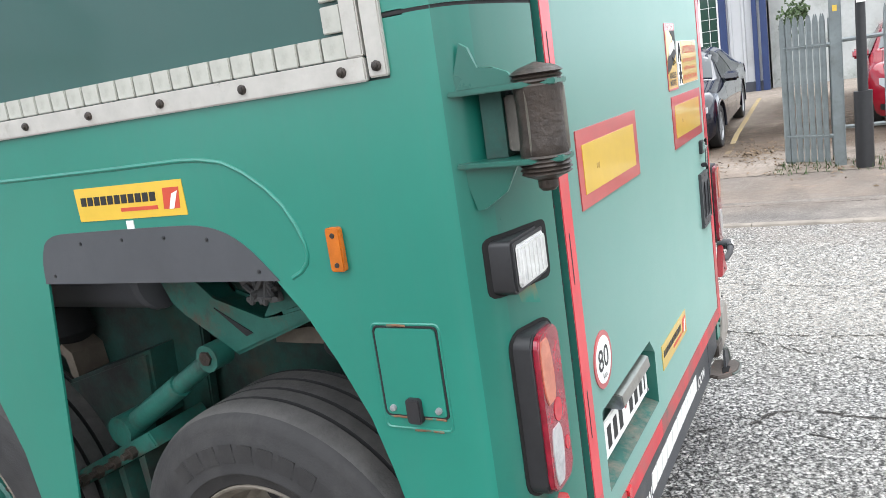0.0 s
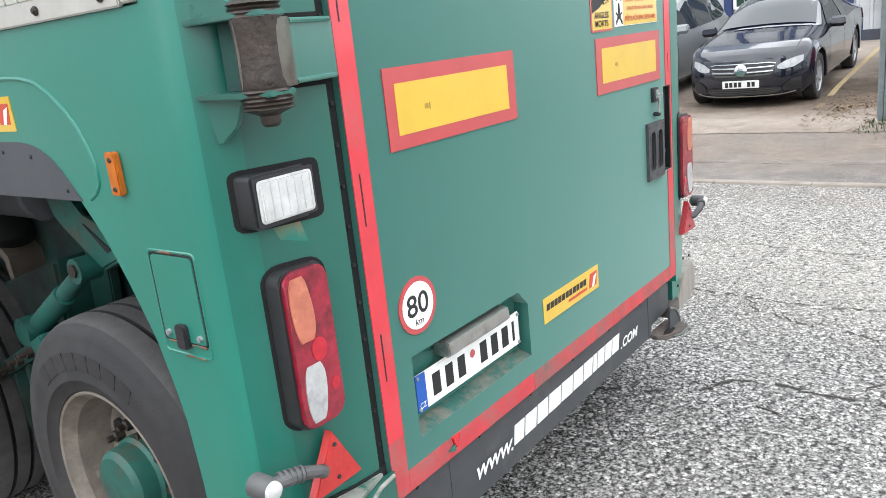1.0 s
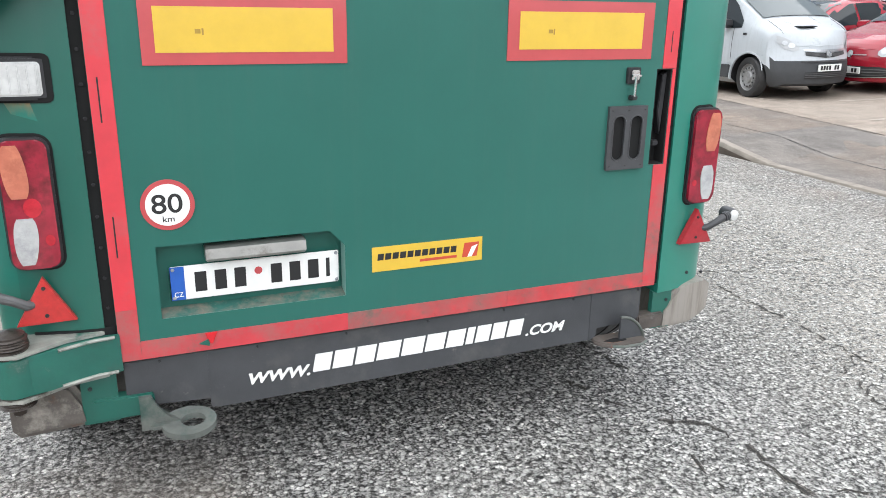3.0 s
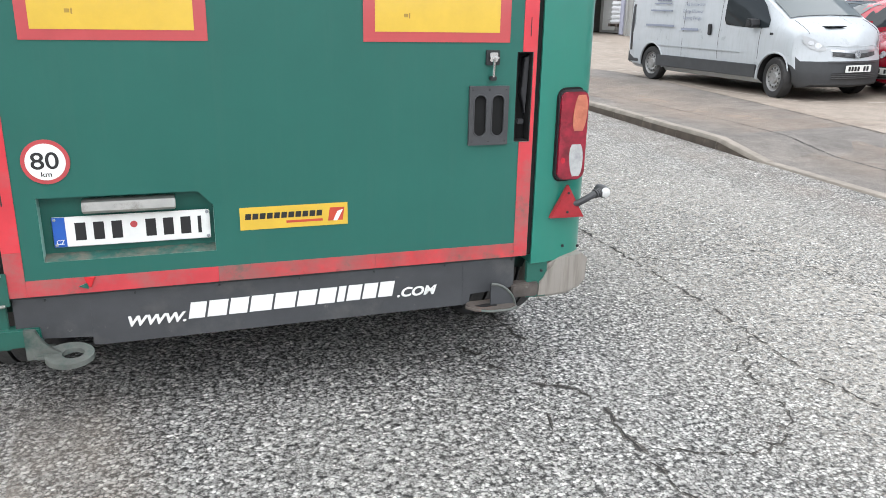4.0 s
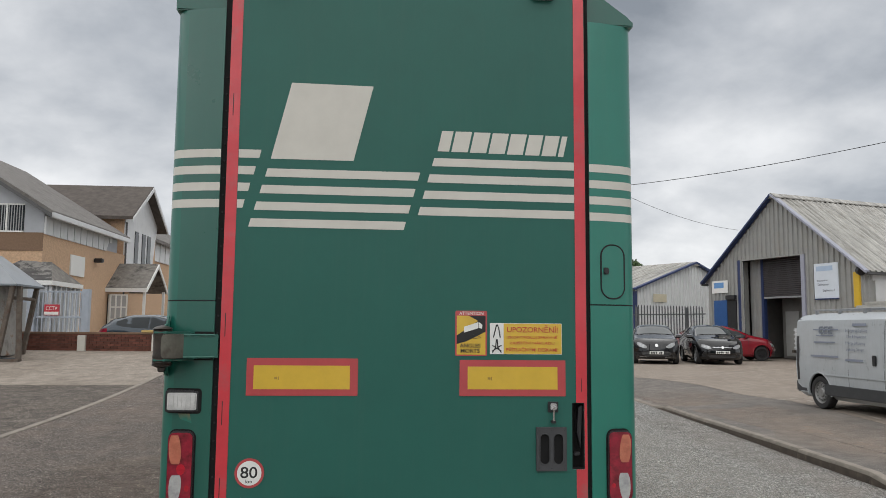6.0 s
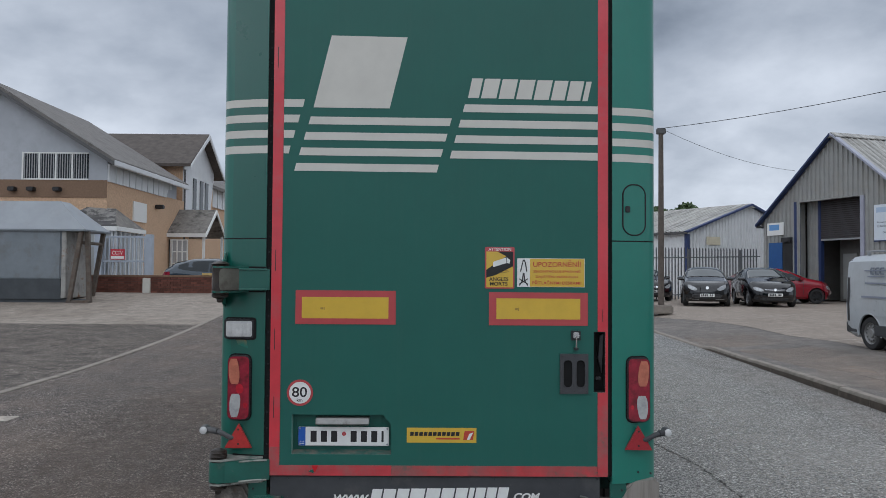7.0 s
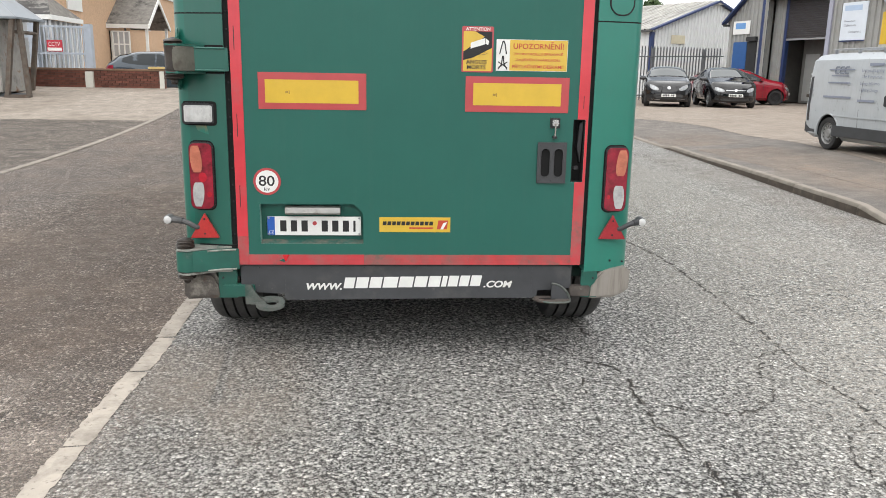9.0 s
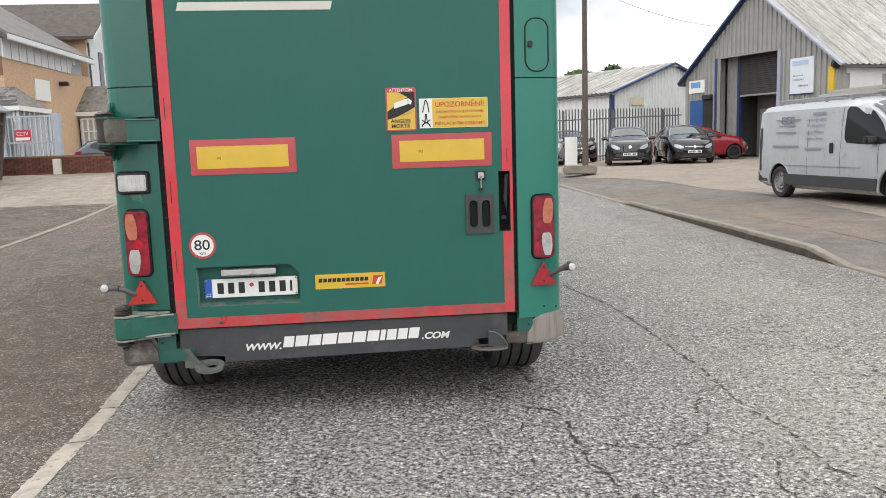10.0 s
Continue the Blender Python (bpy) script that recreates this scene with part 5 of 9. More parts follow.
# brown rust stain bled down under the reversing lamp
rs = bpy.data.materials.new("rust_bleed"); rs.use_nodes = True
rn, rl = rs.node_tree.nodes, rs.node_tree.links
rn["Principled BSDF"].inputs["Roughness"].default_value = 0.6
rco = rn.new("ShaderNodeTexCoord"); rmp = rn.new("ShaderNodeMapping"); rmp.inputs["Scale"].default_value = (22, 22, 9); rl.new(rco.outputs["Object"], rmp.inputs[0])
rnz = rn.new("ShaderNodeTexNoise"); rnz.inputs["Scale"].default_value = 1.5; rnz.inputs["Detail"].default_value = 8; rl.new(rmp.outputs[0], rnz.inputs[0])
rsx = rn.new("ShaderNodeSeparateXYZ"); rl.new(rco.outputs["Generated"], rsx.inputs[0])
rfx = rn.new("ShaderNodeMapRange"); rfx.inputs[3].default_value, rfx.inputs[4].default_value = -0.42, 0.42; rl.new(rsx.outputs[2], rfx.inputs[0])
rsum = rn.new("ShaderNodeMath"); rl.new(rnz.outputs[0], rsum.inputs[0]); rl.new(rfx.outputs[0], rsum.inputs[1])
rmr = rn.new("ShaderNodeMapRange"); rmr.inputs[1].default_value, rmr.inputs[2].default_value, rmr.inputs[4].default_value = 0.45, 0.85, 0.75; rl.new(rsum.outputs[0], rmr.inputs[0])
rmx = rn.new("ShaderNodeMix"); rmx.data_type = "RGBA"; rmx.inputs[6].default_value = (0.017, 0.155, 0.115, 1); rmx.inputs[7].default_value = (0.24, 0.13, 0.05, 1)
rl.new(rmr.outputs[0], rmx.inputs[0]); rl.new(rmx.outputs[2], rn["Principled BSDF"].inputs["Base Color"])
bm = B()
rp = [(LX + 0.10, 0.042), (DL - 0.093, 0.016)]
v = [bm.verts.new(c) for c in ((rp[0][0], rp[0][1] - 0.002, 1.30), (rp[1][0], rp[1][1] - 0.002, 1.30), (rp[1][0] - 0.02, rp[1][1] + 0.002, 1.235), (rp[0][0] + 0.03, rp[0][1] - 0.006, 1.235))]
bm.faces.new(v); part("rust_stain", bm, rs, trailer, "brown rust stain below the lamp")

# hinges on the post
for z0, z1, lowr in ((1.538, 1.728, False), (0.478, 0.664, True)):
    hx, hy = (-1.232, -0.078) if not lowr else (-1.236, -0.045)
    mid0, mid1 = z0 + 0.038, z1 - 0.032
    if lowr:
        near = [(hx - 0.045, hy + 0.01), (hx, hy - 0.05), (-1.15, -0.066), (-1.12, -0.055), (-1.12, -0.02), (hx + 0.04, hy + 0.03)]
        far_ = [(-1.12, -0.055), (-1.03, -0.02), (-0.975, -0.014), (-0.962, -0.008), (-0.962, 0.0), (-1.03, 0.004), (-1.12, -0.02)]
    else:
        near = [(hx - 0.045, hy + 0.01), (hx, hy - 0.05), (hx + 0.05, hy - 0.034), (-1.135, -0.052), (-1.135, -0.030), (hx + 0.03, hy + 0.04)]
        far_ = [(-1.135, -0.052), (-1.10, -0.035), (-0.99, -0.016), (-0.975, -0.01), (-0.975, -0.001), (-1.10, -0.018), (-1.135, -0.030)]
    bm = B(); prism(bm, near if lowr else softened(near[:4], 2) + near[4:], "z", mid0, mid1, 0, 0.003)
    hin = part("hinge", bm, HINGE_LEAF if not lowr else LEAF_WORN, trailer, "heavy worn steel hinge with greasy pin")
    bm = B(); prism(bm, far_, "z", mid0, mid1, 0, 0.002); part("leaf", bm, GREEN if not lowr else LEAF_WORN, hin, "green painted hinge leaf")
    # rolled lips along the leaf's edges
    for zz in (mid0 + 0.004, mid1 - 0.004):
        bm = B(); tube(bm, [(x, y - 0.002, zz) for x, y in (far_[0], far_[1], far_[2])], 0.0055, 8); part("lip", bm, GREEN if not lowr else EDGE_WORN, hin)
    for zz in ((mid0 - 0.014), (mid1 + 0.002)):
        bm = B(); prism(bm, [(-1.262, 0.09), (-1.268, hy + 0.01), (hx - 0.04, hy - 0.04), (hx + 0.02, hy - 0.055), (-1.10, hy + 0.02), (-1.0, -0.004), (-1.0, 0.03)] if lowr else [(-1.262, 0.09), (hx - 0.05, hy + 0.02), (hx - 0.03, hy - 0.045), (hx + 0.03, hy - 0.045), (hx + 0.06, hy + 0.01), (-1.08, 0.04)], "z", zz, zz + 0.011, 0, 0.002)
        part("bracket", bm, LEAF_WORN if not lowr else EDGE_WORN, hin)
    # dark blocks stand for the shade in the gaps behind and round the leaf
    bm = B(); box(bm, hx + 0.012, -1.15, 0.0, 0.045, mid0 - 0.002, mid1 + 0.002); part("hinge_gap", bm, GREEN_DARK, hin)
    if not lowr:
        bm = B(); prism(bm, [(-1.205, face_at(-1, -1.205) - 0.003), (-1.174, 0.039), (-1.074, 0.013), (-1.0, 0.003), (-1.0, 0.02), (-1.205, 0.07)], "z", mid0 - 0.013, mid1 + 0.013); part("leaf_gap_shade", bm, VOID, hin)
    else:
        bm = B(); prism(bm, [(-1.18, 0.036), (-1.074, 0.012), (-1.0, 0.002), (-0.97, 0.012), (-0.97, 0.03), (-1.18, 0.07)], "z", mid0 - 0.006, mid1 + 0.020); part("leaf_gap_shade", bm, VOID, hin)
    bm = B(); prism(bm, [(hx - 0.03, hy + 0.02), (hx + 0.02, hy + 0.02), (-1.17, -0.005), (-1.21, 0.0)], "z", mid0 + 0.008, mid1 - 0.008, 0, 0.003); part("inner_leaf", bm, GREEN_WORN, hin)
    rnd = random.Random(11)
    prof = [(z0 - 0.030, 0.0), (z0 - 0.030, 0.014), (z0 - 0.024, 0.020), (z0 - 0.010, 0.021), (z0 - 0.006, 0.03), (z0, 0.047)]
    z_ = z0 + 0.003
    while z_ < mid0 - 0.004:
        prof += [(z_, 0.0525 + rnd.uniform(-0.002, 0.002)), (z_ + 0.004, 0.0485 + rnd.uniform(-0.002, 0.001))]; z_ += 0.0075
    prof += [(mid0 + 0.004, 0.0505), (mid0 + 0.02, 0.0485), ((mid0 + mid1) / 2, 0.0475), (mid1 - 0.02, 0.0485), (mid1 - 0.004, 0.0505)]
    ptop = z1 + (0.026 if lowr else 0.0)
    z_ = mid1 + 0.003
    while z_ < ptop - 0.004:
        prof += [(z_, 0.0525 + rnd.uniform(-0.002, 0.002)), (z_ + 0.004, 0.0485 + rnd.uniform(-0.002, 0.001))]; z_ += 0.0075
    prof += [(ptop, 0.046), (ptop + 0.005, 0.034), (ptop + 0.009, 0.016), (ptop + 0.012, 0.006), (ptop + 0.013, 0.0)]
    bm = B(); lathe(bm, [(a_, b_ * 0.9) for a_, b_ in prof], (hx, hy, 0), "z", 28); part("pin", bm, RUST, hin, "brown greasy hinge pin")
    if lowr:
        bm = B(); lathe(bm, [(mid0 + 0.002, 0.045), (mid0 + 0.004, 0.055), (mid1 - 0.004, 0.055), (mid1 - 0.002, 0.045)], (hx + 0.004, hy + 0.002, 0), "z", 24); part("knuckle", bm, LEAF_WORN, hin, "green knuckle round the pin")
    if not lowr:
        for zz, sg in ((mid1 + 0.013, 1), (mid0 - 0.014, -1)):
            pr = [(0.09, zz), (hy + 0.03, zz), (hy + 0.05, zz + sg * 0.022), (0.0, zz + sg * 0.034), (0.03, zz + sg * 0.036), (0.045, zz + sg * 0.075), (0.06, zz + sg * 0.085)] if sg > 0 else [(0.09, zz), (hy + 0.05, zz), (0.0, zz - 0.05), (0.05, zz - 0.082), (0.065, zz - 0.084)]
            bm = B(); prism(bm, pr, "x", -1.248, -1.238, 0, 0.001); part("gusset", bm, GREEN, hin)

# underrun bumper with the firm's address
bm = B()
prism(bm, [(-0.962, 0.532), (0.895, 0.532), (0.895, 0.40), (0.84, 0.395), (0.70, 0.39), (0.70, 0.347), (0.67, 0.343), (-0.70, 0.333), (-0.72, 0.335), (-0.72, 0.37), (-0.885, 0.375), (-0.885, 0.425), (-0.962, 0.42)], "y", 0.018, 0.05, 0, 0.003)
bumper = part("bumper", bm, DARKGREY, trailer, "dark grey bumper board with white lettering")
for x in (-0.722, 0.668):
    bm = B(); box(bm, x, x + 0.003, 0.0165, 0.02, 0.34, 0.53); part("crease", bm, DARKGREY, bumper)
for k in range(7):
    part("screw", lathe(B(), [(0, 0.005), (-0.003, 0.004), (-0.003, 0)], (-0.86 + 0.29 * k, 0.018, 0.518 + 0.0005 * k), "y", 6), BLACKPL, bumper)
lettering("lettering", "WWW.", 0.198, 0.040, UPR(-0.602, 0.0155, 0.391), WHITE, bumper, 0.25, 0.04)
lettering("lettering", ".COM", 0.165, 0.040, UPR(0.392, 0.0155, 0.404), WHITE, bumper, 0.25, 0.035)
x = -0.397
for w in (0.057, 0.068, 0.066, 0.08, 0.078, 0.07, 0.066, 0.028, 0.054, 0.054, 0.058):
    z0 = 0.400 + 0.014 * (x + 0.397) / 0.78
    bm = B(); prism(bm, [(x, z0), (x + w, z0), (x + w + 0.012, z0 + 0.062), (x + 0.012, z0 + 0.062)], "y", 0.0155, 0.019); part("brand_block", bm, WHITE, bumper)
    x += w + 0.009
# little red and green tab
bm = B(); prism(bm, [(-0.725, 0.598), (-0.69, 0.598), (-0.705, 0.562), (-0.715, 0.565)], "y", -0.01, 0.0, 0, 0.002); prism(bm, [(-0.745, 0.566), (-0.712, 0.58), (-0.715, 0.556)], "y", -0.008, 0.0, 1); part("tab", bm, [LENS_R2, GREEN], trailer, "small red tab at the bottom tape")

# towing eyes
def towing_ring(parent, cx, z):
    """A flat ring welded to a gusset under the left end of the bumper."""
    bm = B()
    n = 28
    outer = [(cx + 0.080 * math.cos(2 * math.pi * k / n), -0.045 + 0.052 * math.sin(2 * math.pi * k / n)) for k in range(n)]
    inner = [(cx + 0.012 + 0.036 * math.cos(2 * math.pi * k / n), -0.045 + 0.024 * math.sin(2 * math.pi * k / n)) for k in range(n)]
    vs = [[bm.verts.new((x, y, zz + 0.38 * (y + 0.03))) for x, y in ring] for ring, zz in ((outer, z), (inner, z), (inner, z - 0.018), (outer, z - 0.018))]
    for a, b in ((0, 1), (1, 2), (2, 3), (3, 0)):
        for k in range(n):
            bm.faces.new((vs[a][k], vs[a][(k + 1) % n], vs[b][(k + 1) % n], vs[b][k]))
    box(bm, cx - 0.11, cx - 0.05, -0.05, 0.05, z - 0.0215, z - 0.0005, 0.006)
    ob = part("towing_eye", bm, EYESTEEL, parent, "worn flat steel towing eye")
    bm = B(); prism(bm, softened([(cx - 0.02, z - 0.004), (cx - 0.055, z + 0.012), (cx - 0.085, z + 0.05), (cx - 0.10, z + 0.088)], 2) + [(cx - 0.135, z + 0.09), (cx - 0.135, z - 0.02), (cx - 0.06, z - 0.02)], "y", -0.04, -0.022, 0, 0.004)
    part("gusset", bm, EYESTEEL, ob)


def towing_plate(parent):
    """A curved sheet-steel horn standing on a worn base plate under the right end of the bumper."""
    bm = B(); prism(bm, [(0.672, -0.015), (0.70, -0.055), (0.76, -0.085), (0.84, -0.085), (0.876, -0.06), (0.882, -0.02), (0.87, 0.03), (0.69, 0.03)], "z", 0.336, 0.352, 0, 0.004)
    ob = part("towing_eye", bm, RUSTPLATE, parent, "rusty towing plate with a curved horn")
    bm = B(); prism(bm, [(0.705, -0.03), (0.735, -0.052), (0.795, -0.05), (0.80, -0.03), (0.76, -0.018)], "z", 0.351, 0.3535); part("slot", bm, VOID, ob)
    horn = softened([(0.773, 0.442), (0.806, 0.437), (0.838, 0.418), (0.864, 0.390), (0.880, 0.358), (0.882, 0.336)], 2)
    bm = B(); prism(bm, horn + [(0.773, 0.345)], "y", -0.036, -0.026); part("horn", bm, DARKGREY, ob, "dark sheet steel horn")
    bm = B(); tube(bm, [(x, -0.036, z) for x, z in horn], 0.0055, 8); tube(bm, [(0.876, -0.066, 0.345), (0.84, -0.087, 0.345), (0.76, -0.087, 0.345), (0.72, -0.07, 0.345)], 0.0055, 8); part("lip", bm, EYESTEEL, ob, "bare worn edge")


RUSTPLATE = mat("rusty_plate", (0.10, 0.085, 0.075), 0.6, 0.2, 0.35, 12, 0.15, 90, spots=[((0.24, 0.12, 0.08), 11, 0.56, 0.68), ((0.30, 0.31, 0.29), 8, 0.60, 0.70)])
towing_ring(trailer, -0.795, 0.345); towing_plate(trailer)
for xa_, xb_, za_ in ((-1.06, -0.885, 0.422), (0.885, 1.006, 0.414)):
    bm = B(); box(bm, xa_, xb_, 0.01, 0.06, 0.352, za_, 0.006); part("lower_crossbar", bm, GREEN if xa_ < 0 else RUSTPLATE, trailer)


# wheels and running gear
def wheel(parent, cx, s, yc, R=0.5, W=0.36):
    """A truck wheel; s is the side its face looks to."""
    f = lambda d: cx + s * d
    prof = [(-W, 0.30), (-W, 0.40), (-W + 0.02, R - 0.03), (-W + 0.045, R - 0.006)]
    for a in (-0.300, -0.235, -0.170, -0.108):
        prof += [(a, R), (a + 0.001, R - 0.02), (a + 0.013, R - 0.02), (a + 0.014, R)]
    prof += [(-0.055, R - 0.003), (-0.034, R - 0.012), (-0.020, R - 0.028), (-0.012, R - 0.045), (-0.010, R - 0.06), (-0.002, R - 0.072), (0.002, R - 0.11), (0.0, R - 0.15), (0.004, R - 0.158), (0.004, R - 0.166), (-0.004, R - 0.175), (-0.012, 0.298), (-0.02, 0.292), (-0.05, 0.285)]
    w = parent_hub("wheel", parent)
    bm = B(); lathe(bm, [(s * d, r) for d, r in prof], (cx, yc, R), "x", 84)
    for f in bm.faces:
        c_ = f.calc_center_median(); rr = math.hypot(c_.y - yc, c_.z - R); dd = (c_.x - cx) * s
        # Groove faces are blackened, their shade put into the colour.
        if -0.32 < dd < -0.08 and rr < R - 0.004:
            f.material_index = 1
        elif dd < -0.03 and rr > R - 0.02:
            f.material_index = 2
    part("tyre", bm, [TYRE, BLACK, TREAD], w)
    bm = B(); lathe(bm, [(s * d, r) for d, r in [(-0.05, 0.288), (-0.016, 0.294), (-0.010, 0.291), (-0.014, 0.284), (-0.032, 0.278), (-0.05, 0.262), (-0.115, 0.252), (-0.15, 0.246), (-0.165, 0.225), (-0.158, 0.19), (-0.130, 0.172), (-0.122, 0.13), (-0.125, 0.0)]], (cx, yc, R), "x", 56)
    part("rim", bm, RIM, w, "dished steel rim, brown with road dirt")
    bm = B(); lathe(bm, [(s * d, r) for d, r in [(-0.13, 0.118), (-0.09, 0.118), (-0.08, 0.108), (-0.03, 0.105), (-0.015, 0.09), (-0.008, 0.05), (-0.006, 0.0)]], (cx, yc, R), "x", 28)
    part("hub", bm, GREEN_ARM, w, "green painted hub")
    for k in range(8):
        a = 2 * math.pi * (k + 0.5) / 8
        bm = B(); prism(bm, disc(yc + 0.208 * math.cos(a), R + 0.208 * math.sin(a), 0.026, 14), "x", cx - s * 0.161, cx - s * 0.150); part("hand_hole", bm, BLACK, w)
    for k in range(10):
        a = 2 * math.pi * k / 10
        bm = B(); lathe(bm, [(0, 0.018), (s * 0.03, 0.018), (s * 0.034, 0.010), (s * 0.052, 0.010), (s * 0.052, 0)], (cx - s * 0.127, yc + 0.15 * math.cos(a), R + 0.15 * math.sin(a)), "x", 6); part("wheel_nut", bm, RUST, w)
    # raised maker's word, as plain bars
    for k in range(8):
        bm = B()
        a = radians(122 - 9.5 * k)
        r0, r1 = R - 0.135, R - 0.085
        pts = [(r * math.cos(b), r * math.sin(b)) for r, b in ((r0, a), (r1, a), (r1, a - radians(6.5)), (r0, a - radians(6.5)))]
        prism(bm, [(yc - s * p[0], R + p[1]) for p in pts], "x", cx - s * 0.006, cx + s * 0.0025)
        part("raised_bar", bm, TYRE, w)
    return w


def parent_hub(name, parent):
    """A part that carries pieces of its own."""
    ob = new(name); ob.parent = parent
    return ob


for yc in (0.81, 2.17, 3.54):
    wheel(trailer, LX + 0.022, -1, yc)
    wheel(trailer, RX - 0.022, 1, yc)
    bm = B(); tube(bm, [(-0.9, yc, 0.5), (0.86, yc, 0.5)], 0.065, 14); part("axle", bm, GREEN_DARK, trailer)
for s in (-1, 1):
    X = lambda v: v if s < 0 else -v - 0.04
    SX = lambda a, b: sorted((X(a), X(b)))
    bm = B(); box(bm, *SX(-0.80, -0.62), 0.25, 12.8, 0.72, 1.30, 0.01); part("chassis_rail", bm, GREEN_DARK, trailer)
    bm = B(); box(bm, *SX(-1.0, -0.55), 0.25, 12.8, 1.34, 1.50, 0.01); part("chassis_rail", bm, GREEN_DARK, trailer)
    for k, yc in enumerate((0.81, 2.17, 3.54)):
        d = yc - 0.81
        bm = B(); prism(bm, [(y + d, z) for y, z in ((1.23, 1.33), (1.18, 1.222), (1.129, 1.205), (0.964, 1.075), (0.66, 1.19), (0.68, 1.23), (0.78, 1.205), (0.839, 1.176), (1.014, 1.234), (1.09, 1.33))], "x", *SX(-1.06, -0.96), 0, 0.010); arm = part("suspension_arm", bm, GREEN_ARM, trailer)
        bm = B(); prism(bm, [(1.012 + d, 1.217), (0.885 + d, 1.146), (0.909 + d, 1.136)], "x", *SX(-1.064, -1.05)); part("arm_slot", bm, BLACK, arm)
        bm = B(); prism(bm, [(y + d, z) for y, z in ((0.86, 1.175), (0.69, 1.225), (0.66, 1.29), (0.78, 1.28))], "x", *SX(-1.05, -0.98), 0, 0.006); part("arm_bracket", bm, GREEN_ARM, arm)
        bm = B(); lathe(bm, [(0, 0.022), (s * 0.018, 0.022), (s * 0.018, 0)], (X(-1.10), 1.03 + d, 1.085), "x", 6); part("damper_bolt", bm, RUST, arm)
        bm = B(); tube(bm, [(X(-1.07), 1.44 + d, 0.838), (X(-1.07), 1.20 + d, 0.98)], 0.036, 16); tube(bm, [(X(-1.07), 1.21 + d, 0.974), (X(-1.07), 1.04 + d, 1.075)], 0.029, 14); lathe(bm, [(-0.04, 0), (-0.04, 0.04), (0.03, 0.04), (0.03, 0)], (X(-1.07), 1.03 + d, 1.082), "x", 12); lathe(bm, [(-0.05, 0), (-0.05, 0.05), (0.05, 0.05), (0.05, 0)], (X(-1.07), 1.46 + d, 0.828), "x", 12)
        part("damper", bm, GREEN_ARM, trailer, "green painted damper")
        bm = B(); lathe(bm, [(1.02, 0.0), (1.02, 0.10), (1.06, 0.13), (1.12, 0.12), (1.17, 0.14), (1.22, 0.12), (1.27, 0.13), (1.32, 0.09), (1.32, 0)], (X(-0.86), yc - 0.16, 0), "z", 20); part("air_bag", bm, BLACK, trailer)
        bm = B(); lathe(bm, [(0.42 + d, 0.0), (0.42 + d, 0.03)], (X(-1.02), 0.8, 1.31), "y", 8); lathe(bm, [(1.21 + d, 0.0), (1.215 + d, 0.07), (1.23 + d, 0.098), (1.25 + d, 0.104), (1.27 + d, 0.098), (1.75 + d, 0.098), (1.79 + d, 0.07), (1.8 + d, 0.0)], (X(-1.02), 0, 1.305), "y", 24); part("air_tank", bm, FLAP, trailer, "grey compressed air tank")
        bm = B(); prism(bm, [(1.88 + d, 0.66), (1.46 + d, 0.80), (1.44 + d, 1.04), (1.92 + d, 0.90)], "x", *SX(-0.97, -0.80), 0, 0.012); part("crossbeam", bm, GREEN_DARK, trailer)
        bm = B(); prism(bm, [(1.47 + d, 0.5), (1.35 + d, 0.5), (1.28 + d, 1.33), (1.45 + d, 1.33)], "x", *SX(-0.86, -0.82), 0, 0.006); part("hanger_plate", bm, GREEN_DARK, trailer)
        bm = B(); prism(bm, [(1.73 + d, 0.60), (1.70 + d, 0.672), (1.32 + d, 0.845), (1.29 + d, 0.80)], "x", *SX(-1.13, -0.90), 0, 0.006)
        sp = part("spring_plate", bm, GREEN_ARM, trailer)
        for j in range(4):
            bm = B(); lathe(bm, [(0, 0.020), (s * 0.022, 0.020), (s * 0.022, 0.011), (s * 0.045, 0.011), (s * 0.045, 0)], (X(-1.13), 1.40 + 0.09 * j + d, 0.775 - 0.042 * j), "x", 6); part("bolt", bm, RUST, sp)
        for j in range(3):
            bm = B(); prism(bm, [(1.62 - 0.11 * j + d, 0.645 + 0.05 * j), (1.60 - 0.11 * j + d, 0.45), (1.58 - 0.11 * j + d, 0.45), (1.59 - 0.11 * j + d, 0.66 + 0.05 * j)], "x", *SX(-1.12, -0.92)); part("web", bm, GREEN_DARK, sp)
        bm = B(); prism(bm, [(0.93 + d, 1.10), (0.80 + d, 1.12), (0.66 + d, 1.10), (0.52 + d, 1.0), (0.5 + d, 0.80), (0.53 + d, 0.80), (0.56 + d, 0.98), (0.68 + d, 1.07), (0.93 + d, 1.07)], "x", *SX(-0.93, -0.60)); part("mud_shield", bm, RUBBERED, trailer, "brown mud shield behind the tyre")
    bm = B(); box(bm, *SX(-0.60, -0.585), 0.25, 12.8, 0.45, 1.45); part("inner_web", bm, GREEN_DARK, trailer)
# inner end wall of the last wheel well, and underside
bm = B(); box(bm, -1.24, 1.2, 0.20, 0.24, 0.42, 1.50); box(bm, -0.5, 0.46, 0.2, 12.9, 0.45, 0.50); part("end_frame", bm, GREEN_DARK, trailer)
rnd = random.Random(4)
for k in range(16):
    p = [(-1.10 + rnd.uniform(-0.02, 0.04), 0.79 + rnd.uniform(-0.06, 0.06), 1.29 + rnd.uniform(-0.05, 0.06)) for _ in range(3)]
    part("hose", tube(B(), p, 0.009, 6), GREYPL, trailer)

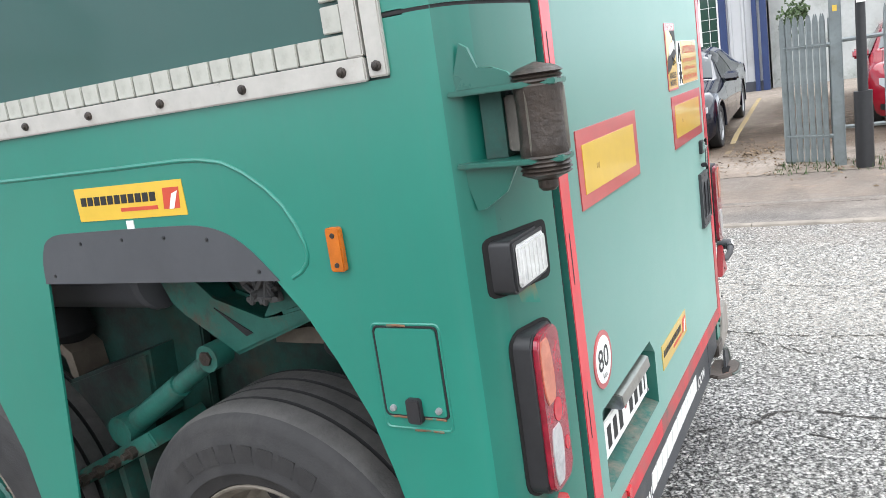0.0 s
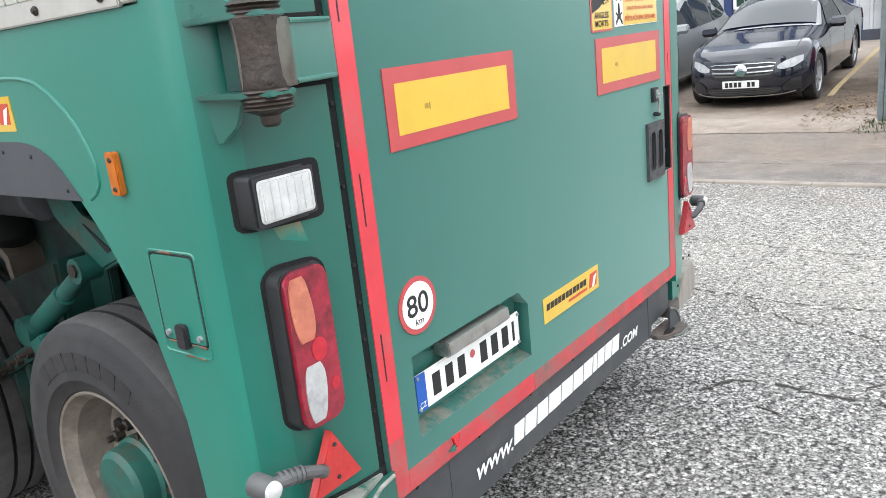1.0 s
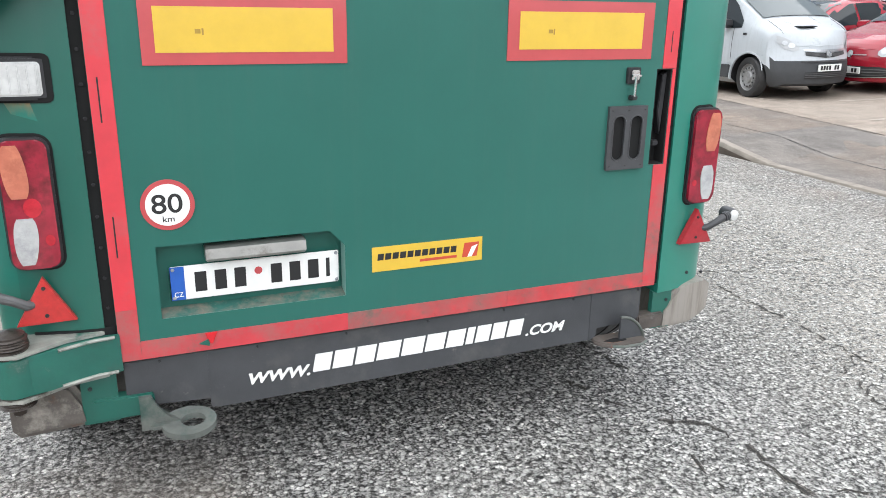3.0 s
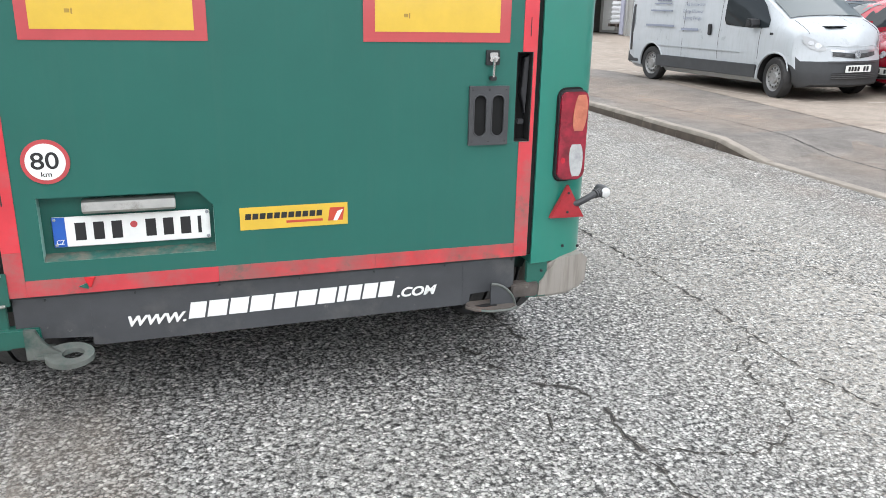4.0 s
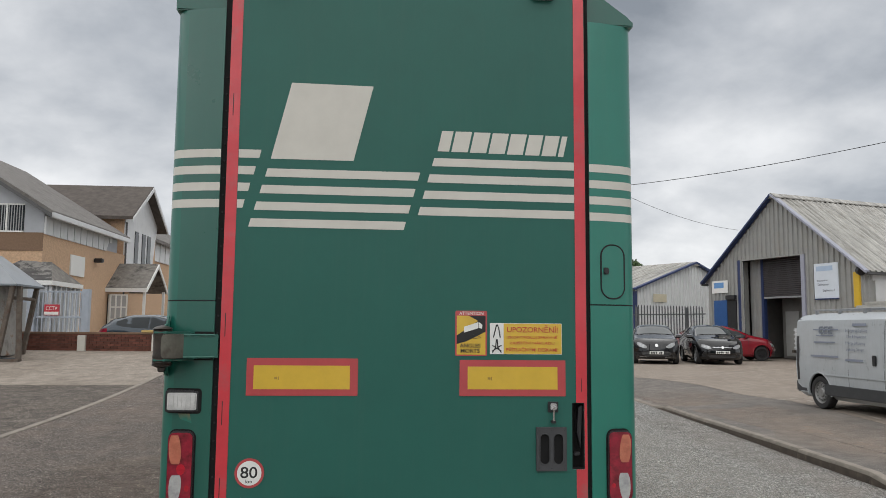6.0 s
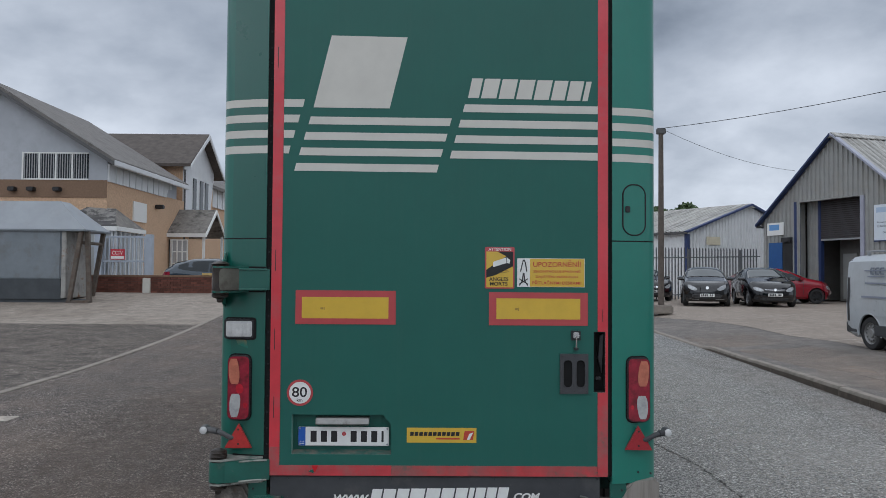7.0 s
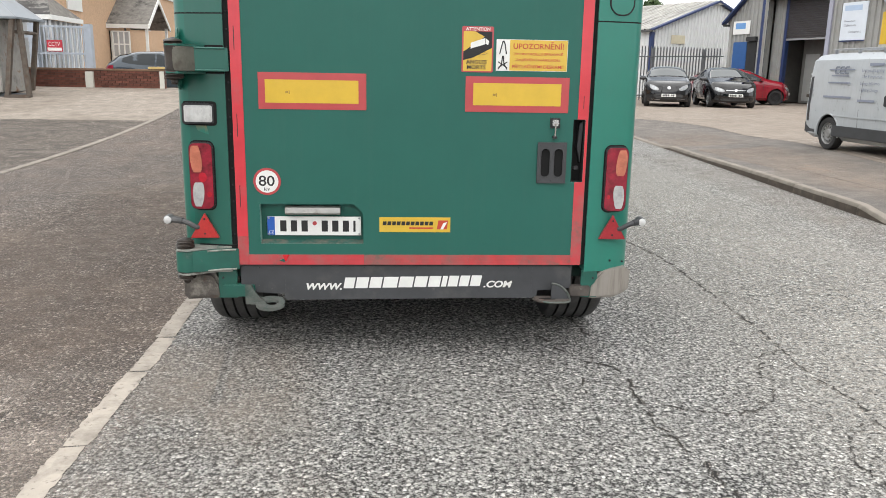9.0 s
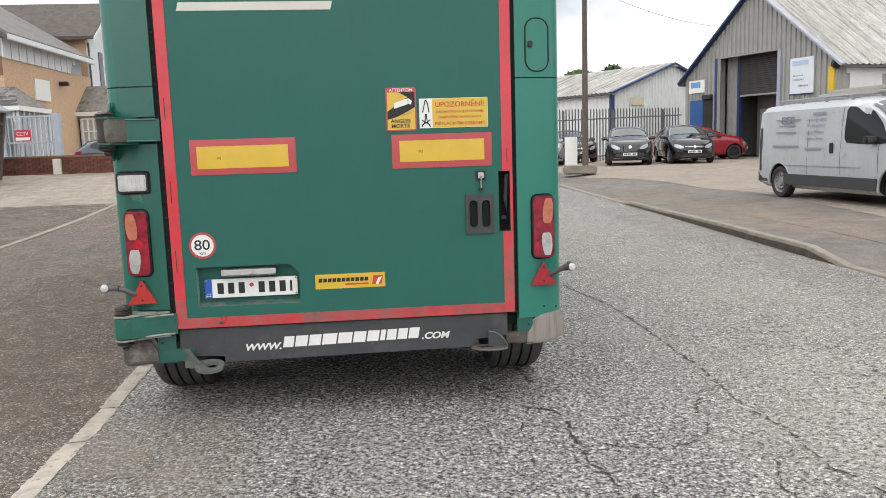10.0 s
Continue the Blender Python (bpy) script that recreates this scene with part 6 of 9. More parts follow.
# ---- kerbs ----
def kerb_row(name, x0, pts_y, w, up, label):
    par = thing(name, label, "kerb", kind="structure")
    y = pts_y[0]
    rnd = random.Random(len(name))
    while y < pts_y[1]:
        y1 = min(y + 0.9, pts_y[1])
        xa, xb = (kerb_x(y) - 0.06, kerb_x(y1) - 0.06) if up else (x0, x0)
        za, zb = land(xa + 0.2, y) if up else land(x0, y), land(xb + 0.2, y1) if up else land(x0, y1)
        lift = rnd.uniform(0.014, 0.022)
        bm = B()
        nose = [(0.0, -0.25), (0.0, -0.050), (0.008, -0.020), (0.022, -0.003), (0.04, 0.0), (w, 0.0), (w, -0.25)] if up else [(0.0, -0.25), (0.0, -0.01), (0.012, 0.0), (w - 0.012, 0.0), (w, -0.01), (w, -0.25)]
        ends = [[bm.verts.new((x_ + a_, y_, z_ + lift + b_)) for a_, b_ in nose] for x_, y_, z_ in ((xa, y + 0.003, za), (xb, y1 - 0.003, zb))]
        for k in range(len(nose)):
            q = (k + 1) % len(nose)
            f_ = bm.faces.new((ends[0][k], ends[0][q], ends[1][q], ends[1][k]))
            f_.material_index = 1 if up and k == 0 else 0
        bm.faces.new(ends[0]); bm.faces.new(ends[1][::-1])
        part("kerb_stone", bm, [KERB, KERB_FACE], par)
        y = y1
    return par


kerb_row("kerb_right", KX - 0.06, (-14, 20), 0.125, True, "weathered concrete kerb stones along the footway")
kerb_row("kerb_left", -6.02, (-14, 17), 0.13, False, "flush pale kerb stones at the yard entrance")


# ---- vehicles ----
def interp(st, x):
    for a, b in zip(st, st[1:]):
        if a[0] >= x >= b[0]:
            t = (a[0] - x) / (a[0] - b[0])
            return [p + (q - p) * t for p, q in zip(a, b)]
    return list(st[0] if x > st[0][0] else st[-1])


def half(s):
    x, zb, belt, top, lo, wb, wt = s
    h = top - belt
    return [(0, zb), (lo * 0.86, zb), (lo * 0.97, zb + 0.09), (wb, zb + (belt - zb) * 0.45), (wb * 1.0, zb + (belt - zb) * 0.78), (wb * 0.975, belt), (wt + (wb - wt) * 0.62, belt + h * 0.38), (wt + (wb - wt) * 0.12, belt + h * 0.84), (wt * 0.86, top - h * 0.03), (wt * 0.5, top + 0.012), (0, top + 0.02)]


def P_at(st, x, v, s=1):
    h = half(interp(st, x)); i = min(int(v), len(h) - 2); f = v - i
    y, z = h[i][0] + (h[i + 1][0] - h[i][0]) * f, h[i][1] + (h[i + 1][1] - h[i][1]) * f
    return Vector((x, s * y, z))


def side_at(st, x, z, s):
    h = half(interp(st, x))
    for (ya, za), (yb, zb_) in zip(h[1:], h[2:]):
        if za <= z <= zb_:
            t = (z - za) / max(1e-6, zb_ - za)
            return Vector((x, s * (ya + (yb - ya) * t + 0.008), z))
    return Vector((x, s * (h[7][0] + 0.008), z))


def pane(bm, st, cols, s, mi=0):
    """A side pane from columns of (x, low z, high z), lying on the body side."""
    rows = [[bm.verts.new(side_at(st, x, a + (b - a) * k / 3, s)) for k in range(4)] for x, a, b in cols]
    for p, q in zip(rows, rows[1:]):
        for k in range(3):
            bm.faces.new((p[k], p[k + 1], q[k + 1], q[k])).material_index = mi


def top_pane(bm, st, x0, x1, w=0.9, lift=0.01, n=6):
    """A windscreen or rear window lying on the body between two stations."""
    rows = []
    for i in range(n + 1):
        x = x0 + (x1 - x0) * i / n
        s = interp(st, x); wt, top, h = s[6], s[3], s[3] - s[2]
        row = []
        for k in range(-4, 5):
            f = k / 4 * w
            z = top + 0.02 - (0.02 + h * 0.03) * min(1, abs(f) / 0.86) ** 2 - max(0, abs(f) - 0.86) * h * 0.9
            row.append(bm.verts.new((x + lift * (1 if x0 > x1 else 1) * (0.6 if x0 > 0 else -0.6), f * (wt + 0.02), z + lift)))
        rows.append(row)
    for p, q in zip(rows, rows[1:]):
        for k in range(8):
            bm.faces.new((p[k], p[k + 1], q[k + 1], q[k]))


def ztop(s, y):
    """Height of a section's upper outline at half width y."""
    h = half(s)[5:]
    y = abs(y)
    if y >= h[0][0]:
        return h[0][1]
    for (ya, za), (yb, zb_) in zip(h, h[1:]):
        if yb <= y <= ya:
            return za + (zb_ - za) * (ya - y) / max(1e-6, ya - yb)
    return h[-1][1]


def recede(st, sweep, y, z):
    """How far the nose falls back behind its foremost point: round in plan, tucked in at the foot, raked at the top."""
    return -sweep * min(1.15, abs(y) / st[0][5]) ** 2.4 - 0.28 * max(0.0, 0.36 - z) - min(0.09, 0.30 * max(0.0, z - 0.55))


def bent(st, sweep, p):
    """A point of the straight-nosed shell, drawn back with the rounded nose."""
    d = p[0] - (st[0][0] - 0.65)
    return Vector((p[0] + (max(0.0, d) / 0.65) ** 1.5 * recede(st, sweep, p[1], p[2]), p[1], p[2]))


def front_point(st, sweep, y, z, off):
    x = st[0][0]
    if z > ztop(st[0], y):
        for a, b in zip(st, st[1:]):
            za, zb_ = ztop(a, y), ztop(b, y)
            if za <= z <= zb_:
                x = a[0] + (b[0] - a[0]) * (z - za) / max(1e-6, zb_ - za)
                break
    return bent(st, sweep, (x, y, z)) + Vector((off, 0, off * 0.4))


def front_patch(bm, st, sweep, cols, off=0.008, mirror=True, mi=0, n=12, m=4):
    """A lamp, grille or opening that lies on the nose; cols are (y, low z, high z)."""
    for s in ((1, -1) if mirror else (1,)):
        rows = []
        for i in range(n + 1):
            y = cols[0][0] + (cols[-1][0] - cols[0][0]) * i / n
            for (ya, la, ha), (yb, lb, hb) in zip(cols, cols[1:]):
                if min(ya, yb) - 1e-9 <= y <= max(ya, yb) + 1e-9:
                    t = (y - ya) / (yb - ya); lo, hi = la + (lb - la) * t, ha + (hb - ha) * t
                    break
            rows.append([bm.verts.new(front_point(st, sweep, s * y, lo + (hi - lo) * k / m, off)) for k in range(m + 1)])
        for p_, q_ in zip(rows, rows[1:]):
            for k in range(m):
                bm.faces.new((p_[k], p_[k + 1], q_[k + 1], q_[k])).material_index = mi


def front_disc(bm, st, sweep, y, z, r, off, mi=0, n=18):
    c = bm.verts.new(front_point(st, sweep, y, z, off + r * 0.04))
    ring = [bm.verts.new(front_point(st, sweep, y + r * math.cos(2 * math.pi * k / n), z + r * math.sin(2 * math.pi * k / n), off)) for k in range(n)]
    for k in range(n):
        bm.faces.new((c, ring[k], ring[(k + 1) % n])).material_index = mi


def body_patch(bm, st, x0, x1, v0, v1, s, off=0.008, n=4, mi=0):
    rows = []
    for i in range(n + 1):
        row = []
        for k in range(n + 1):
            p = P_at(st, x0 + (x1 - x0) * i / n, v0 + (v1 - v0) * k / n, s)
            row.append(bm.verts.new(p + Vector((off * 0.7, s * off * 0.7, off * 0.3))))
        rows.append(row)
    for p, q in zip(rows, rows[1:]):
        for k in range(n):
            bm.faces.new((p[k], p[k + 1], q[k + 1], q[k])).material_index = mi


BUMPER = mat("faded_dark_bumper", (0.045, 0.047, 0.05), 0.6, 0, 0.15, 6, 0.1, 150)
LAMPGLASS = glass("lamp_glass", (0.42, 0.43, 0.44), 0.08)
ALLOY_DARK = mat("dark_alloy", (0.06, 0.06, 0.062), 0.35, 0.5, 0.2, 20)
REFLECTOR = mat("lamp_reflector", (0.5, 0.51, 0.52), 0.3, 0.8, 0.1, 30)
BRIGHT = mat("satin_chrome", (0.5, 0.5, 0.51), 0.28, 0.9, 0.1, 20)
VANRIM = mat("dull_wheel_trim", (0.27, 0.27, 0.265), 0.45, 0.4, 0.2, 20)


def road_wheel(parent, x, y, s, R, rimmat, turn=0.0):
    w = new("wheel"); w.parent = parent
    w.matrix_basis = pose(x, y, R, 0, 0, turn)
    bm = B(); lathe(bm, [(-s * 0.2, R * 0.6), (-s * 0.2, R * 0.93), (-s * 0.17, R), (-s * 0.03, R), (-s * 0.006, R * 0.95), (0, R * 0.82), (-s * 0.012, R * 0.68), (-s * 0.03, R * 0.66)], (0, 0, 0), "y", 36); part("tyre", bm, TYRE, w)
    bm = B(); lathe(bm, [(-s * 0.02, R * 0.67), (-s * 0.012, R * 0.66), (-s * 0.05, R * 0.6), (-s * 0.055, R * 0.5)], (0, 0, 0), "y", 36)
    steel = rimmat is VANRIM
    if steel:
        lathe(bm, [(-s * 0.055, R * 0.52), (-s * 0.03, R * 0.5), (-s * 0.022, R * 0.42), (-s * 0.034, R * 0.3), (-s * 0.01, R * 0.25), (-s * 0.008, 0.0)], (0, 0, 0), "y", 32)
        for k in range(12):
            a = 2 * math.pi * k / 12
            lathe(bm, [(-s * 0.03, R * 0.055), (-s * 0.0205, R * 0.05), (-s * 0.0205, 0.0)], (R * 0.455 * math.cos(a), 0, R * 0.455 * math.sin(a)), "y", 8, 1)
    for k in range(0 if steel else 7):
        a = 2 * math.pi * k / 7
        u = Vector((math.cos(a), 0, math.sin(a))); p = Vector((-u.z, 0, u.x))
        c = [(u * R * r + p * R * q * sg) for r, q, sg in ((0.1, 0.07, 1), (0.62, 0.045, 1), (0.62, 0.045, -1), (0.1, 0.07, -1))]
        v0 = [bm.verts.new(q + Vector((0, -s * 0.02, 0))) for q in c]; v1 = [bm.verts.new(q + Vector((0, -s * 0.05, 0))) for q in c]
        bm.faces.new(v0); bm.faces.new(v1[::-1])
        for i in range(4):
            bm.faces.new((v0[i], v0[(i + 1) % 4], v1[(i + 1) % 4], v1[i]))
    lathe(bm, [(-s * 0.015, 0.0), (-s * 0.015, R * 0.14), (-s * 0.05, R * 0.15)], (0, 0, 0), "y", 16)
    lathe(bm, [(-s * 0.1, 0.0), (-s * 0.1, R * 0.6)], (0, 0, 0), "y", 24, 1)
    part("rim", bm, [rimmat, BLACKPL], w)


def car(name, label, category, st, body, m, wheels, R, side_cols, screen, rear, front, group="", rimmat=STEEL, extra=None, mirror=(0.62, 0.95), turn=0.0, tails=True, seam=(), glazing=None, shade_below=None):
    """A parked road vehicle facing local +x, standing on z = 0."""
    car_ = thing(name, label, category, group, m=m)
    rings, sweep = [], front["sweep"]
    bm = B()
    xs = sorted({s[0] for s in st} | set(np.linspace(st[0][0] - 0.05, st[-1][0] + 0.05, 40).round(3)), reverse=True)
    for x in xs:
        h = half(interp(st, x))
        rings.append([bm.verts.new(bent(st, sweep, (x, y, z))) for y, z in h] + [bm.verts.new(bent(st, sweep, (x, -y, z))) for y, z in h[-2:0:-1]])
    n = len(rings[0])
    for a, b in zip(rings, rings[1:]):
        for k in range(n):
            f = bm.faces.new((a[k], a[(k + 1) % n], b[(k + 1) % n], b[k]))
            zc, xc = sum(v.co.z for v in f.verts) / 4, sum(v.co.x for v in f.verts) / 4
            if shade_below and zc < shade_below[0] and xc > shade_below[1]:
                f.material_index = 1
    # the nose is closed row by row, so that it stays round
    h0, rows = half(st[0]), []
    for k in range(1, 10):
        y, z = h0[k]
        rows.append([rings[0][k]] + [bm.verts.new(bent(st, sweep, (st[0][0], y * (1 - 2 * q / 14), z))) for q in range(1, 14)] + [rings[0][n - k]])
    for p_, q_ in zip(rows, rows[1:]):
        for k in range(14):
            f = bm.faces.new((p_[k], p_[k + 1], q_[k + 1], q_[k]))
            if shade_below and sum(v.co.z for v in f.verts) / 4 < shade_below[0]:
                f.material_index = 1
    for k, row in ((0, rows[0]), (10, rows[-1])):
        bm.faces.new([rings[0][k]] + row)
    bm.faces.new(rings[-1])
    shell = part("body", bm, [body, BUMPER, BLACK], car_, smooth=50)
    # wheel openings cut out of the shell
    cut_ = B()
    for s in (1, -1):
        for wx in wheels:
            wy = interp(st, wx)[5]
            prism(cut_, disc(wx, R + 0.01, R + 0.055, 32), "y", s * (wy - 0.27), s * (wy + 0.3), 2)
    tool = part("cut_tool", cut_, [body, BUMPER, BLACK], None)
    tool.matrix_basis = car_.matrix_basis
    bl = shell.modifiers.new("wheel_openings", "BOOLEAN"); bl.operation, bl.solver, bl.object = "DIFFERENCE", "EXACT", tool
    bpy.context.view_layer.update()
    cut_mesh = bpy.data.meshes.new_from_object(shell.evaluated_get(bpy.context.evaluated_depsgraph_get()))
    shell.modifiers.clear(); shell.data = cut_mesh
    bpy.data.objects.remove(tool)
    bm = B(); bm.from_mesh(cut_mesh)
    bmesh.ops.triangulate(bm, faces=[f for f in bm.faces if len(f.verts) > 4])
    for ed_ in bm.edges:
        ed_.smooth = len(ed_.link_faces) == 2 and ed_.calc_face_angle(0) < radians(40) and ed_.link_faces[0].material_index == ed_.link_faces[1].material_index
    bm.to_mesh(cut_mesh); bm.free()

    for s in (1, -1):
        for cols in side_cols:
            bm = B(); pane(bm, st, cols, s); part("side_window", bm, GLASS, car_)
        if tails:
            bm = B(); body_patch(bm, st, st[-1][0] + 0.02, st[-1][0] + 0.3, 3.9, 5.0, s, 0.012); part("tail_lamp", bm, LENS_R, car_)
        mx, mz = mirror
        y0 = side_at(st, mx, mz, s).y
        bm = B(); prism(bm, [(mx - 0.05, mz + 0.01), (mx + 0.06, mz), (mx + 0.10, mz + 0.05), (mx + 0.08, mz + 0.13), (mx - 0.04, mz + 0.15)], "y", y0 - s * 0.02, y0 + s * 0.21, 0, 0.025); part("mirror", bm, BLACKPL if category == "van" else body, car_)
        for wx in wheels:
            wy = interp(st, wx)[5]
            bm = B()
            arc = [radians(a) for a in range(-10, 191, 10)]
            rows = [[bm.verts.new(bent(st, sweep, (wx + (R + q) * math.cos(a), s * (interp(st, wx + (R + q) * math.cos(a))[5] * 1.0 + dy), R + 0.01 + (R + q) * math.sin(a)))) for q, dy in ((0.05, -0.03), (0.052, 0.006), (0.075, 0.008), (0.085, -0.004))] for a in arc]
            for p_, q_ in zip(rows, rows[1:]):
                for j in range(3):
                    bm.faces.new((p_[j], p_[j + 1], q_[j + 1], q_[j]))
            part("arch_lip", bm, body, car_)
            road_wheel(car_, wx, s * (wy - 0.012), s, R, rimmat, turn if wx > 0 else 0)
        for sx, z0, z1 in seam:
            bm = B(); v = [side_at(st, sx + d, z0 + (z1 - z0) * k / 6, s) + Vector((0, -s * 0.004, 0)) for k in range(7) for d in (-0.006, 0.006)]
            q = [bm.verts.new(c) for c in v]
            for k in range(6):
                bm.faces.new((q[2 * k], q[2 * k + 1], q[2 * k + 3], q[2 * k + 2]))
            part("door_gap", bm, GREYPL if category == "van" else BLACK, car_)
            y0 = side_at(st, sx - 0.0, z1 - 0.0, s).y
    bm = B(); top_pane(bm, st, *screen); part("windscreen", bm, glazing or SCREEN, car_)
    if rear:
        bm = B(); top_pane(bm, st, *rear); part("rear_window", bm, GLASS, car_)
    # nose: lamps, grille, openings, bright strips, badge and number plate
    for s in (1, -1):
        bm = B(); front_patch(bm, st, sweep, [(s * y, a_, b_) for y, a_, b_ in front["lamp"]], 0.010, False)
        lamp = part("headlamp", bm, LAMPGLASS, car_, "large clear headlamp")
        mid = [(y, a_ + (b_ - a_) * 0.28, a_ + (b_ - a_) * 0.80) for y, a_, b_ in front["lamp"]]
        (ya, la, ha), (yb, lb, hb) = mid[0], mid[-1]
        for t_, r_ in ((0.36, 0.045), (0.66, 0.036)):
            yy = ya + (yb - ya) * t_
            zz = next((p_[1] + p_[2] + ((q_[1] + q_[2]) - (p_[1] + p_[2])) * (yy - p_[0]) / (q_[0] - p_[0])) / 2 for p_, q_ in zip(mid, mid[1:]) if p_[0] <= yy <= q_[0])
            bm = B(); front_disc(bm, st, sweep, s * yy, zz, r_, 0.014); part("reflector", bm, REFLECTOR, lamp)
        for cols in front.get("fog", ()):
            bm = B(); front_patch(bm, st, sweep, [(s * y, a_, b_) for y, a_, b_ in cols], 0.008, False); part("fog_recess", bm, BLACKPL, car_)
    for nm_, key, mt_, off_ in (("grille", "grille", BLACKPL, 0.008), ("lower_intake", "intake", BLACKPL, 0.009), ("chrome_strip", "chrome", BRIGHT, 0.017)):
        for cols in front.get(key, ()):
            if key == "chrome" and cols[0][0] > 0:
                for s in (1, -1):
                    bm = B(); front_patch(bm, st, sweep, [(s * y, a_, b_) for y, a_, b_ in cols], off_, False); part(nm_, bm, mt_, car_)
                continue
            bm = B(); front_patch(bm, st, sweep, cols, off_, True); gr_ = part(nm_, bm, mt_, car_)
            if key != "chrome":
                for k in range(1, 4):
                    bm = B(); front_patch(bm, st, sweep, [(y, a_ + (b_ - a_) * (k / 4 - 0.05), a_ + (b_ - a_) * (k / 4 + 0.05)) for y, a_, b_ in cols], off_ + 0.006, True, m=1)
                    part("slat", bm, front.get("slats", GREYPL), gr_)
    bz, br = front["badge"]
    bm = B(); front_disc(bm, st, sweep, 0.0, bz, br, 0.022); part("badge", bm, CHROME, car_)
    # shut lines of the bonnet
    fx, bx = st[0][0], screen[0] + 0.05
    for s in (1, -1):
        bm = B(); tube(bm, [bent(st, sweep, P_at(st, bx + (fx - 0.16 - bx) * k / 8, 7.75, s)) + Vector((0, 0, 0.002)) for k in range(9)], 0.004, 4)
        part("bonnet_gap", bm, BLACK, car_)
    pz = front["plate"]
    px_ = front_point(st, sweep, 0.0, pz, 0.0).x
    bm = B(); box(bm, px_ + 0.004, px_ + 0.026, -0.26, 0.26, pz - 0.055, pz + 0.055, 0.004)
    for k in range(7):
        if k != 4:
            box(bm, px_ + 0.026, px_ + 0.028, -0.22 + 0.063 * k, -0.175 + 0.063 * k, pz - 0.035, pz + 0.035, 0, 1)
    part("number_plate", bm, [WHITE, INK], car_, "white number plate with dark bars")
    if extra:
        extra(car_, st)
    return car_


def carpaint(name, col, rough=0.22, metal=0.3):
    m = mat(name, col, rough, metal, 0.04, 3, coat=0.9)
    m.node_tree.nodes["Principled BSDF"].inputs["Coat Roughness"].default_value = 0.03
    m.node_tree.nodes["Principled BSDF"].inputs["Specular IOR Level"].default_value = 0.3
    return m


SEDAN = [(2.46, 0.22, 0.64, 0.72, 0.79, 0.81, 0.72), (2.43, 0.19, 0.70, 0.785, 0.83, 0.845, 0.75), (2.3, 0.19, 0.75, 0.85, 0.87, 0.87, 0.77), (2.0, 0.19, 0.80, 0.905, 0.905, 0.89, 0.78), (1.7, 0.19, 0.83, 0.95, 0.92, 0.91, 0.78), (1.05, 0.19, 0.89, 1.03, 0.93, 0.92, 0.74), (0.35, 0.19, 0.92, 1.36, 0.93, 0.92, 0.62), (-0.05, 0.19, 0.93, 1.46, 0.93, 0.92, 0.62), (-0.8, 0.19, 0.94, 1.45, 0.93, 0.92, 0.61), (-1.45, 0.19, 0.95, 1.25, 0.93, 0.91, 0.62), (-1.9, 0.19, 0.96, 1.07, 0.92, 0.9, 0.7), (-2.36, 0.24, 0.93, 1.03, 0.87, 0.86, 0.68), (-2.46, 0.36, 0.8, 0.9, 0.76, 0.76, 0.6)]
HATCH = [(2.05, 0.22, 0.66, 0.74, 0.74, 0.76, 0.66), (2.02, 0.19, 0.72, 0.81, 0.78, 0.80, 0.69), (1.9, 0.19, 0.77, 0.88, 0.83, 0.83, 0.71), (1.65, 0.19, 0.83, 0.95, 0.86, 0.855, 0.72), (1.25, 0.19, 0.88, 1.02, 0.87, 0.87, 0.72), (0.9, 0.19, 0.92, 1.10, 0.88, 0.88, 0.70), (0.2, 0.19, 0.95, 1.42, 0.88, 0.88, 0.62), (-0.2, 0.19, 0.96, 1.49, 0.88, 0.88, 0.61), (-1.0, 0.19, 0.98, 1.47, 0.88, 0.88, 0.60), (-1.6, 0.2, 1.0, 1.34, 0.87, 0.86, 0.58), (-1.95, 0.24, 0.98, 1.1, 0.84, 0.82, 0.6), (-2.05, 0.34, 0.85, 0.95, 0.78, 0.76, 0.58)]
MPV = [(2.22, 0.22, 0.68, 0.78, 0.76, 0.78, 0.68), (2.18, 0.19, 0.76, 0.87, 0.81, 0.82, 0.71), (2.05, 0.19, 0.83, 0.96, 0.855, 0.855, 0.735), (1.8, 0.19, 0.89, 1.03, 0.88, 0.88, 0.74), (1.45, 0.19, 0.93, 1.10, 0.89, 0.89, 0.74), (1.1, 0.19, 0.97, 1.20, 0.9, 0.9, 0.72), (0.4, 0.19, 1.0, 1.54, 0.9, 0.9, 0.66), (0.0, 0.19, 1.01, 1.62, 0.9, 0.9, 0.65), (-1.3, 0.19, 1.03, 1.61, 0.9, 0.9, 0.64), (-1.9, 0.2, 1.04, 1.5, 0.89, 0.88, 0.62), (-2.15, 0.24, 1.0, 1.18, 0.86, 0.84, 0.64), (-2.22, 0.34, 0.88, 1.0, 0.8, 0.78, 0.62)]
VAN = [(2.59, 0.26, 0.74, 0.86, 0.83, 0.85, 0.74), (2.54, 0.22, 0.84, 0.97, 0.89, 0.90, 0.78), (2.38, 0.21, 0.97, 1.10, 0.93, 0.93, 0.81), (2.05, 0.21, 1.06, 1.20, 0.95, 0.945, 0.82), (1.86, 0.21, 1.10, 1.28, 0.95, 0.95, 0.82), (1.05, 0.21, 1.12, 1.84, 0.95, 0.95, 0.78), (0.8, 0.21, 1.12, 1.93, 0.95, 0.95, 0.80), (0.4, 0.21, 1.12, 1.965, 0.95, 0.95, 0.84), (-2.40, 0.21, 1.12, 1.965, 0.95, 0.95, 0.86), (-2.55, 0.24, 1.12, 1.945, 0.945, 0.945, 0.855), (-2.59, 0.30, 1.1, 1.90, 0.93, 0.93, 0.84)]

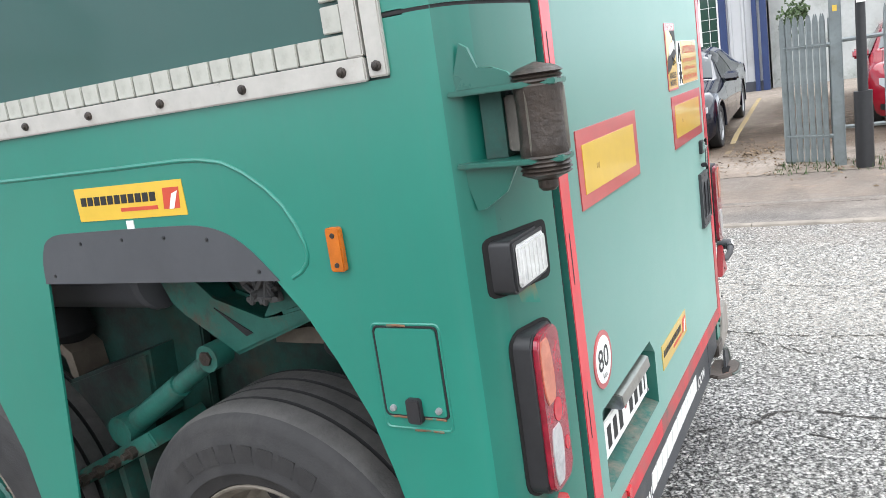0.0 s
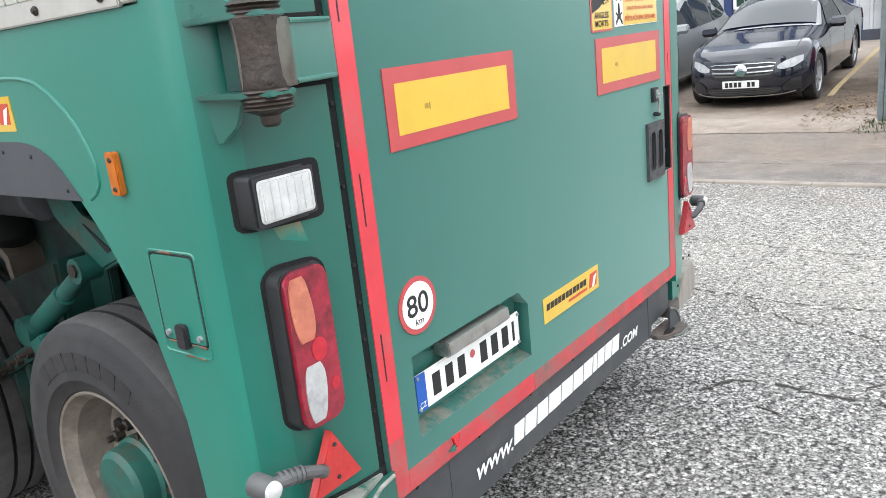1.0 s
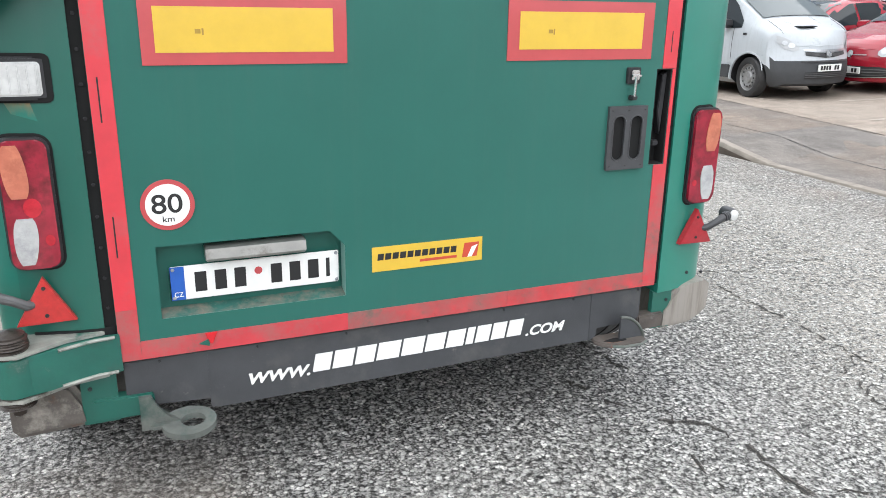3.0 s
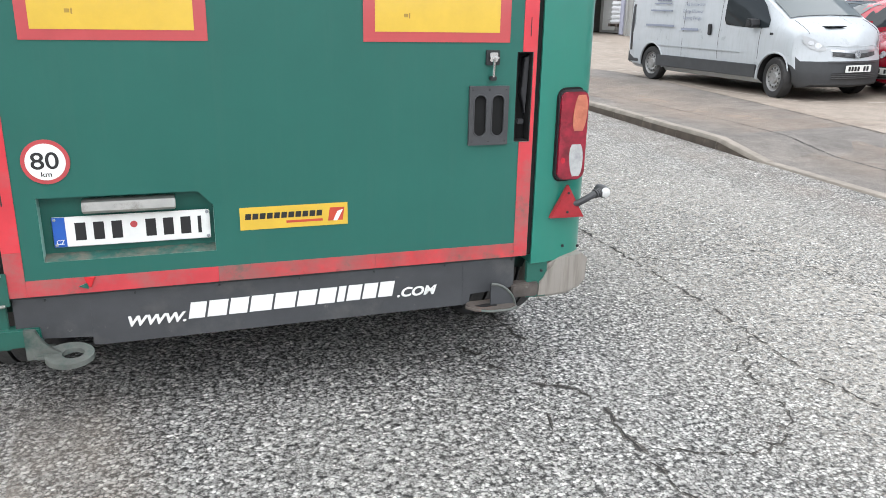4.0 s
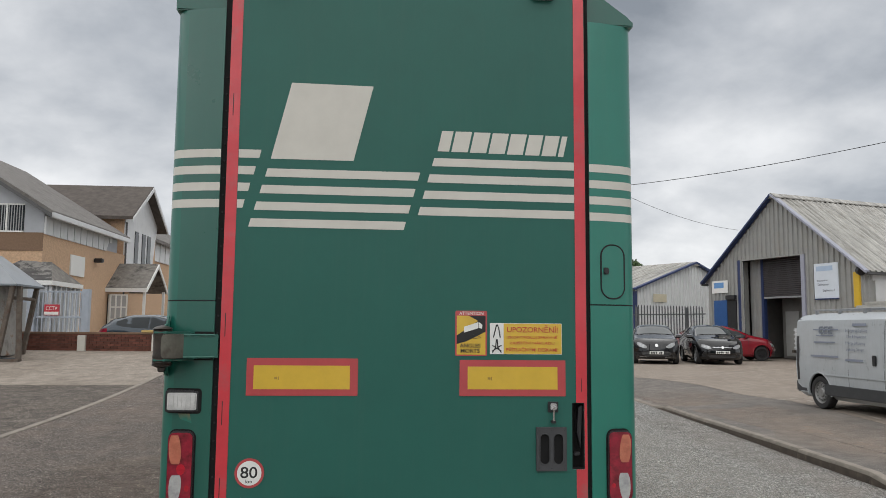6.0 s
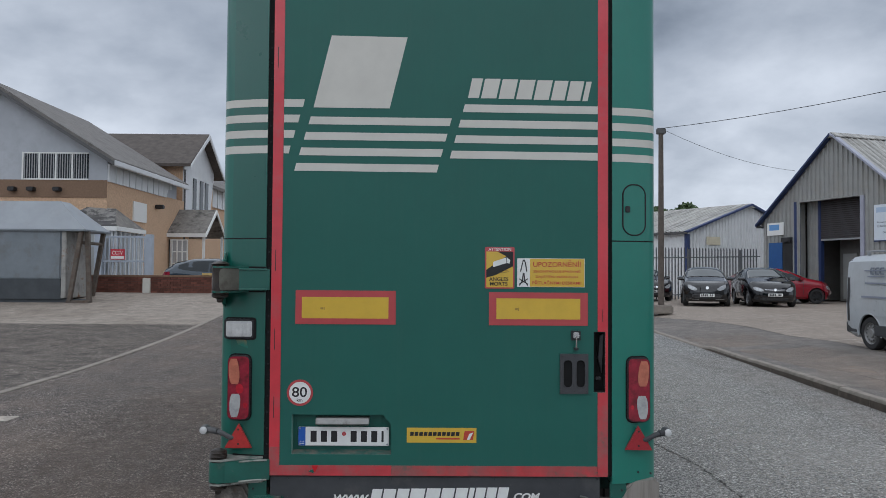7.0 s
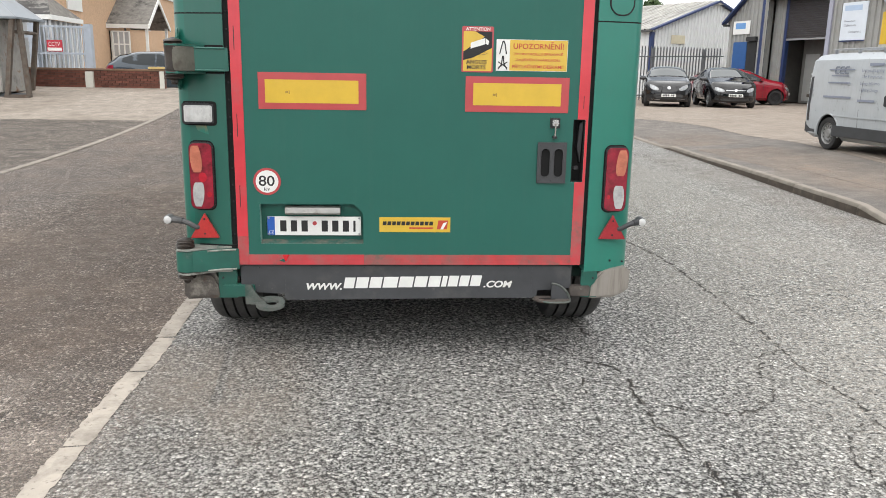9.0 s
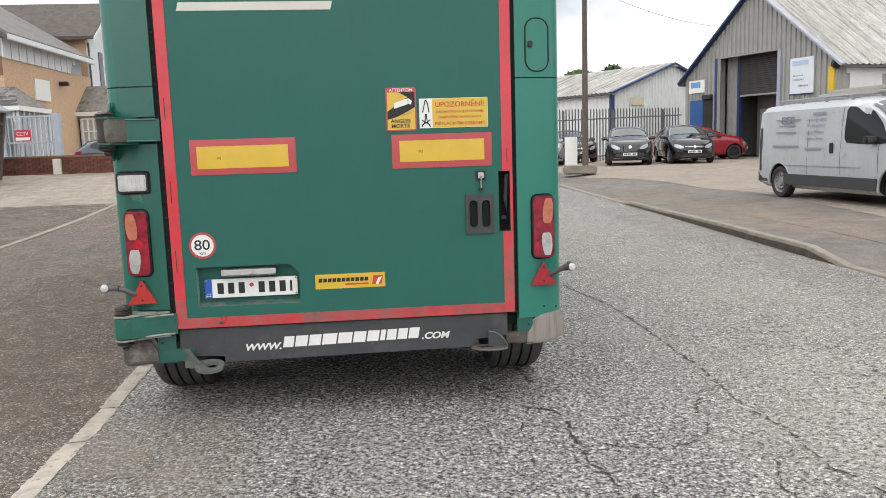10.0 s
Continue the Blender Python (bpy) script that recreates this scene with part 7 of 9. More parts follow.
FRONT_SEDAN = dict(sweep=0.34, lamp=[(0.48, 0.58, 0.62), (0.56, 0.56, 0.67), (0.68, 0.58, 0.71), (0.78, 0.64, 0.72)], grille=[[(0, 0.455, 0.675), (0.38, 0.46, 0.67), (0.455, 0.53, 0.655)]], chrome=[[(0.09, 0.545, 0.562), (0.43, 0.55, 0.566)], [(0.09, 0.61, 0.627), (0.44, 0.612, 0.629)], [(0, 0.672, 0.684), (0.38, 0.668, 0.68), (0.46, 0.65, 0.664)], [(0.0, 0.195, 0.21), (0.55, 0.195, 0.21), (0.7, 0.22, 0.235)]], intake=[[(0, 0.22, 0.335), (0.46, 0.225, 0.33), (0.52, 0.26, 0.30)]], fog=[[(0.55, 0.25, 0.34), (0.66, 0.24, 0.42), (0.77, 0.28, 0.43)]], badge=(0.585, 0.088), plate=0.395)
FRONT_SWEPT = dict(sweep=0.36, lamp=[(0.36, 0.62, 0.67), (0.46, 0.60, 0.745), (0.58, 0.63, 0.80), (0.69, 0.71, 0.82)], grille=[], intake=[[(0, 0.27, 0.50), (0.42, 0.28, 0.49), (0.54, 0.35, 0.44)]], fog=[[(0.56, 0.27, 0.34), (0.70, 0.28, 0.36)]], chrome=[[(0.3, 0.255, 0.268), (0.62, 0.265, 0.278)]], badge=(0.70, 0.06), plate=0.43)
FRONT_BAR = dict(sweep=0.34, lamp=[(0.40, 0.59, 0.655), (0.50, 0.575, 0.71), (0.62, 0.60, 0.75), (0.71, 0.66, 0.75)], grille=[[(0, 0.56, 0.67), (0.35, 0.58, 0.67)]], chrome=[[(0, 0.62, 0.65), (0.36, 0.635, 0.66)]], intake=[[(0, 0.24, 0.37), (0.42, 0.245, 0.365), (0.52, 0.28, 0.33)]], fog=[[(0.56, 0.27, 0.36), (0.70, 0.29, 0.38)]], badge=(0.64, 0.05), plate=0.46)
FRONT_MPV = dict(sweep=0.34, lamp=[(0.42, 0.66, 0.71), (0.52, 0.645, 0.78), (0.63, 0.67, 0.84), (0.73, 0.76, 0.86)], grille=[[(0.07, 0.655, 0.735), (0.37, 0.68, 0.74)]], chrome=[[(0.0, 0.748, 0.762), (0.38, 0.75, 0.764)]], intake=[[(0, 0.33, 0.43), (0.33, 0.34, 0.42), (0.38, 0.37, 0.40)]], fog=[[(0.50, 0.355, 0.385), (0.60, 0.36, 0.44), (0.70, 0.38, 0.47)]], badge=(0.70, 0.055), plate=0.53, slats=BRIGHT)
FRONT_ROUND = dict(sweep=0.36, lamp=[(0.45, 0.66, 0.72), (0.50, 0.63, 0.78), (0.58, 0.63, 0.80), (0.66, 0.67, 0.76)], grille=[[(0, 0.26, 0.47), (0.52, 0.28, 0.46), (0.68, 0.32, 0.42)]], chrome=[[(0.05, 0.64, 0.655), (0.3, 0.645, 0.66)], [(0, 0.255, 0.27), (0.6, 0.28, 0.295)]], fog=[], badge=(0.66, 0.06), plate=0.40)
FRONT_VAN = dict(sweep=0.34, lamp=[(0.53, 0.80, 0.84), (0.62, 0.785, 0.93), (0.73, 0.82, 1.0), (0.82, 0.92, 1.03)], grille=[[(0.05, 0.675, 0.745), (0.44, 0.715, 0.775)]], chrome=[[(0.0, 0.735, 0.80), (0.10, 0.755, 0.80), (0.47, 0.785, 0.815)]], intake=[[(0, 0.34, 0.455), (0.46, 0.345, 0.45)], [(0, 0.60, 0.635), (0.52, 0.605, 0.635)]], fog=[], badge=(0.735, 0.06), plate=0.52)

WIN_SEDAN = [[(0.85, 0.93, 0.98), (0.4, 0.95, 1.26), (0.1, 0.96, 1.37), (-0.12, 0.965, 1.38)], [(-0.18, 0.965, 1.38), (-0.7, 0.975, 1.37), (-1.05, 0.99, 1.3), (-1.5, 1.0, 1.09)]]
WIN_HATCH = [[(0.75, 0.96, 1.02), (0.35, 0.985, 1.26), (0.05, 1.0, 1.38), (-0.25, 1.0, 1.4)], [(-0.31, 1.0, 1.4), (-0.8, 1.02, 1.39), (-1.2, 1.06, 1.33), (-1.45, 1.12, 1.24)]]
WIN_MPV = [[(0.95, 1.02, 1.1), (0.5, 1.04, 1.4), (0.2, 1.05, 1.5), (-0.1, 1.05, 1.52)], [(-0.16, 1.05, 1.52), (-0.95, 1.06, 1.51)], [(-1.01, 1.06, 1.51), (-1.5, 1.08, 1.48), (-1.85, 1.14, 1.36)]]

NAVY = carpaint("navy_car_paint", (0.006, 0.008, 0.017), 0.12, 0.0); BLACKCAR = carpaint("black_car_paint", (0.004, 0.004, 0.005), 0.1, 0.0); SILVER = carpaint("silver_car_paint", (0.31, 0.325, 0.33), 0.28, 0.45)
REDCAR = carpaint("red_car_paint", (0.27, 0.006, 0.018), 0.25, 0.0); DARKBLUE = carpaint("dark_blue_car_paint", (0.03, 0.045, 0.06)); VANWHITE = paint("white_van_paint", (0.43, 0.455, 0.475), (0.27, 0.27, 0.26), 0.3, 0.45)

NAVY.node_tree.nodes["Principled BSDF"].inputs["Coat Weight"].default_value = 0.95


def stand(x, y, rz):
    """Pose of a vehicle whose wheels follow the slope of the ground."""
    a = radians(rz); u = Vector((math.cos(a), math.sin(a))); v = Vector((-u.y, u.x))
    h = lambda p: land(p.x, p.y)
    c = Vector((x, y))
    f, r, l_, q = h(c + u * 1.4), h(c - u * 1.4), h(c + v * 0.8), h(c - v * 0.8)
    ex = Vector((u.x * 2.8, u.y * 2.8, f - r)).normalized(); ey = Vector((v.x * 1.6, v.y * 1.6, l_ - q)); ey = (ey - ex * ey.dot(ex)).normalized(); ez = ex.cross(ey)
    z = (f + r + l_ + q) / 4 + 0.004
    return Matrix(((ex.x, ey.x, ez.x, x), (ex.y, ey.y, ez.y, y), (ex.z, ey.z, ez.z, z), (0, 0, 0, 1)))


PRINT = mat("faded_blue_print", (0.22, 0.24, 0.30), 0.5, 0, 0.05, 10)




PRINT_DARK = mat("dark_faded_print", (0.16, 0.18, 0.22), 0.5, 0, 0.1, 8)


def van_extra(v, st):
    def on_flank(x, z, off):
        """A pose on the flank at x and z, its x axis towards the nose and its y axis up."""
        a, b = side_at(st, x, z, -1), side_at(st, x, z + 0.1, -1)
        up = (b - a).normalized(); out = Vector((1, 0, 0)).cross(up)
        return Matrix(((1, up.x, out.x, x), (0, up.y, out.y, a.y + out.y * off), (0, up.z, out.z, z + out.z * off), (0, 0, 0, 1)))

    for txt, x, z, w in (("Emergency Lighting", -0.82, 1.575, 0.66), ("Test & Inspection", -0.78, 1.455, 0.60), ("Energy Efficiency", -0.80, 1.33, 0.60), ("Lighting Design", -0.78, 1.205, 0.54)):
        lettering("lettering", txt, w, 0.075, on_flank(x, z, 0.018), PRINT, v, 0, 0.006)
    for x, z, w, h in ((-1.90, 1.62, 0.86, 0.028), (-1.78, 1.50, 0.58, 0.022), (-1.86, 1.36, 0.72, 0.032), (-1.98, 1.07, 0.95, 0.04), (-0.62, 1.705, 0.42, 0.05), (-0.80, 1.02, 0.52, 0.045)):
        ob = part("faded_line", box(B(), 0, w, 0, h, 0, 0.003), PRINT, v, "faded illegible line of print"); ob.matrix_basis = on_flank(x, z, 0.018)
    for k in range(3):
        bm = B(); prism(bm, [(0.03, 0.0), (0.15, 0.0), (0.16, 0.025), (0.055, 0.03), (0.055, 0.12), (0.15, 0.125), (0.145, 0.15), (0.03, 0.15), (0.0, 0.12), (0.0, 0.03)], "z", 0, 0.003)
        ob = part("logo_shape", bm, PRINT_DARK, v); ob.matrix_basis = on_flank(-1.70 + 0.16 * k, 1.55, 0.019)
    for s in (1, -1):
        y0 = side_at(st, 0.07, 1.05, s).y
        bm = B(); box(bm, 0.0, 0.10, min(y0, y0 + s * 0.03), max(y0, y0 + s * 0.03), 0.96, 1.16, 0.012); part("door_handle", bm, BLACKPL, v)
        bm = B(); a = side_at(st, 0.4, 0.6, s).y; box(bm, -1.55, 1.35, min(a - s * 0.02, a + s * 0.012), max(a - s * 0.02, a + s * 0.012), 0.30, 0.52, 0.01); part("sill_moulding", bm, BUMPER, v)
        bm = B(); box(bm, -1.55, 0.9, min(a, a + s * 0.012), max(a, a + s * 0.012), 0.70, 0.73, 0.005); part("side_moulding", bm, VANWHITE, v)
    bm = B(); box(bm, -2.63, -2.2, -0.93, 0.93, 0.30, 0.56, 0.03); part("rear_bumper", bm, BUMPER, v)
    for y in (-0.62, 0.62):
        bm = B(); tube(bm, [(0.3, y, 2.045), (-2.3, y, 2.045)], 0.016, 8)
        for x in (0.2, -0.6, -1.4, -2.2):
            box(bm, x - 0.035, x + 0.035, y - 0.03, y + 0.03, 1.95, 2.05, 0.012)
        part("roof_rail", bm, STEEL, v)
    for x in (0.2, -0.6, -1.4, -2.2):
        bm = B(); tube(bm, [(x, -0.62, 2.045), (x, 0.62, 2.045)], 0.016, 8); part("roof_bar", bm, STEEL, v)
    for ya, yb, zt, x0_, x1_ in ((-0.45, -0.08, 2.085, 0.70, -1.1), (0.02, 0.40, 2.085, 0.45, -1.3), (-0.40, -0.05, 2.15, 0.75, -0.9)):
        bm = B()
        for y in (ya, yb):
            box(bm, x1_, x0_, y - 0.012, y + 0.012, zt - 0.03, zt + 0.03, 0.006)
        for k in range(8):
            x = x0_ - 0.12 - (x0_ - x1_ - 0.24) * k / 7
            tube(bm, [(x, ya, zt), (x, yb, zt)], 0.014, 8)
        part("ladder", bm, ALU, v, "aluminium ladder lying on the roof bars")
    for s in (1, -1):
        bm = B(); pane(bm, st, [(-2.44, 0.56, 1.86), (-2.53, 0.56, 1.86)], s); part("rear_edge_trim", bm, BLACKPL, v, "dark vertical trim at the rear edge")
        bm = B(); front_ = side_at(st, 1.62, 1.05, s); box(bm, 1.58, 1.66, min(front_.y, front_.y + s * 0.012), max(front_.y, front_.y + s * 0.012), 1.02, 1.06, 0.006); part("side_repeater", bm, BLACKPL, v)
    bm = B(); box(bm, 2.06, 2.30, -0.42, -0.05, 1.16, 1.175, 0.004); part("wiper_vent", bm, BLACKPL, v)
    bm = B(); tube(bm, [(1.78, -0.55, 1.31), (1.6, 0.1, 1.40)], 0.01, 6); tube(bm, [(1.78, 0.0, 1.32), (1.62, 0.6, 1.38)], 0.01, 6); part("wiper", bm, BLACKPL, v)


WIN_VAN = [[(1.52, 1.14, 1.26), (1.32, 1.13, 1.50), (1.08, 1.13, 1.70), (0.9, 1.13, 1.79), (0.46, 1.16, 1.82), (0.40, 1.24, 1.76)]]
car("panel_van", "white panel van with grey bumpers and roof ladder", "van", VAN, VANWHITE, stand(9.95, 9.9, -88.0), (1.76, -1.74), 0.335, WIN_VAN, (1.82, 0.92, 0.93, 0.016), None, FRONT_VAN, rimmat=VANRIM, extra=van_extra, mirror=(1.22, 1.13), turn=-12, tails=False, seam=((0.3, 0.55, 1.8), (-0.75, 0.3, 1.85), (1.35, 0.62, 1.2)), glazing=VANSCREEN, shade_below=(0.60, 1.9))
NAVY_SCREEN = glass("tinted_windscreen_glass", (0.05, 0.058, 0.062))
car("saloon_car", "dark navy saloon car with chrome grille, parked", "car", SEDAN, NAVY, stand(12.15, 2.27, 180.5), (1.62, -1.33), 0.34, WIN_SEDAN, (0.98, 0.1, 0.96), (-0.9, -1.75, 0.88), FRONT_SEDAN, "cars in the yard", mirror=(0.7, 0.94), seam=((0.95, 0.35, 0.9), (-0.15, 0.3, 1.35), (-1.15, 0.45, 1.0)), glazing=NAVY_SCREEN)
car("estate_car", "silver people carrier parked in a bay", "car", MPV, SILVER, stand(12.17, 4.62, 180), (1.42, -1.3), 0.32, WIN_MPV, (1.05, 0.2, 0.96), (-1.5, -2.05, 0.9), FRONT_MPV, "cars in the yard", mirror=(0.85, 1.04), seam=((0.95, 0.35, 1.0), (-0.13, 0.3, 1.5), (-1.0, 0.45, 1.45)))
HB = ((1.3, -1.2), 0.31, WIN_HATCH, (0.85, 0.0, 0.96), (-1.2, -1.8, 0.9))
HM, HS = (0.65, 0.98), ((0.75, 0.35, 1.0), (-0.28, 0.3, 1.4))
car("hatchback_car", "red hatchback with round lamps, parked in a bay", "car", HATCH, REDCAR, stand(13.05, 7.75, 180), *HB, FRONT_ROUND, "cars in the yard", rimmat=ALLOY_DARK, mirror=HM, seam=HS)
car("hatchback_car", "red car parked deeper behind the van", "car", HATCH, REDCAR, stand(12.7, 10.1, 180), *HB, FRONT_BAR, "cars in the yard", mirror=HM, seam=HS)
car("estate_car", "pale silver people carrier parked against the unit", "car", MPV, SILVER, stand(14.6, 12.9, 180), (1.42, -1.3), 0.32, WIN_MPV, (1.05, 0.2, 0.96), (-1.5, -2.05, 0.9), FRONT_MPV, "cars in the yard", mirror=(0.85, 1.04))
car("hatchback_car", "black hatchback with swept lamps before the workshop yard", "car", HATCH, BLACKCAR, stand(10.72, 26.65, -106), *HB, FRONT_SWEPT, "cars before the workshop", mirror=HM, seam=HS)
car("hatchback_car", "black hatchback with chrome grille bar, slightly turned", "car", HATCH, BLACKCAR, stand(13.0, 26.5, -100), *HB, FRONT_BAR, "cars before the workshop", mirror=HM, seam=HS)
car("hatchback_car", "bright red hatchback seen from its side", "car", HATCH, REDCAR, stand(14.9, 29.3, -8), *HB, FRONT_BAR, "cars before the workshop", rimmat=BLACKPL, mirror=HM, seam=HS)
car("hatchback_car", "dark hatchback behind the other cars", "car", HATCH, BLACKCAR, stand(9.7, 32.0, -88), *HB, FRONT_BAR, "cars before the workshop", mirror=HM)
car("hatchback_car", "pale silver car by the roadside", "car", HATCH, SILVER, stand(7.9, 30.6, -90), *HB, FRONT_SWEPT, "cars before the workshop", mirror=HM)
car("hatchback_car", "dark blue hatchback behind the low brick wall", "car", HATCH, DARKBLUE, stand(-8.25, 25.4, 0), (1.3, -1.2), 0.32, WIN_HATCH, (0.85, 0.0, 0.96), (-1.2, -1.8, 0.9), FRONT_SWEPT, mirror=HM, seam=HS)
car("hatchback_car", "red car behind the steel fence", "car", HATCH, REDCAR, stand(12.6, -1.55, 180), *HB, FRONT_BAR, mirror=HM)


# ---- buildings ----
LILAC = mat("lilac_grey_trim", (0.34, 0.35, 0.42), 0.45, 0, 0.1, 3)


def ribbed(bm, X0, X1, zlo, zhi, y, pitch=0.26, depth=0.06, hole=None, mi=0, axis="x"):
    """Profiled sheeting from X0 to X1; zlo, zhi are functions of X; hole = (X0, X1, z top)."""
    xs = []
    x = X0
    while x < X1 - 1e-6:
        xs += [(x, 0), (x + pitch * 0.55, 0), (x + pitch * 0.65, 1), (x + pitch * 0.9, 1)]
        x += pitch
    xs = [(min(a, X1), d) for a, d in xs if a <= X1] + [(X1, 0)]
    if hole:
        xs += [(hole[0], 0), (hole[1], 0)]
        xs.sort()
    for (a, d), (b, e_) in zip(xs, xs[1:]):
        if b - a < 1e-5:
            continue
        za, zb_ = zlo(a), zlo(b)
        if hole and a >= hole[0] - 1e-6 and b <= hole[1] + 1e-6:
            za = zb_ = hole[2]
        q = ((a, y - d * depth, za), (b, y - e_ * depth, zb_), (b, y - e_ * depth, zhi(b)), (a, y - d * depth, zhi(a)))
        bm.faces.new([bm.verts.new(c if axis == "x" else (-c[1], c[0], c[2])) for c in q]).material_index = mi


def shed(name, label, p0, p1, length, base, eave, peak, wallmat, hole=None):
    """A sheeted shed; its gable runs from p0 to p1, the rest lies behind."""
    g = Vector((p1[0] - p0[0], p1[1] - p0[1])); W = g.length; g /= W
    m = Matrix(((g.x, -g.y, 0, p0[0]), (g.y, g.x, 0, p0[1]), (0, 0, 1, base), (0, 0, 0, 1)))
    sh = thing(name, label, "building", m=m)
    he, hp = eave - base, peak - base
    line = lambda x: he + (hp - he) * (1 - abs(x - W / 2) / (W / 2))
    bm = B(); ribbed(bm, 0, W, lambda x: -0.5, line, 0.0, hole=hole); part("gable_wall", bm, wallmat, sh)
    for X, s in ((0.0, 1), (W, -1)):
        bm = B()
        xs = np.arange(0, length, 0.3)
        for a in xs:
            for (u, d), (v, e_) in (((a, 0), (a + 0.165, 0)), ((a + 0.165, 0), (a + 0.195, 1)), ((a + 0.195, 1), (a + 0.27, 1)), ((a + 0.27, 1), (a + 0.3, 0))):
                bm.faces.new([bm.verts.new(c) for c in ((X - s * d * 0.035, u, -0.5), (X - s * e_ * 0.035, v, -0.5), (X - s * e_ * 0.035, v, he), (X - s * d * 0.035, u, he))])
        part("side_wall", bm, wallmat, sh)
        bm = B()
        xe = X - s * 0.25; ze = he - 0.25 * (hp - he) / (W / 2)
        for a in np.arange(-0.25, length, 0.32):
            for (u, d), (v, e_) in (((a, 0), (a + 0.17, 0)), ((a + 0.17, 0), (a + 0.20, 1)), ((a + 0.20, 1), (a + 0.29, 1)), ((a + 0.29, 1), (a + 0.32, 0))):
                bm.faces.new([bm.verts.new(c) for c in ((xe, u, ze + 0.08 + d * 0.045), (xe, v, ze + 0.08 + e_ * 0.045), (W / 2, v, hp + 0.08 + e_ * 0.045), (W / 2, u, hp + 0.08 + d * 0.045))])
        part("roof", bm, ROOF_G, sh, "weathered grey profiled roof sheets")
        if s > 0:
            bm = B(); prism(bm, [(W / 2 - 0.3, hp - 0.05), (W / 2, hp + 0.15), (W / 2 + 0.3, hp - 0.05), (W / 2 + 0.3, hp - 0.09), (W / 2 - 0.3, hp - 0.09)], "y", -0.25, length); part("ridge_cap", bm, ROOF_G, sh)
        bm = B(); prism(bm, [(xe, ze + 0.02), (W / 2, hp + 0.03), (W / 2, hp + 0.13), (xe, ze + 0.12)], "y", -0.30, -0.05); part("verge_trim", bm, (TRIM if s > 0 or wallmat is CLAD_W else LILAC), sh, "dark blue verge trim" if s > 0 or wallmat is CLAD_W else "pale lilac verge trim")
        bm = B(); box(bm, min(xe - 0.06, xe + 0.06), max(xe - 0.06, xe + 0.06), -0.2, length, ze - 0.05, ze + 0.06, 0.02); part("gutter", bm, GREYPL, sh)
    return sh, W


BASE = 0.8
# Pale inner walls, coloured dark to stand for the dimness indoors.
DIMWALL = mat("dim_interior_wall", (0.15, 0.145, 0.135), 0.8, 0, 0.15, 2)
SHUT = mat("dark_brown_shutter", (0.05, 0.044, 0.046), 0.5, 0, 0.1, 4)
work, W = shed("workshop", "grey profiled steel workshop with an open roller door", (15.95, 33.3), (18.6, 24.8), 26, BASE, 4.2, 7.75, CLAD_G, hole=(2.4, 6.0, 4.2))
for x0, x1, y0, y1 in ((2.08, 2.28, -0.06, 0.14), (2.95, 3.1, 0.5, 0.7)):
    bm = B(); box(bm, x0, x1, y0, y1, -0.3, 4.25, 0.01); part("door_jamb", bm, TRIM, work, "dark blue door jamb")
bm = B(); box(bm, 2.0, 6.05, -0.05, 0.12, 4.20, 4.26, 0.005); part("door_lintel", bm, CLAD_G, work)
bm = B(); ribbed(bm, 2.25, 2.95, lambda x: -0.3, lambda x: 4.25, 0.55); part("recess_sheeting", bm, CLAD_G, work)
bm = B(); box(bm, 5.82, 6.02, -0.07, 0.14, -0.3, 4.22, 0.01); part("door_jamb", bm, LILAC, work, "pale lilac-grey door jamb")
bm = B(); box(bm, 3.1, 5.85, 0.60, 0.64, 2.45, 4.3)
shutter = part("roller_shutter", bm, SHUT, work, "half-raised dark roller shutter")
for k in range(20):
    bm = B(); prism(bm, [(0.55, 4.3 - 0.09 * k), (0.52, 4.27 - 0.09 * k), (0.52, 4.22 - 0.09 * k), (0.55, 4.21 - 0.09 * k), (0.6, 4.21 - 0.09 * k), (0.6, 4.3 - 0.09 * k)], "x", 3.1, 5.82); part("slat", bm, SHUT, shutter)
bm = B(); box(bm, 3.1, 5.82, 0.52, 0.6, 2.42, 2.50, 0.004); part("bottom_bar", bm, STEEL, shutter)
bm = B(); box(bm, 2.2, 6.0, 6.5, 6.6, -0.3, 4.3); box(bm, 2.2, 6.0, 0.2, 6.5, 4.3, 4.35); box(bm, 6.0, 6.1, 0.2, 6.5, -0.3, 4.3); box(bm, 2.1, 2.2, 0.8, 6.5, -0.3, 4.3); part("interior_wall", bm, DIMWALL, work)
bm = B(); box(bm, 2.08, 2.12, 0.145, 0.56, -0.3, 4.2); part("recess_cheek", bm, CLAD_G, work)
bm = B(); box(bm, 3.1, 4.35, 1.6, 1.7, -0.3, 2.6); part("partition", bm, DIMWALL, work, "white partition inside the door")
bm = B(); box(bm, 3.3, 4.1, 1.56, 1.6, -0.2, 1.85, 0.01); part("inner_door", bm, CLAD_G, work)
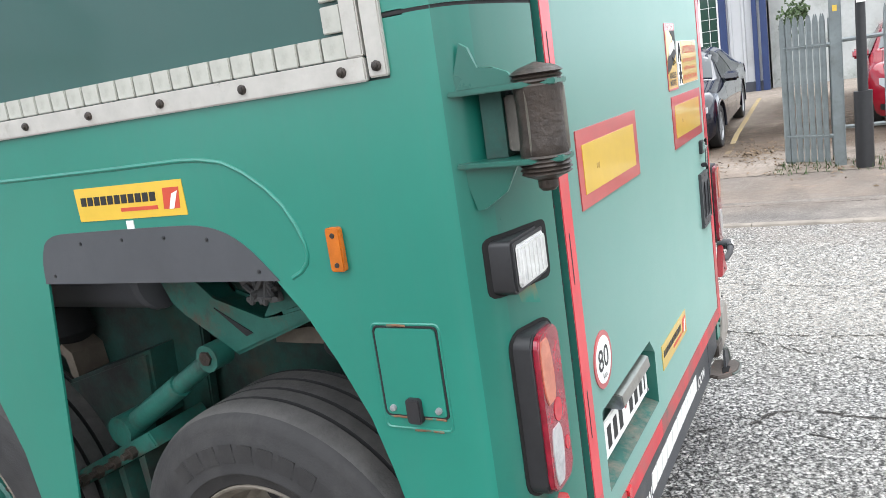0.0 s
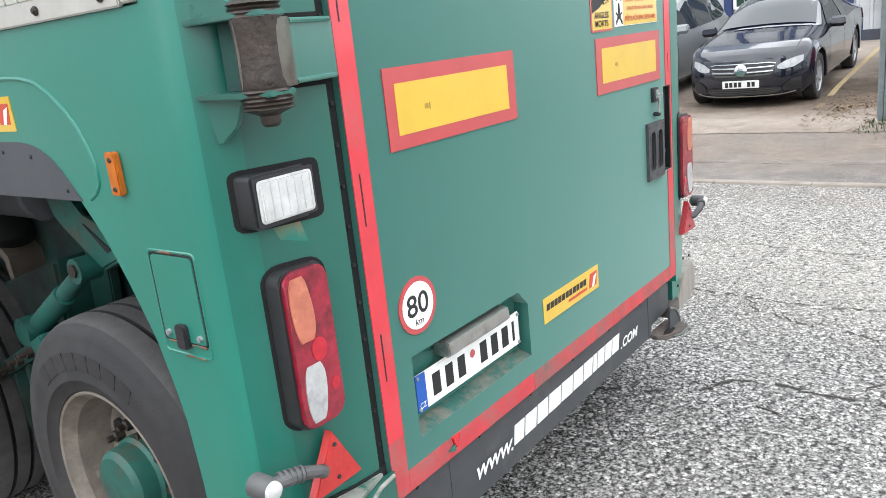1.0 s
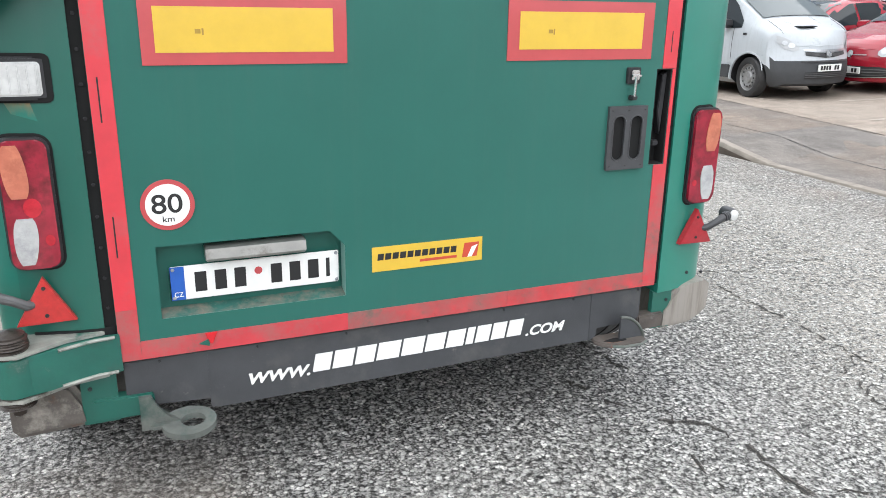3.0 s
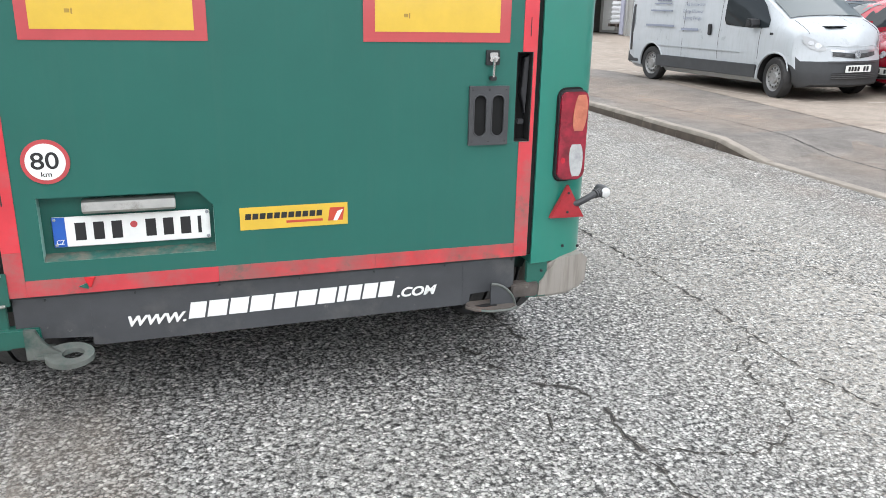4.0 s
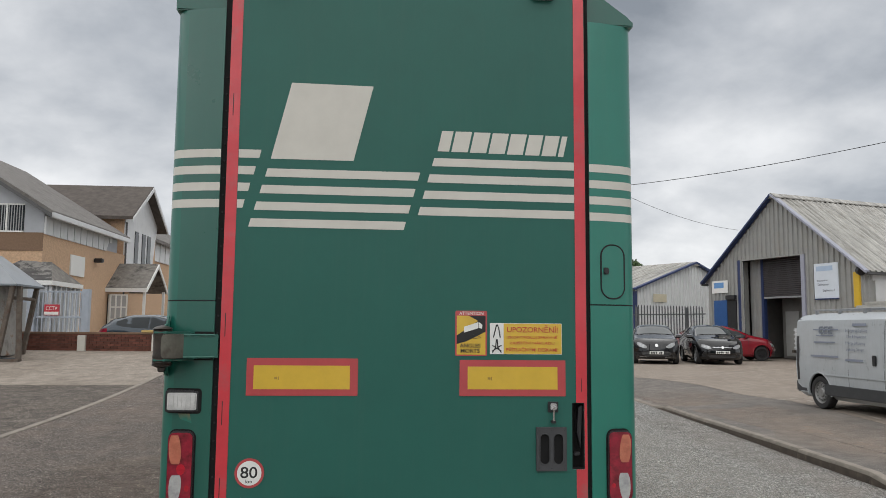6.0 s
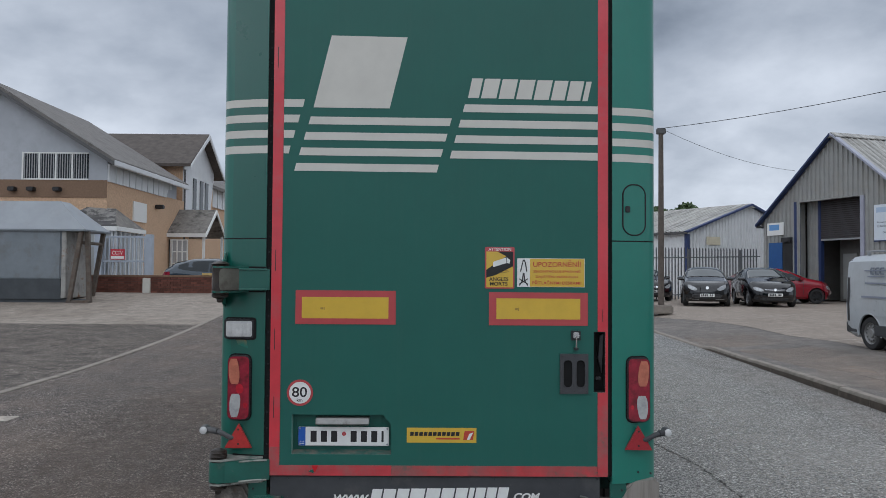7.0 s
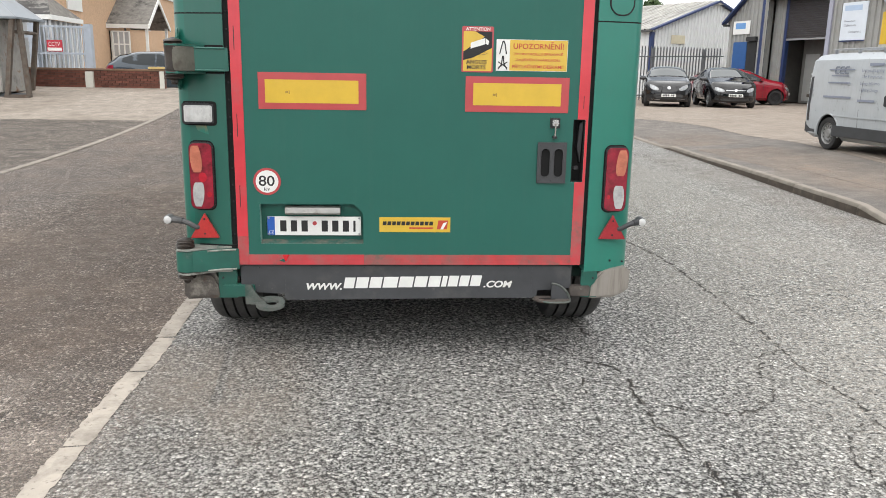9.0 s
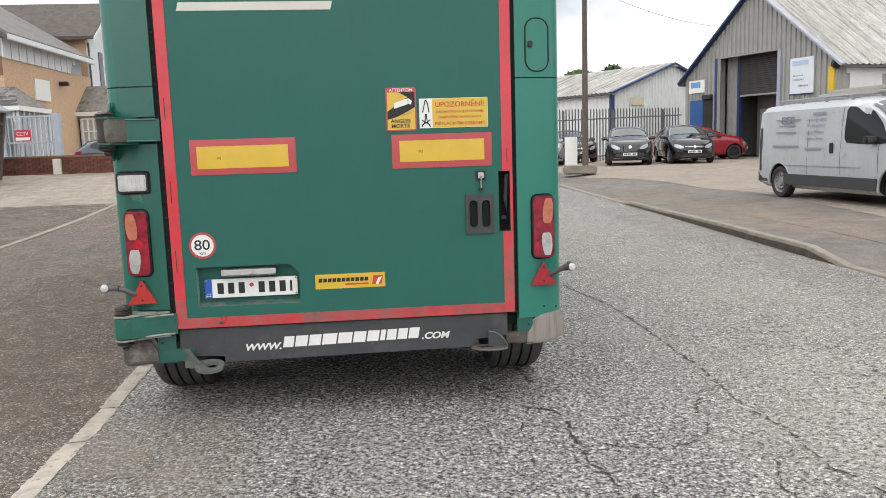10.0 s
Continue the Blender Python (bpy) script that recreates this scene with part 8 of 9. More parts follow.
for x0, x1, z0, z1, y_, mats, lb in ((0.35, 1.45, 2.75, 3.35, -0.10, (WHITE, mat("sky_blue_field", (0.14, 0.32, 0.62), 0.4, 0, 0.05, 6)), "white sign board with blue field"), (6.55, 7.75, 2.3, 3.75, -0.10, (mat("pale_blue_board", (0.66, 0.71, 0.77), 0.4, 0, 0.04, 4), mat("faded_blue_print_board", (0.42, 0.53, 0.68), 0.4, 0, 0.05, 6), TRIM), "pale blue sign board")):
    bm = B(); box(bm, x0, x1, y_, y_ + 0.03, z0, z1, 0.005)
    h, w = z1 - z0, x1 - x0
    if x0 < 2:
        box(bm, x0 + 0.15 * w, x0 + 0.75 * w, y_ - 0.004, y_, z0 + 0.4 * h, z0 + 0.85 * h, 0, 1)
    else:
        box(bm, x0 + 0.1 * w, x0 + 0.78 * w, y_ - 0.004, y_, z0 + 0.78 * h, z0 + 0.92 * h, 0, 1); box(bm, x0, x1, y_ - 0.005, y_, z0 - 0.05, z0, 0, 2)
        for txt, a_, b_, c_ in (("Reception", 0.14, 0.56, 0.47), ("Collections", 0.14, 0.60, 0.365), ("Deliveries !", 0.36, 0.84, 0.19)):
            lettering("lettering", txt, (b_ - a_) * w, 0.062 * h, UPR(x0 + a_ * w, y_ - 0.006, z0 + c_ * h), PRINT_DARK, work, 0, 0.012)
    part("sign_board", bm, list(mats), work, lb)
bm = B(); box(bm, 0.45, 1.35, -0.09, 0.0, 0.1, 2.4, 0.01); part("side_door", bm, mat("blue_door", (0.02, 0.09, 0.27), 0.5, 0, 0.1, 4), work, "blue steel door")
bm = B(); box(bm, 1.36, 1.95, -0.08, 0.02, -0.1, 2.4); part("side_doorway", bm, DARK, work, "dark open side doorway")
bm = B(); box(bm, 1.36, 1.98, -0.2, 0.0, 2.41, 2.62, 0.02); part("lamp_box", bm, BLACKPL, work)
bm = B(); box(bm, 8.45, 8.75, -0.12, -0.02, 1.9, 3.3, 0.02); part("corner_guard", bm, YELLOW, work, "yellow corner panel")
bm = B(); tube(bm, [(8.75, -0.1, 3.35), (8.9, -0.15, 3.3)], 0.18, 10); part("downpipe_head", bm, BLACKPL, work)
bm = B(); box(bm, W, W + 0.05, 0.5, 2.3, 1.9, 3.2, 0.005); part("sign_board", bm, CLAD_W, work); bm = B(); box(bm, W, W + 0.06, 0.3, 3.0, 2.95, 3.25, 0.005); part("sign_board", bm, CLAD_W, work)
bm = B()
rnd = random.Random(3)
pal = thing("stacked_sacks", "stack of pale wrapped sacks on a pallet inside the door", "sacks", m=Matrix(work.matrix_basis) @ pose(5.2, 0.9, 0))
bm = B()
for i in range(3):
    box(bm, -0.5 + 0.45 * i - 0.05, -0.5 + 0.45 * i + 0.05, -0.4, 0.4, 0.0, 0.1)
for i in range(6):
    box(bm, -0.55, 0.5, -0.4 + 0.14 * i, -0.3 + 0.14 * i, 0.1, 0.13)
part("pallet", bm, WOOD, pal)
for k in range(5):
    bm = B(); box(bm, -0.5, 0.48, -0.38, 0.38, 0.135 + 0.19 * k, 0.315 + 0.19 * k, 0.06); part("sack", bm, CLAD_W, pal)

s2, _ = shed("shed", "white profiled steel shed with blue trim", (13.55, 37.4), (22.2, 42.4), 26, 0.95, 3.97, 5.6, CLAD_W)
bm = B(); box(bm, -0.12, 0.12, -0.06, 0.12, -0.3, 2.9, 0.01); part("corner_trim", bm, TRIM, s2)
bm = B(); box(bm, 1.4, 2.5, -0.10, -0.07, 2.35, 2.8, 0.005); part("sign_board", bm, mat("cream_board", (0.56, 0.51, 0.38), 0.5, 0, 0.1, 3), s2)

# long unit with blue columns on the right
UNITWALL = mat("unit_cladding", (0.47, 0.48, 0.49), 0.5, 0, 0.06, 1.5, spots=((0.33, 0.33, 0.32), 0.9, 0.55, 0.8))
unit = thing("industrial_unit", "long white clad unit with dark blue columns", "building", m=pose(18.4, 0, 0.5))
bm = B()
for a in np.arange(1.33, 16.8, 0.3):
    for (u, d), (v, e_) in (((a, 0), (a + 0.2, 0)), ((a + 0.2, 0), (a + 0.22, 1)), ((a + 0.22, 1), (a + 0.28, 1)), ((a + 0.28, 1), (a + 0.3, 0))):
        bm.faces.new([bm.verts.new(c) for c in ((-d * 0.03, u, 0.3), (-e_ * 0.03, v, 0.3), (-e_ * 0.03, v, 6.0), (-d * 0.03, u, 6.0))])
prism(bm, [(0, -1.1), (12, -1.1), (12, 17.1), (0, 17.1)], "z", 5.9, 6.0); box(bm, 0.0, 12, 17.0, 17.1, 0, 6.0); box(bm, 11.9, 12, -1.1, 17.1, 0, 6); box(bm, 0.7, 12, -1.2, -1.1, 0, 6)
part("wall", bm, UNITWALL, unit)
bm = B(); box(bm, 0.5, 0.7, -1.2, 1.33, -0.4, 5.9); part("side_wall", bm, mat("weathered_render", (0.43, 0.445, 0.435), 0.8, 0, 0.15, 1.5, 0.2, 40, spots=[((0.22, 0.23, 0.2), 1.1, 0.5, 0.75), ((0.12, 0.14, 0.09), 2.5, 0.6, 0.75)]), unit, "plain weathered grey wall")
bm = B(); box(bm, -0.05, 0.1, 1.33, 17.0, -0.3, 0.3); part("plinth", bm, mat("dark_plinth", (0.05, 0.055, 0.07), 0.7, 0, 0.2, 4), unit)
for y, hw in ((1.41, 0.075), (1.61, 0.055), (2.34, 0.085), (3.46, 0.10), (3.82, 0.06), (5.05, 0.10), (8.0, 0.17), (12.4, 0.17), (16.8, 0.17)):
    bm = B(); box(bm, -0.12, 0.05, y - hw, y + hw, -0.3, 6.05, 0.01); part("column", bm, TRIM, unit, "dark blue column cover")
PANE = glass("greenish_window_glass", (0.035, 0.07, 0.055))
for y in (2.9, 4.43, 6.6, 10.2):
    win = part("window", prism(B(), [(y - 0.46, 1.1), (y + 0.46, 1.1), (y + 0.46, 2.5), (y - 0.46, 2.5)], "x", -0.05, 0.02), PANE, unit, "greenish barred window")
    for ya, yb, za, zb in ((y - 0.50, y - 0.43, 1.04, 2.56), (y + 0.43, y + 0.50, 1.04, 2.56), (y - 0.05, y + 0.05, 1.1, 2.5), (y - 0.43, y + 0.43, 2.50, 2.56), (y - 0.43, y + 0.43, 1.04, 1.10)):
        bm = B(); box(bm, -0.08, 0.0, ya, yb, za, zb, 0.004); part("window_frame", bm, WHITE, win)
    for sg in (-1, 1):
        bm = B(); box(bm, -0.058, -0.05, y + sg * 0.245 - 0.006, y + sg * 0.245 + 0.006, 1.1, 2.5); part("window_bar", bm, WHITE, win)
        for k in range(1, 5):
            bm = B(); box(bm, -0.057, -0.05, y + sg * 0.24 - 0.19, y + sg * 0.24 + 0.19, 1.1 + 0.28 * k, 1.11 + 0.28 * k); part("window_bar", bm, WHITE, win)

# offices on the left
SLATE_P = mat("weathered_grey_tiles", (0.2, 0.185, 0.165), 0.8, 0, 0.35, 5, 0.3, 30, spots=((0.06, 0.055, 0.05), 1.1, 0.52, 0.62))
house = thing("office_building", "two-storey office with buff brick, pale cladding and tiled roof", "building")
HX, HY0, HY1 = -14.1, 28.6, 38.6
bm = B(); box(bm, HX - 10, HX, HY0, HY1, 0.2, 5.5); part("brick_storey", bm, BRICK, house)
bm = B(); box(bm, HX - 10.02, HX - 0.0, HY0 - 0.03, HY0, 4.75, 5.5); part("brick_band", bm, BAND, house)
bm = B(); box(bm, HX - 9.99, HX - 0.01, HY0 + 0.01, HY1 - 1.2, 5.5, 6.5); prism(bm, [(HX - 9.99, 6.5), (HX - 0.01, 6.5), (HX - 5, 9.6)], "y", HY0 + 0.01, HY0 + 0.2)
part("upper_storey", bm, mat("grey_gable_boards", (0.43, 0.45, 0.48), 0.55, 0, 0.08, 1.2, spots=((0.33, 0.34, 0.36), 0.8, 0.5, 0.8)), house)
for s, (xa, xb) in ((1, (HX + 0.5, HX - 5)), (-1, (HX - 10.5, HX - 5))):
    bm = B(); za = 6.5 - 0.5 * (3.1 / 5)
    prism(bm, [(xa, za), (xb, 9.6), (xb, 9.78), (xa, za + 0.18)], "y", HY0 - 0.5, HY1 - 0.8); part("roof", bm, SLATE, house, "grey tiled roof")
    bm = B(); prism(bm, [(xa, za - 0.12), (xb, 9.48), (xb, 9.64), (xa, za + 0.05)], "y", HY0 - 0.56, HY0 - 0.5); part("bargeboard", bm, GREYPL, house)
    bm = B(); box(bm, min(xa - 0.08, xa + 0.08), max(xa - 0.08, xa + 0.08), HY0 - 0.5, HY1 - 0.8, za - 0.12, za + 0.10, 0.02); part("gutter", bm, CLAD_W, house)
for k in range(21):
    y0 = HY0 + 0.02 + 0.37 * k
    bm = B(); prism(bm, [(y0, 5.45 if k < 20 else 5.9), (y0 + 0.36, 5.45 if k < 19 else 5.9), (y0 + 0.36, 6.2), (y0, 6.2)], "x", HX, HX + (0.05 if k % 2 else 0.08)); part("flank_panel", bm, CLAD_W, house)
BLIND = mat("grey_blind", (0.34, 0.35, 0.36), 0.7, 0, 0.1, 6)
for k in range(4):
    x0 = HX - 3.55 + 0.70 * k
    win = part("window", prism(B(), [(x0, 5.56), (x0 + 0.65, 5.56), (x0 + 0.65, 6.62), (x0, 6.62)], "y", HY0 - 0.03, HY0 + 0.02), GLASS, house)
    for j in range(6):
        bm = B(); box(bm, x0 + 0.03 + 0.105 * j, x0 + 0.068 + 0.105 * j, HY0 - 0.04, HY0 - 0.032, 5.56, 6.62); part("blind_slat", bm, BLIND, win)
    bm = B(); box(bm, x0 - 0.06, x0 + 0.01, HY0 - 0.06, HY0, 5.5, 6.68); box(bm, x0 - 0.05, x0 + 0.65, HY0 - 0.05, HY0, 6.62, 6.68); box(bm, x0 - 0.05, x0 + 0.65, HY0 - 0.05, HY0, 5.5, 5.56); part("window_frame", bm, WHITE, win)
bm = B(); box(bm, HX, HX + 0.06, 31.4, 33.0, 3.95, 4.87); part("notice_board", bm, WHITE, house)
bm = B(); box(bm, HX, HX + 0.4, 34.2, 34.5, 4.75, 4.95, 0.03); part("flood_lamp", bm, BLACKPL, house)
for x in (HX - 3.3, HX - 4.1, HX - 2.2):
    bm = B(); box(bm, x, x + 0.3, HY0 - 0.3, HY0, 5.0, 5.18, 0.03); part("flood_lamp", bm, BLACKPL, house)
# cross wing with its gable to the road
WX = HX - 0.1
bm = B(); box(bm, WX - 8, WX, HY1, HY1 + 5.8, 0.2, 7.75); part("brick_storey", bm, BRICK, house)
bm = B(); prism(bm, [(HY1 + 0.05, 3.6), (HY1 + 4.6, 3.6), (HY1 + 5.8, 7.75), (HY1 + 2.9, 9.55), (HY1 + 0.05, 7.75)], "x", WX + 0.002, WX + 0.08); part("gable_cladding", bm, CLAD_W, house)
BROWN = mat("brown_roof_tiles", (0.085, 0.07, 0.06), 0.8, 0, 0.35, 3, 0.3, 30)
for ya, yb in ((HY1 - 0.5, HY1 + 2.9), (HY1 + 6.3, HY1 + 2.9)):
    bm = B(); prism(bm, [(ya, 7.4), (yb, 9.6), (yb, 9.78), (ya, 7.58)], "x", WX - 8, WX + 0.6); part("roof", bm, BROWN, house, "brown mossy tiled roof")
    bm = B(); prism(bm, [(ya, 7.28), (yb, 9.48), (yb, 9.72), (ya, 7.5)], "x", WX + 0.6, WX + 0.66); part("bargeboard", bm, CLAD_W, house)
for y in (HY1 + 1.6, HY1 + 2.9, HY1 + 3.9):
    bm = B(); box(bm, WX + 0.08, WX + 0.12, y, y + 0.6, 5.2, 7.0); part("window", bm, GLASS, house)
bm = B(); box(bm, HX - 7, HX - 0.9, HY1 + 5.8, HY1 + 20, 0.2, 7.2); part("brick_storey", bm, BRICK, house)
for k in range(18):
    bm = B(); box(bm, HX - 0.9, HX - (0.82 if k % 2 else 0.78), HY1 + 7 + 0.6 * k, HY1 + 7.58 + 0.6 * k, 5.9, 7.2); part("flank_panel", bm, CLAD_W, house)
bm = B(); prism(bm, [(HX - 0.4, 7.0), (HX - 4.0, 9.3), (HX - 4.0, 9.5), (HX - 0.4, 7.2)], "y", HY1 + 5.8, HY1 + 20); part("roof", bm, SLATE, house)
CURTAIN = glass("curtained_glass", (0.42, 0.43, 0.43), 0.15)
# lean-to and gabled porch
BX0, BX1, BY0, BY1 = -15.9, -13.0, 27.0, 30.1
bm = B()
base = [bm.verts.new(c) for c in ((BX0, BY0, 3.44), (BX1, BY0, 3.44), (BX1, BY1, 3.44), (BX0, BY1, 3.44))]
top_ = [bm.verts.new(c) for c in ((-14.9, 28.5, 4.34), (-13.75, 28.7, 4.30))]
for q_, mi_ in (((base[0], base[1], top_[1], top_[0]), 1), ((base[1], base[2], top_[1]), 0), ((base[2], base[3], top_[0], top_[1]), 0), ((base[3], base[0], top_[0]), 0), ((base[3], base[2], base[1], base[0]), 0)):
    bm.faces.new(q_).material_index = mi_
part("bay_roof", bm, [SLATE_P, mat("patched_dark_slates", (0.075, 0.072, 0.07), 0.75, 0, 0.4, 3, 0.3, 30, spots=((0.24, 0.23, 0.215), 1.3, 0.5, 0.56))], house, "hipped tiled roof with dark patches")
bm = B(); box(bm, BX0, BX1 + 0.04, BY0 - 0.04, BY0, 3.27, 3.45, 0.008); box(bm, BX1, BX1 + 0.04, BY0, BY1, 3.27, 3.45, 0.008); part("fascia", bm, WHITE, house)
bm = B(); box(bm, BX0, BX1 - 0.12, BY0 + 0.16, BY0 + 0.2, 0.6, 3.28); box(bm, BX1 - 0.18, BX1 - 0.14, BY0 + 0.2, BY1, 0.6, 3.28); part("screen_glass", bm, CURTAIN, house, "window glass with pale curtains behind")
for k in range(9):
    x_ = BX0 + 0.33 * k
    bm = B(); box(bm, x_, x_ + 0.07, BY0 + 0.08, BY0 + 0.15, 0.6, 3.27); part("screen_mullion", bm, CLAD_W, house)
for k in range(7):
    y_ = BY0 + 0.1 + 0.48 * k
    bm = B(); box(bm, BX1 - 0.13, BX1 - 0.06, y_, y_ + 0.08, 0.6, 3.27); part("screen_mullion", bm, CLAD_W, house)
for ya, yb in ((36.0, 37.9), (39.8, 37.9)):
    bm = B(); prism(bm, [(ya, 3.5), (yb, 4.85), (yb, 5.0), (ya, 3.65)], "x", HX - 0.05, HX + 2.0); part("porch_roof", bm, SLATE_P, house)
    bm = B(); prism(bm, [(ya, 3.42), (yb, 4.78), (yb, 4.98), (ya, 3.6)], "x", HX + 2.0, HX + 2.06); part("bargeboard", bm, WHITE, house)
bm = B(); box(bm, HX, HX + 2.02, 35.95, 36.03, 3.42, 3.62); part("fascia", bm, WHITE, house)
pw = part("porch_window", prism(B(), [(HX + 0.25, 0.8), (HX + 1.05, 0.8), (HX + 1.05, 3.3), (HX + 0.25, 3.3)], "y", 36.10, 36.14), CURTAIN, house, "white framed window of the porch")
for j in range(4):
    bm = B(); box(bm, HX + 0.22 + 0.267 * j, HX + 0.28 + 0.267 * j, 36.04, 36.10, 0.8, 3.3); part("window_frame", bm, WHITE, pw)
for j in range(5):
    bm = B(); box(bm, HX + 0.22, HX + 1.08, 36.05, 36.10, 0.8 + 0.61 * j, 0.86 + 0.61 * j); part("window_frame", bm, WHITE, pw)
for y in (36.2, 39.6):
    bm = B(); box(bm, HX + 1.8, HX + 1.92, y - 0.06, y + 0.06, 0.6, 3.6); part("porch_post", bm, WHITE, house)
bm = B(); box(bm, HX + 0.02, HX + 0.06, 36.3, 38.4, 0.9, 3.3); part("window", bm, GLASS, house)
for y in (36.3, 37.0, 37.7, 38.3):
    bm = B(); box(bm, HX + 0.06, HX + 0.12, y, y + 0.12, 0.9, 3.3); part("window_frame", bm, WHITE, house)
bm = B(); tube(bm, [(WX + 0.1, HY1 + 0.1, 0.5), (WX + 0.1, HY1 + 0.1, 7.3)], 0.06, 8); part("downpipe", bm, GREYPL, house)


# ---- fences, wall, skip, poles ----
def palisade(name, label, p0, p1, h, step=0.155, m_=STEEL, base=None):
    """Steel palisade: separate pales with split tops on two rails."""
    a, b = Vector(p0), Vector(p1); d = (b - a); L = d.length; d /= L
    f = thing(name, label, "fence", "steel pales")
    nrm = Vector((-d.y, d.x))
    ang = math.degrees(math.atan2(d.y, d.x))
    zb = lambda t: land(*(a + d * t)) if base is None else base
    bm = B(); prism(bm, [(-0.034, 0), (-0.022, 0.012), (0.022, 0.012), (0.034, 0), (0.036, 0.004), (0.024, 0.017), (-0.024, 0.017), (-0.036, 0.004)], "z", 0, h - 0.1)
    prism(bm, [(-0.034, h - 0.1), (0.034, h - 0.1), (0.02, h - 0.02), (0.008, h), (0.0, h - 0.05), (-0.008, h), (-0.02, h - 0.02)], "y", 0.004, 0.012)
    first = part("pale", bm, m_, f)
    n = int(L / step)
    for k in range(n):
        p = a + d * (k * step)
        ob = first if k == 0 else new("pale", first.data)
        ob.parent = f
        ob.matrix_basis = pose(p.x, p.y, zb(k * step) + 0.03, 0, 0, ang)
    for z in (0.35, h - 0.35):
        bm = B(); q0, q1 = a + nrm * 0.03, b + nrm * 0.03
        tube(bm, [(q0.x, q0.y, zb(0) + z), (q1.x, q1.y, zb(L) + z)], 0.028, 6); part("rail", bm, m_, f)
    t = 0.0
    while t <= L:
        p = a + d * t + nrm * 0.08
        bm = B(); box(bm, p.x - 0.05, p.x + 0.05, p.y - 0.05, p.y + 0.05, zb(t) - 0.2, zb(t) + h - 0.05, 0.006); part("post", bm, m_, f); t += 2.75
    return f


PALE_DARK = mat("dull_weathered_pales", (0.14, 0.145, 0.15), 0.55, 0.2, 0.2, 6, spots=((0.10, 0.10, 0.10), 3, 0.52, 0.75))
GALV = mat("dull_galvanised_pales", (0.20, 0.225, 0.23), 0.5, 0.3, 0.2, 8, 0.08, 120, spots=((0.10, 0.11, 0.105), 4, 0.52, 0.75))
palisade("palisade_fence", "grey steel palisade fence before the white shed", (4.0, 30.0), (15.7, 33.1), 2.45, 0.165, PALE_DARK)
palisade("palisade_fence", "galvanised palisade fence beside the footway", (8.28, 0.25), (8.05, -0.35), 1.8, 0.082, GALV)
palisade("palisade_fence", "galvanised palisade fence along the yard", (8.75, -0.3), (8.9, -9.0), 1.8, 0.3, GALV)
PALE = mat("pale_lilac_steel", (0.40, 0.44, 0.50), 0.45, 0.1, 0.08, 4, spots=((0.25, 0.26, 0.28), 3, 0.55, 0.8))
gate = thing("metal_gate", "pale lilac-grey steel gate with thick posts beside the brick wall", "gate")
gz_ = land(-12, 26.8)
for x_, w_ in ((-13.75, 0.30), (-11.72, 0.27)):
    bm = B(); box(bm, x_, x_ + w_, 26.7, 26.95, gz_ - 0.2, 3.12, 0.01); part("gate_post", bm, PALE, gate)
for z_ in (gz_ + 0.12, 2.0, 2.98):
    bm = B(); box(bm, -13.44, -11.73, 26.79, 26.85, z_, z_ + 0.07, 0.006); part("rail", bm, PALE, gate)
for k in range(11):
    bm = B(); box(bm, -13.38 + 0.157 * k, -13.34 + 0.157 * k, 26.805, 26.835, gz_ + 0.15, 3.0); part("bar", bm, PALE, gate)
for k in range(6):
    bm = B(); box(bm, -15.9 + 0.33 * k, -15.83 + 0.33 * k, 26.8, 26.83, gz_, 2.9); part("bar", bm, PALE, gate)
bm = B(); box(bm, -16.0, -13.75, 26.83, 26.87, 2.6, 2.67); part("rail", bm, PALE, gate)
bm = B(); box(bm, 8.0, 8.2, -0.42, -0.29, 0.06, 2.4, 0.01); gp = tagged(part("gate_post", bm, GALV), "thick galvanised gate post with a yellow sticker", "post")
bm = B(); box(bm, 7.994, 8.0, -0.38, -0.33, 1.95, 2.02); part("sticker", bm, YELLOW, gp)
bm = B(); box(bm, -13.12, -12.56, 26.75, 26.80, 2.1, 2.52, 0.004)
cc = tagged(part("warning_sign", bm, mat("sign_red", (0.5, 0.03, 0.05), 0.5, 0, 0.05, 6)), "red and white camera warning sign on the fence", "sign")
bm = B(); box(bm, -13.10, -12.58, 26.744, 26.75, 2.13, 2.24); part("white_field", bm, WHITE, cc)
lettering("lettering", "CCTV", 0.42, 0.15, UPR(-13.05, 26.743, 2.3), WHITE, cc)
# cabin-grey street pole at the footway and utility poles
def pole(name, label, x, y, h, r, m_):
    z = land(x, y)
    bm = B(); tube(bm, [(x, y, z - 0.3), (x, y, z + h * 0.5), (x, y, z + h)], [r, r * 0.88, r * 0.75], 14)
    ob = tagged(part(name, bm, m_), label, "pole")
    return ob


up = pole("utility_pole", "tall weathered wooden utility pole with cables", 7.75, 22.4, 6.35, 0.11, WOOD)
bm = B(); box(bm, 7.6, 7.9, 22.3, 22.5, 6.55, 6.75, 0.02); part("insulator_box", bm, GREYPL, up)
lp = pole("sign_post", "black-painted steel post with a small number plaque", 7.86, -0.62, 4.0, 0.06, BLACKPL)
bm = B(); box(bm, 7.78, 7.8, -0.68, -0.58, 2.0, 2.1); part("plaque", bm, WHITE, lp)
bm = B(); tube(bm, [(7.86, -0.62, 0.0), (7.86, -0.62, 1.0)], 0.1, 14); part("sleeve", bm, BLACKPL, lp)
pole("utility_pole", "weathered wooden pole beside the workshop", 15.6, 14.4, 7.0, 0.12, WOOD)
bm = B(); box(bm, 7.1, 7.55, 22.7, 22.75, 0.6, 1.6, 0.01); tagged(part("sign_board", bm, WHITE), "white board standing by the pole", "sign")
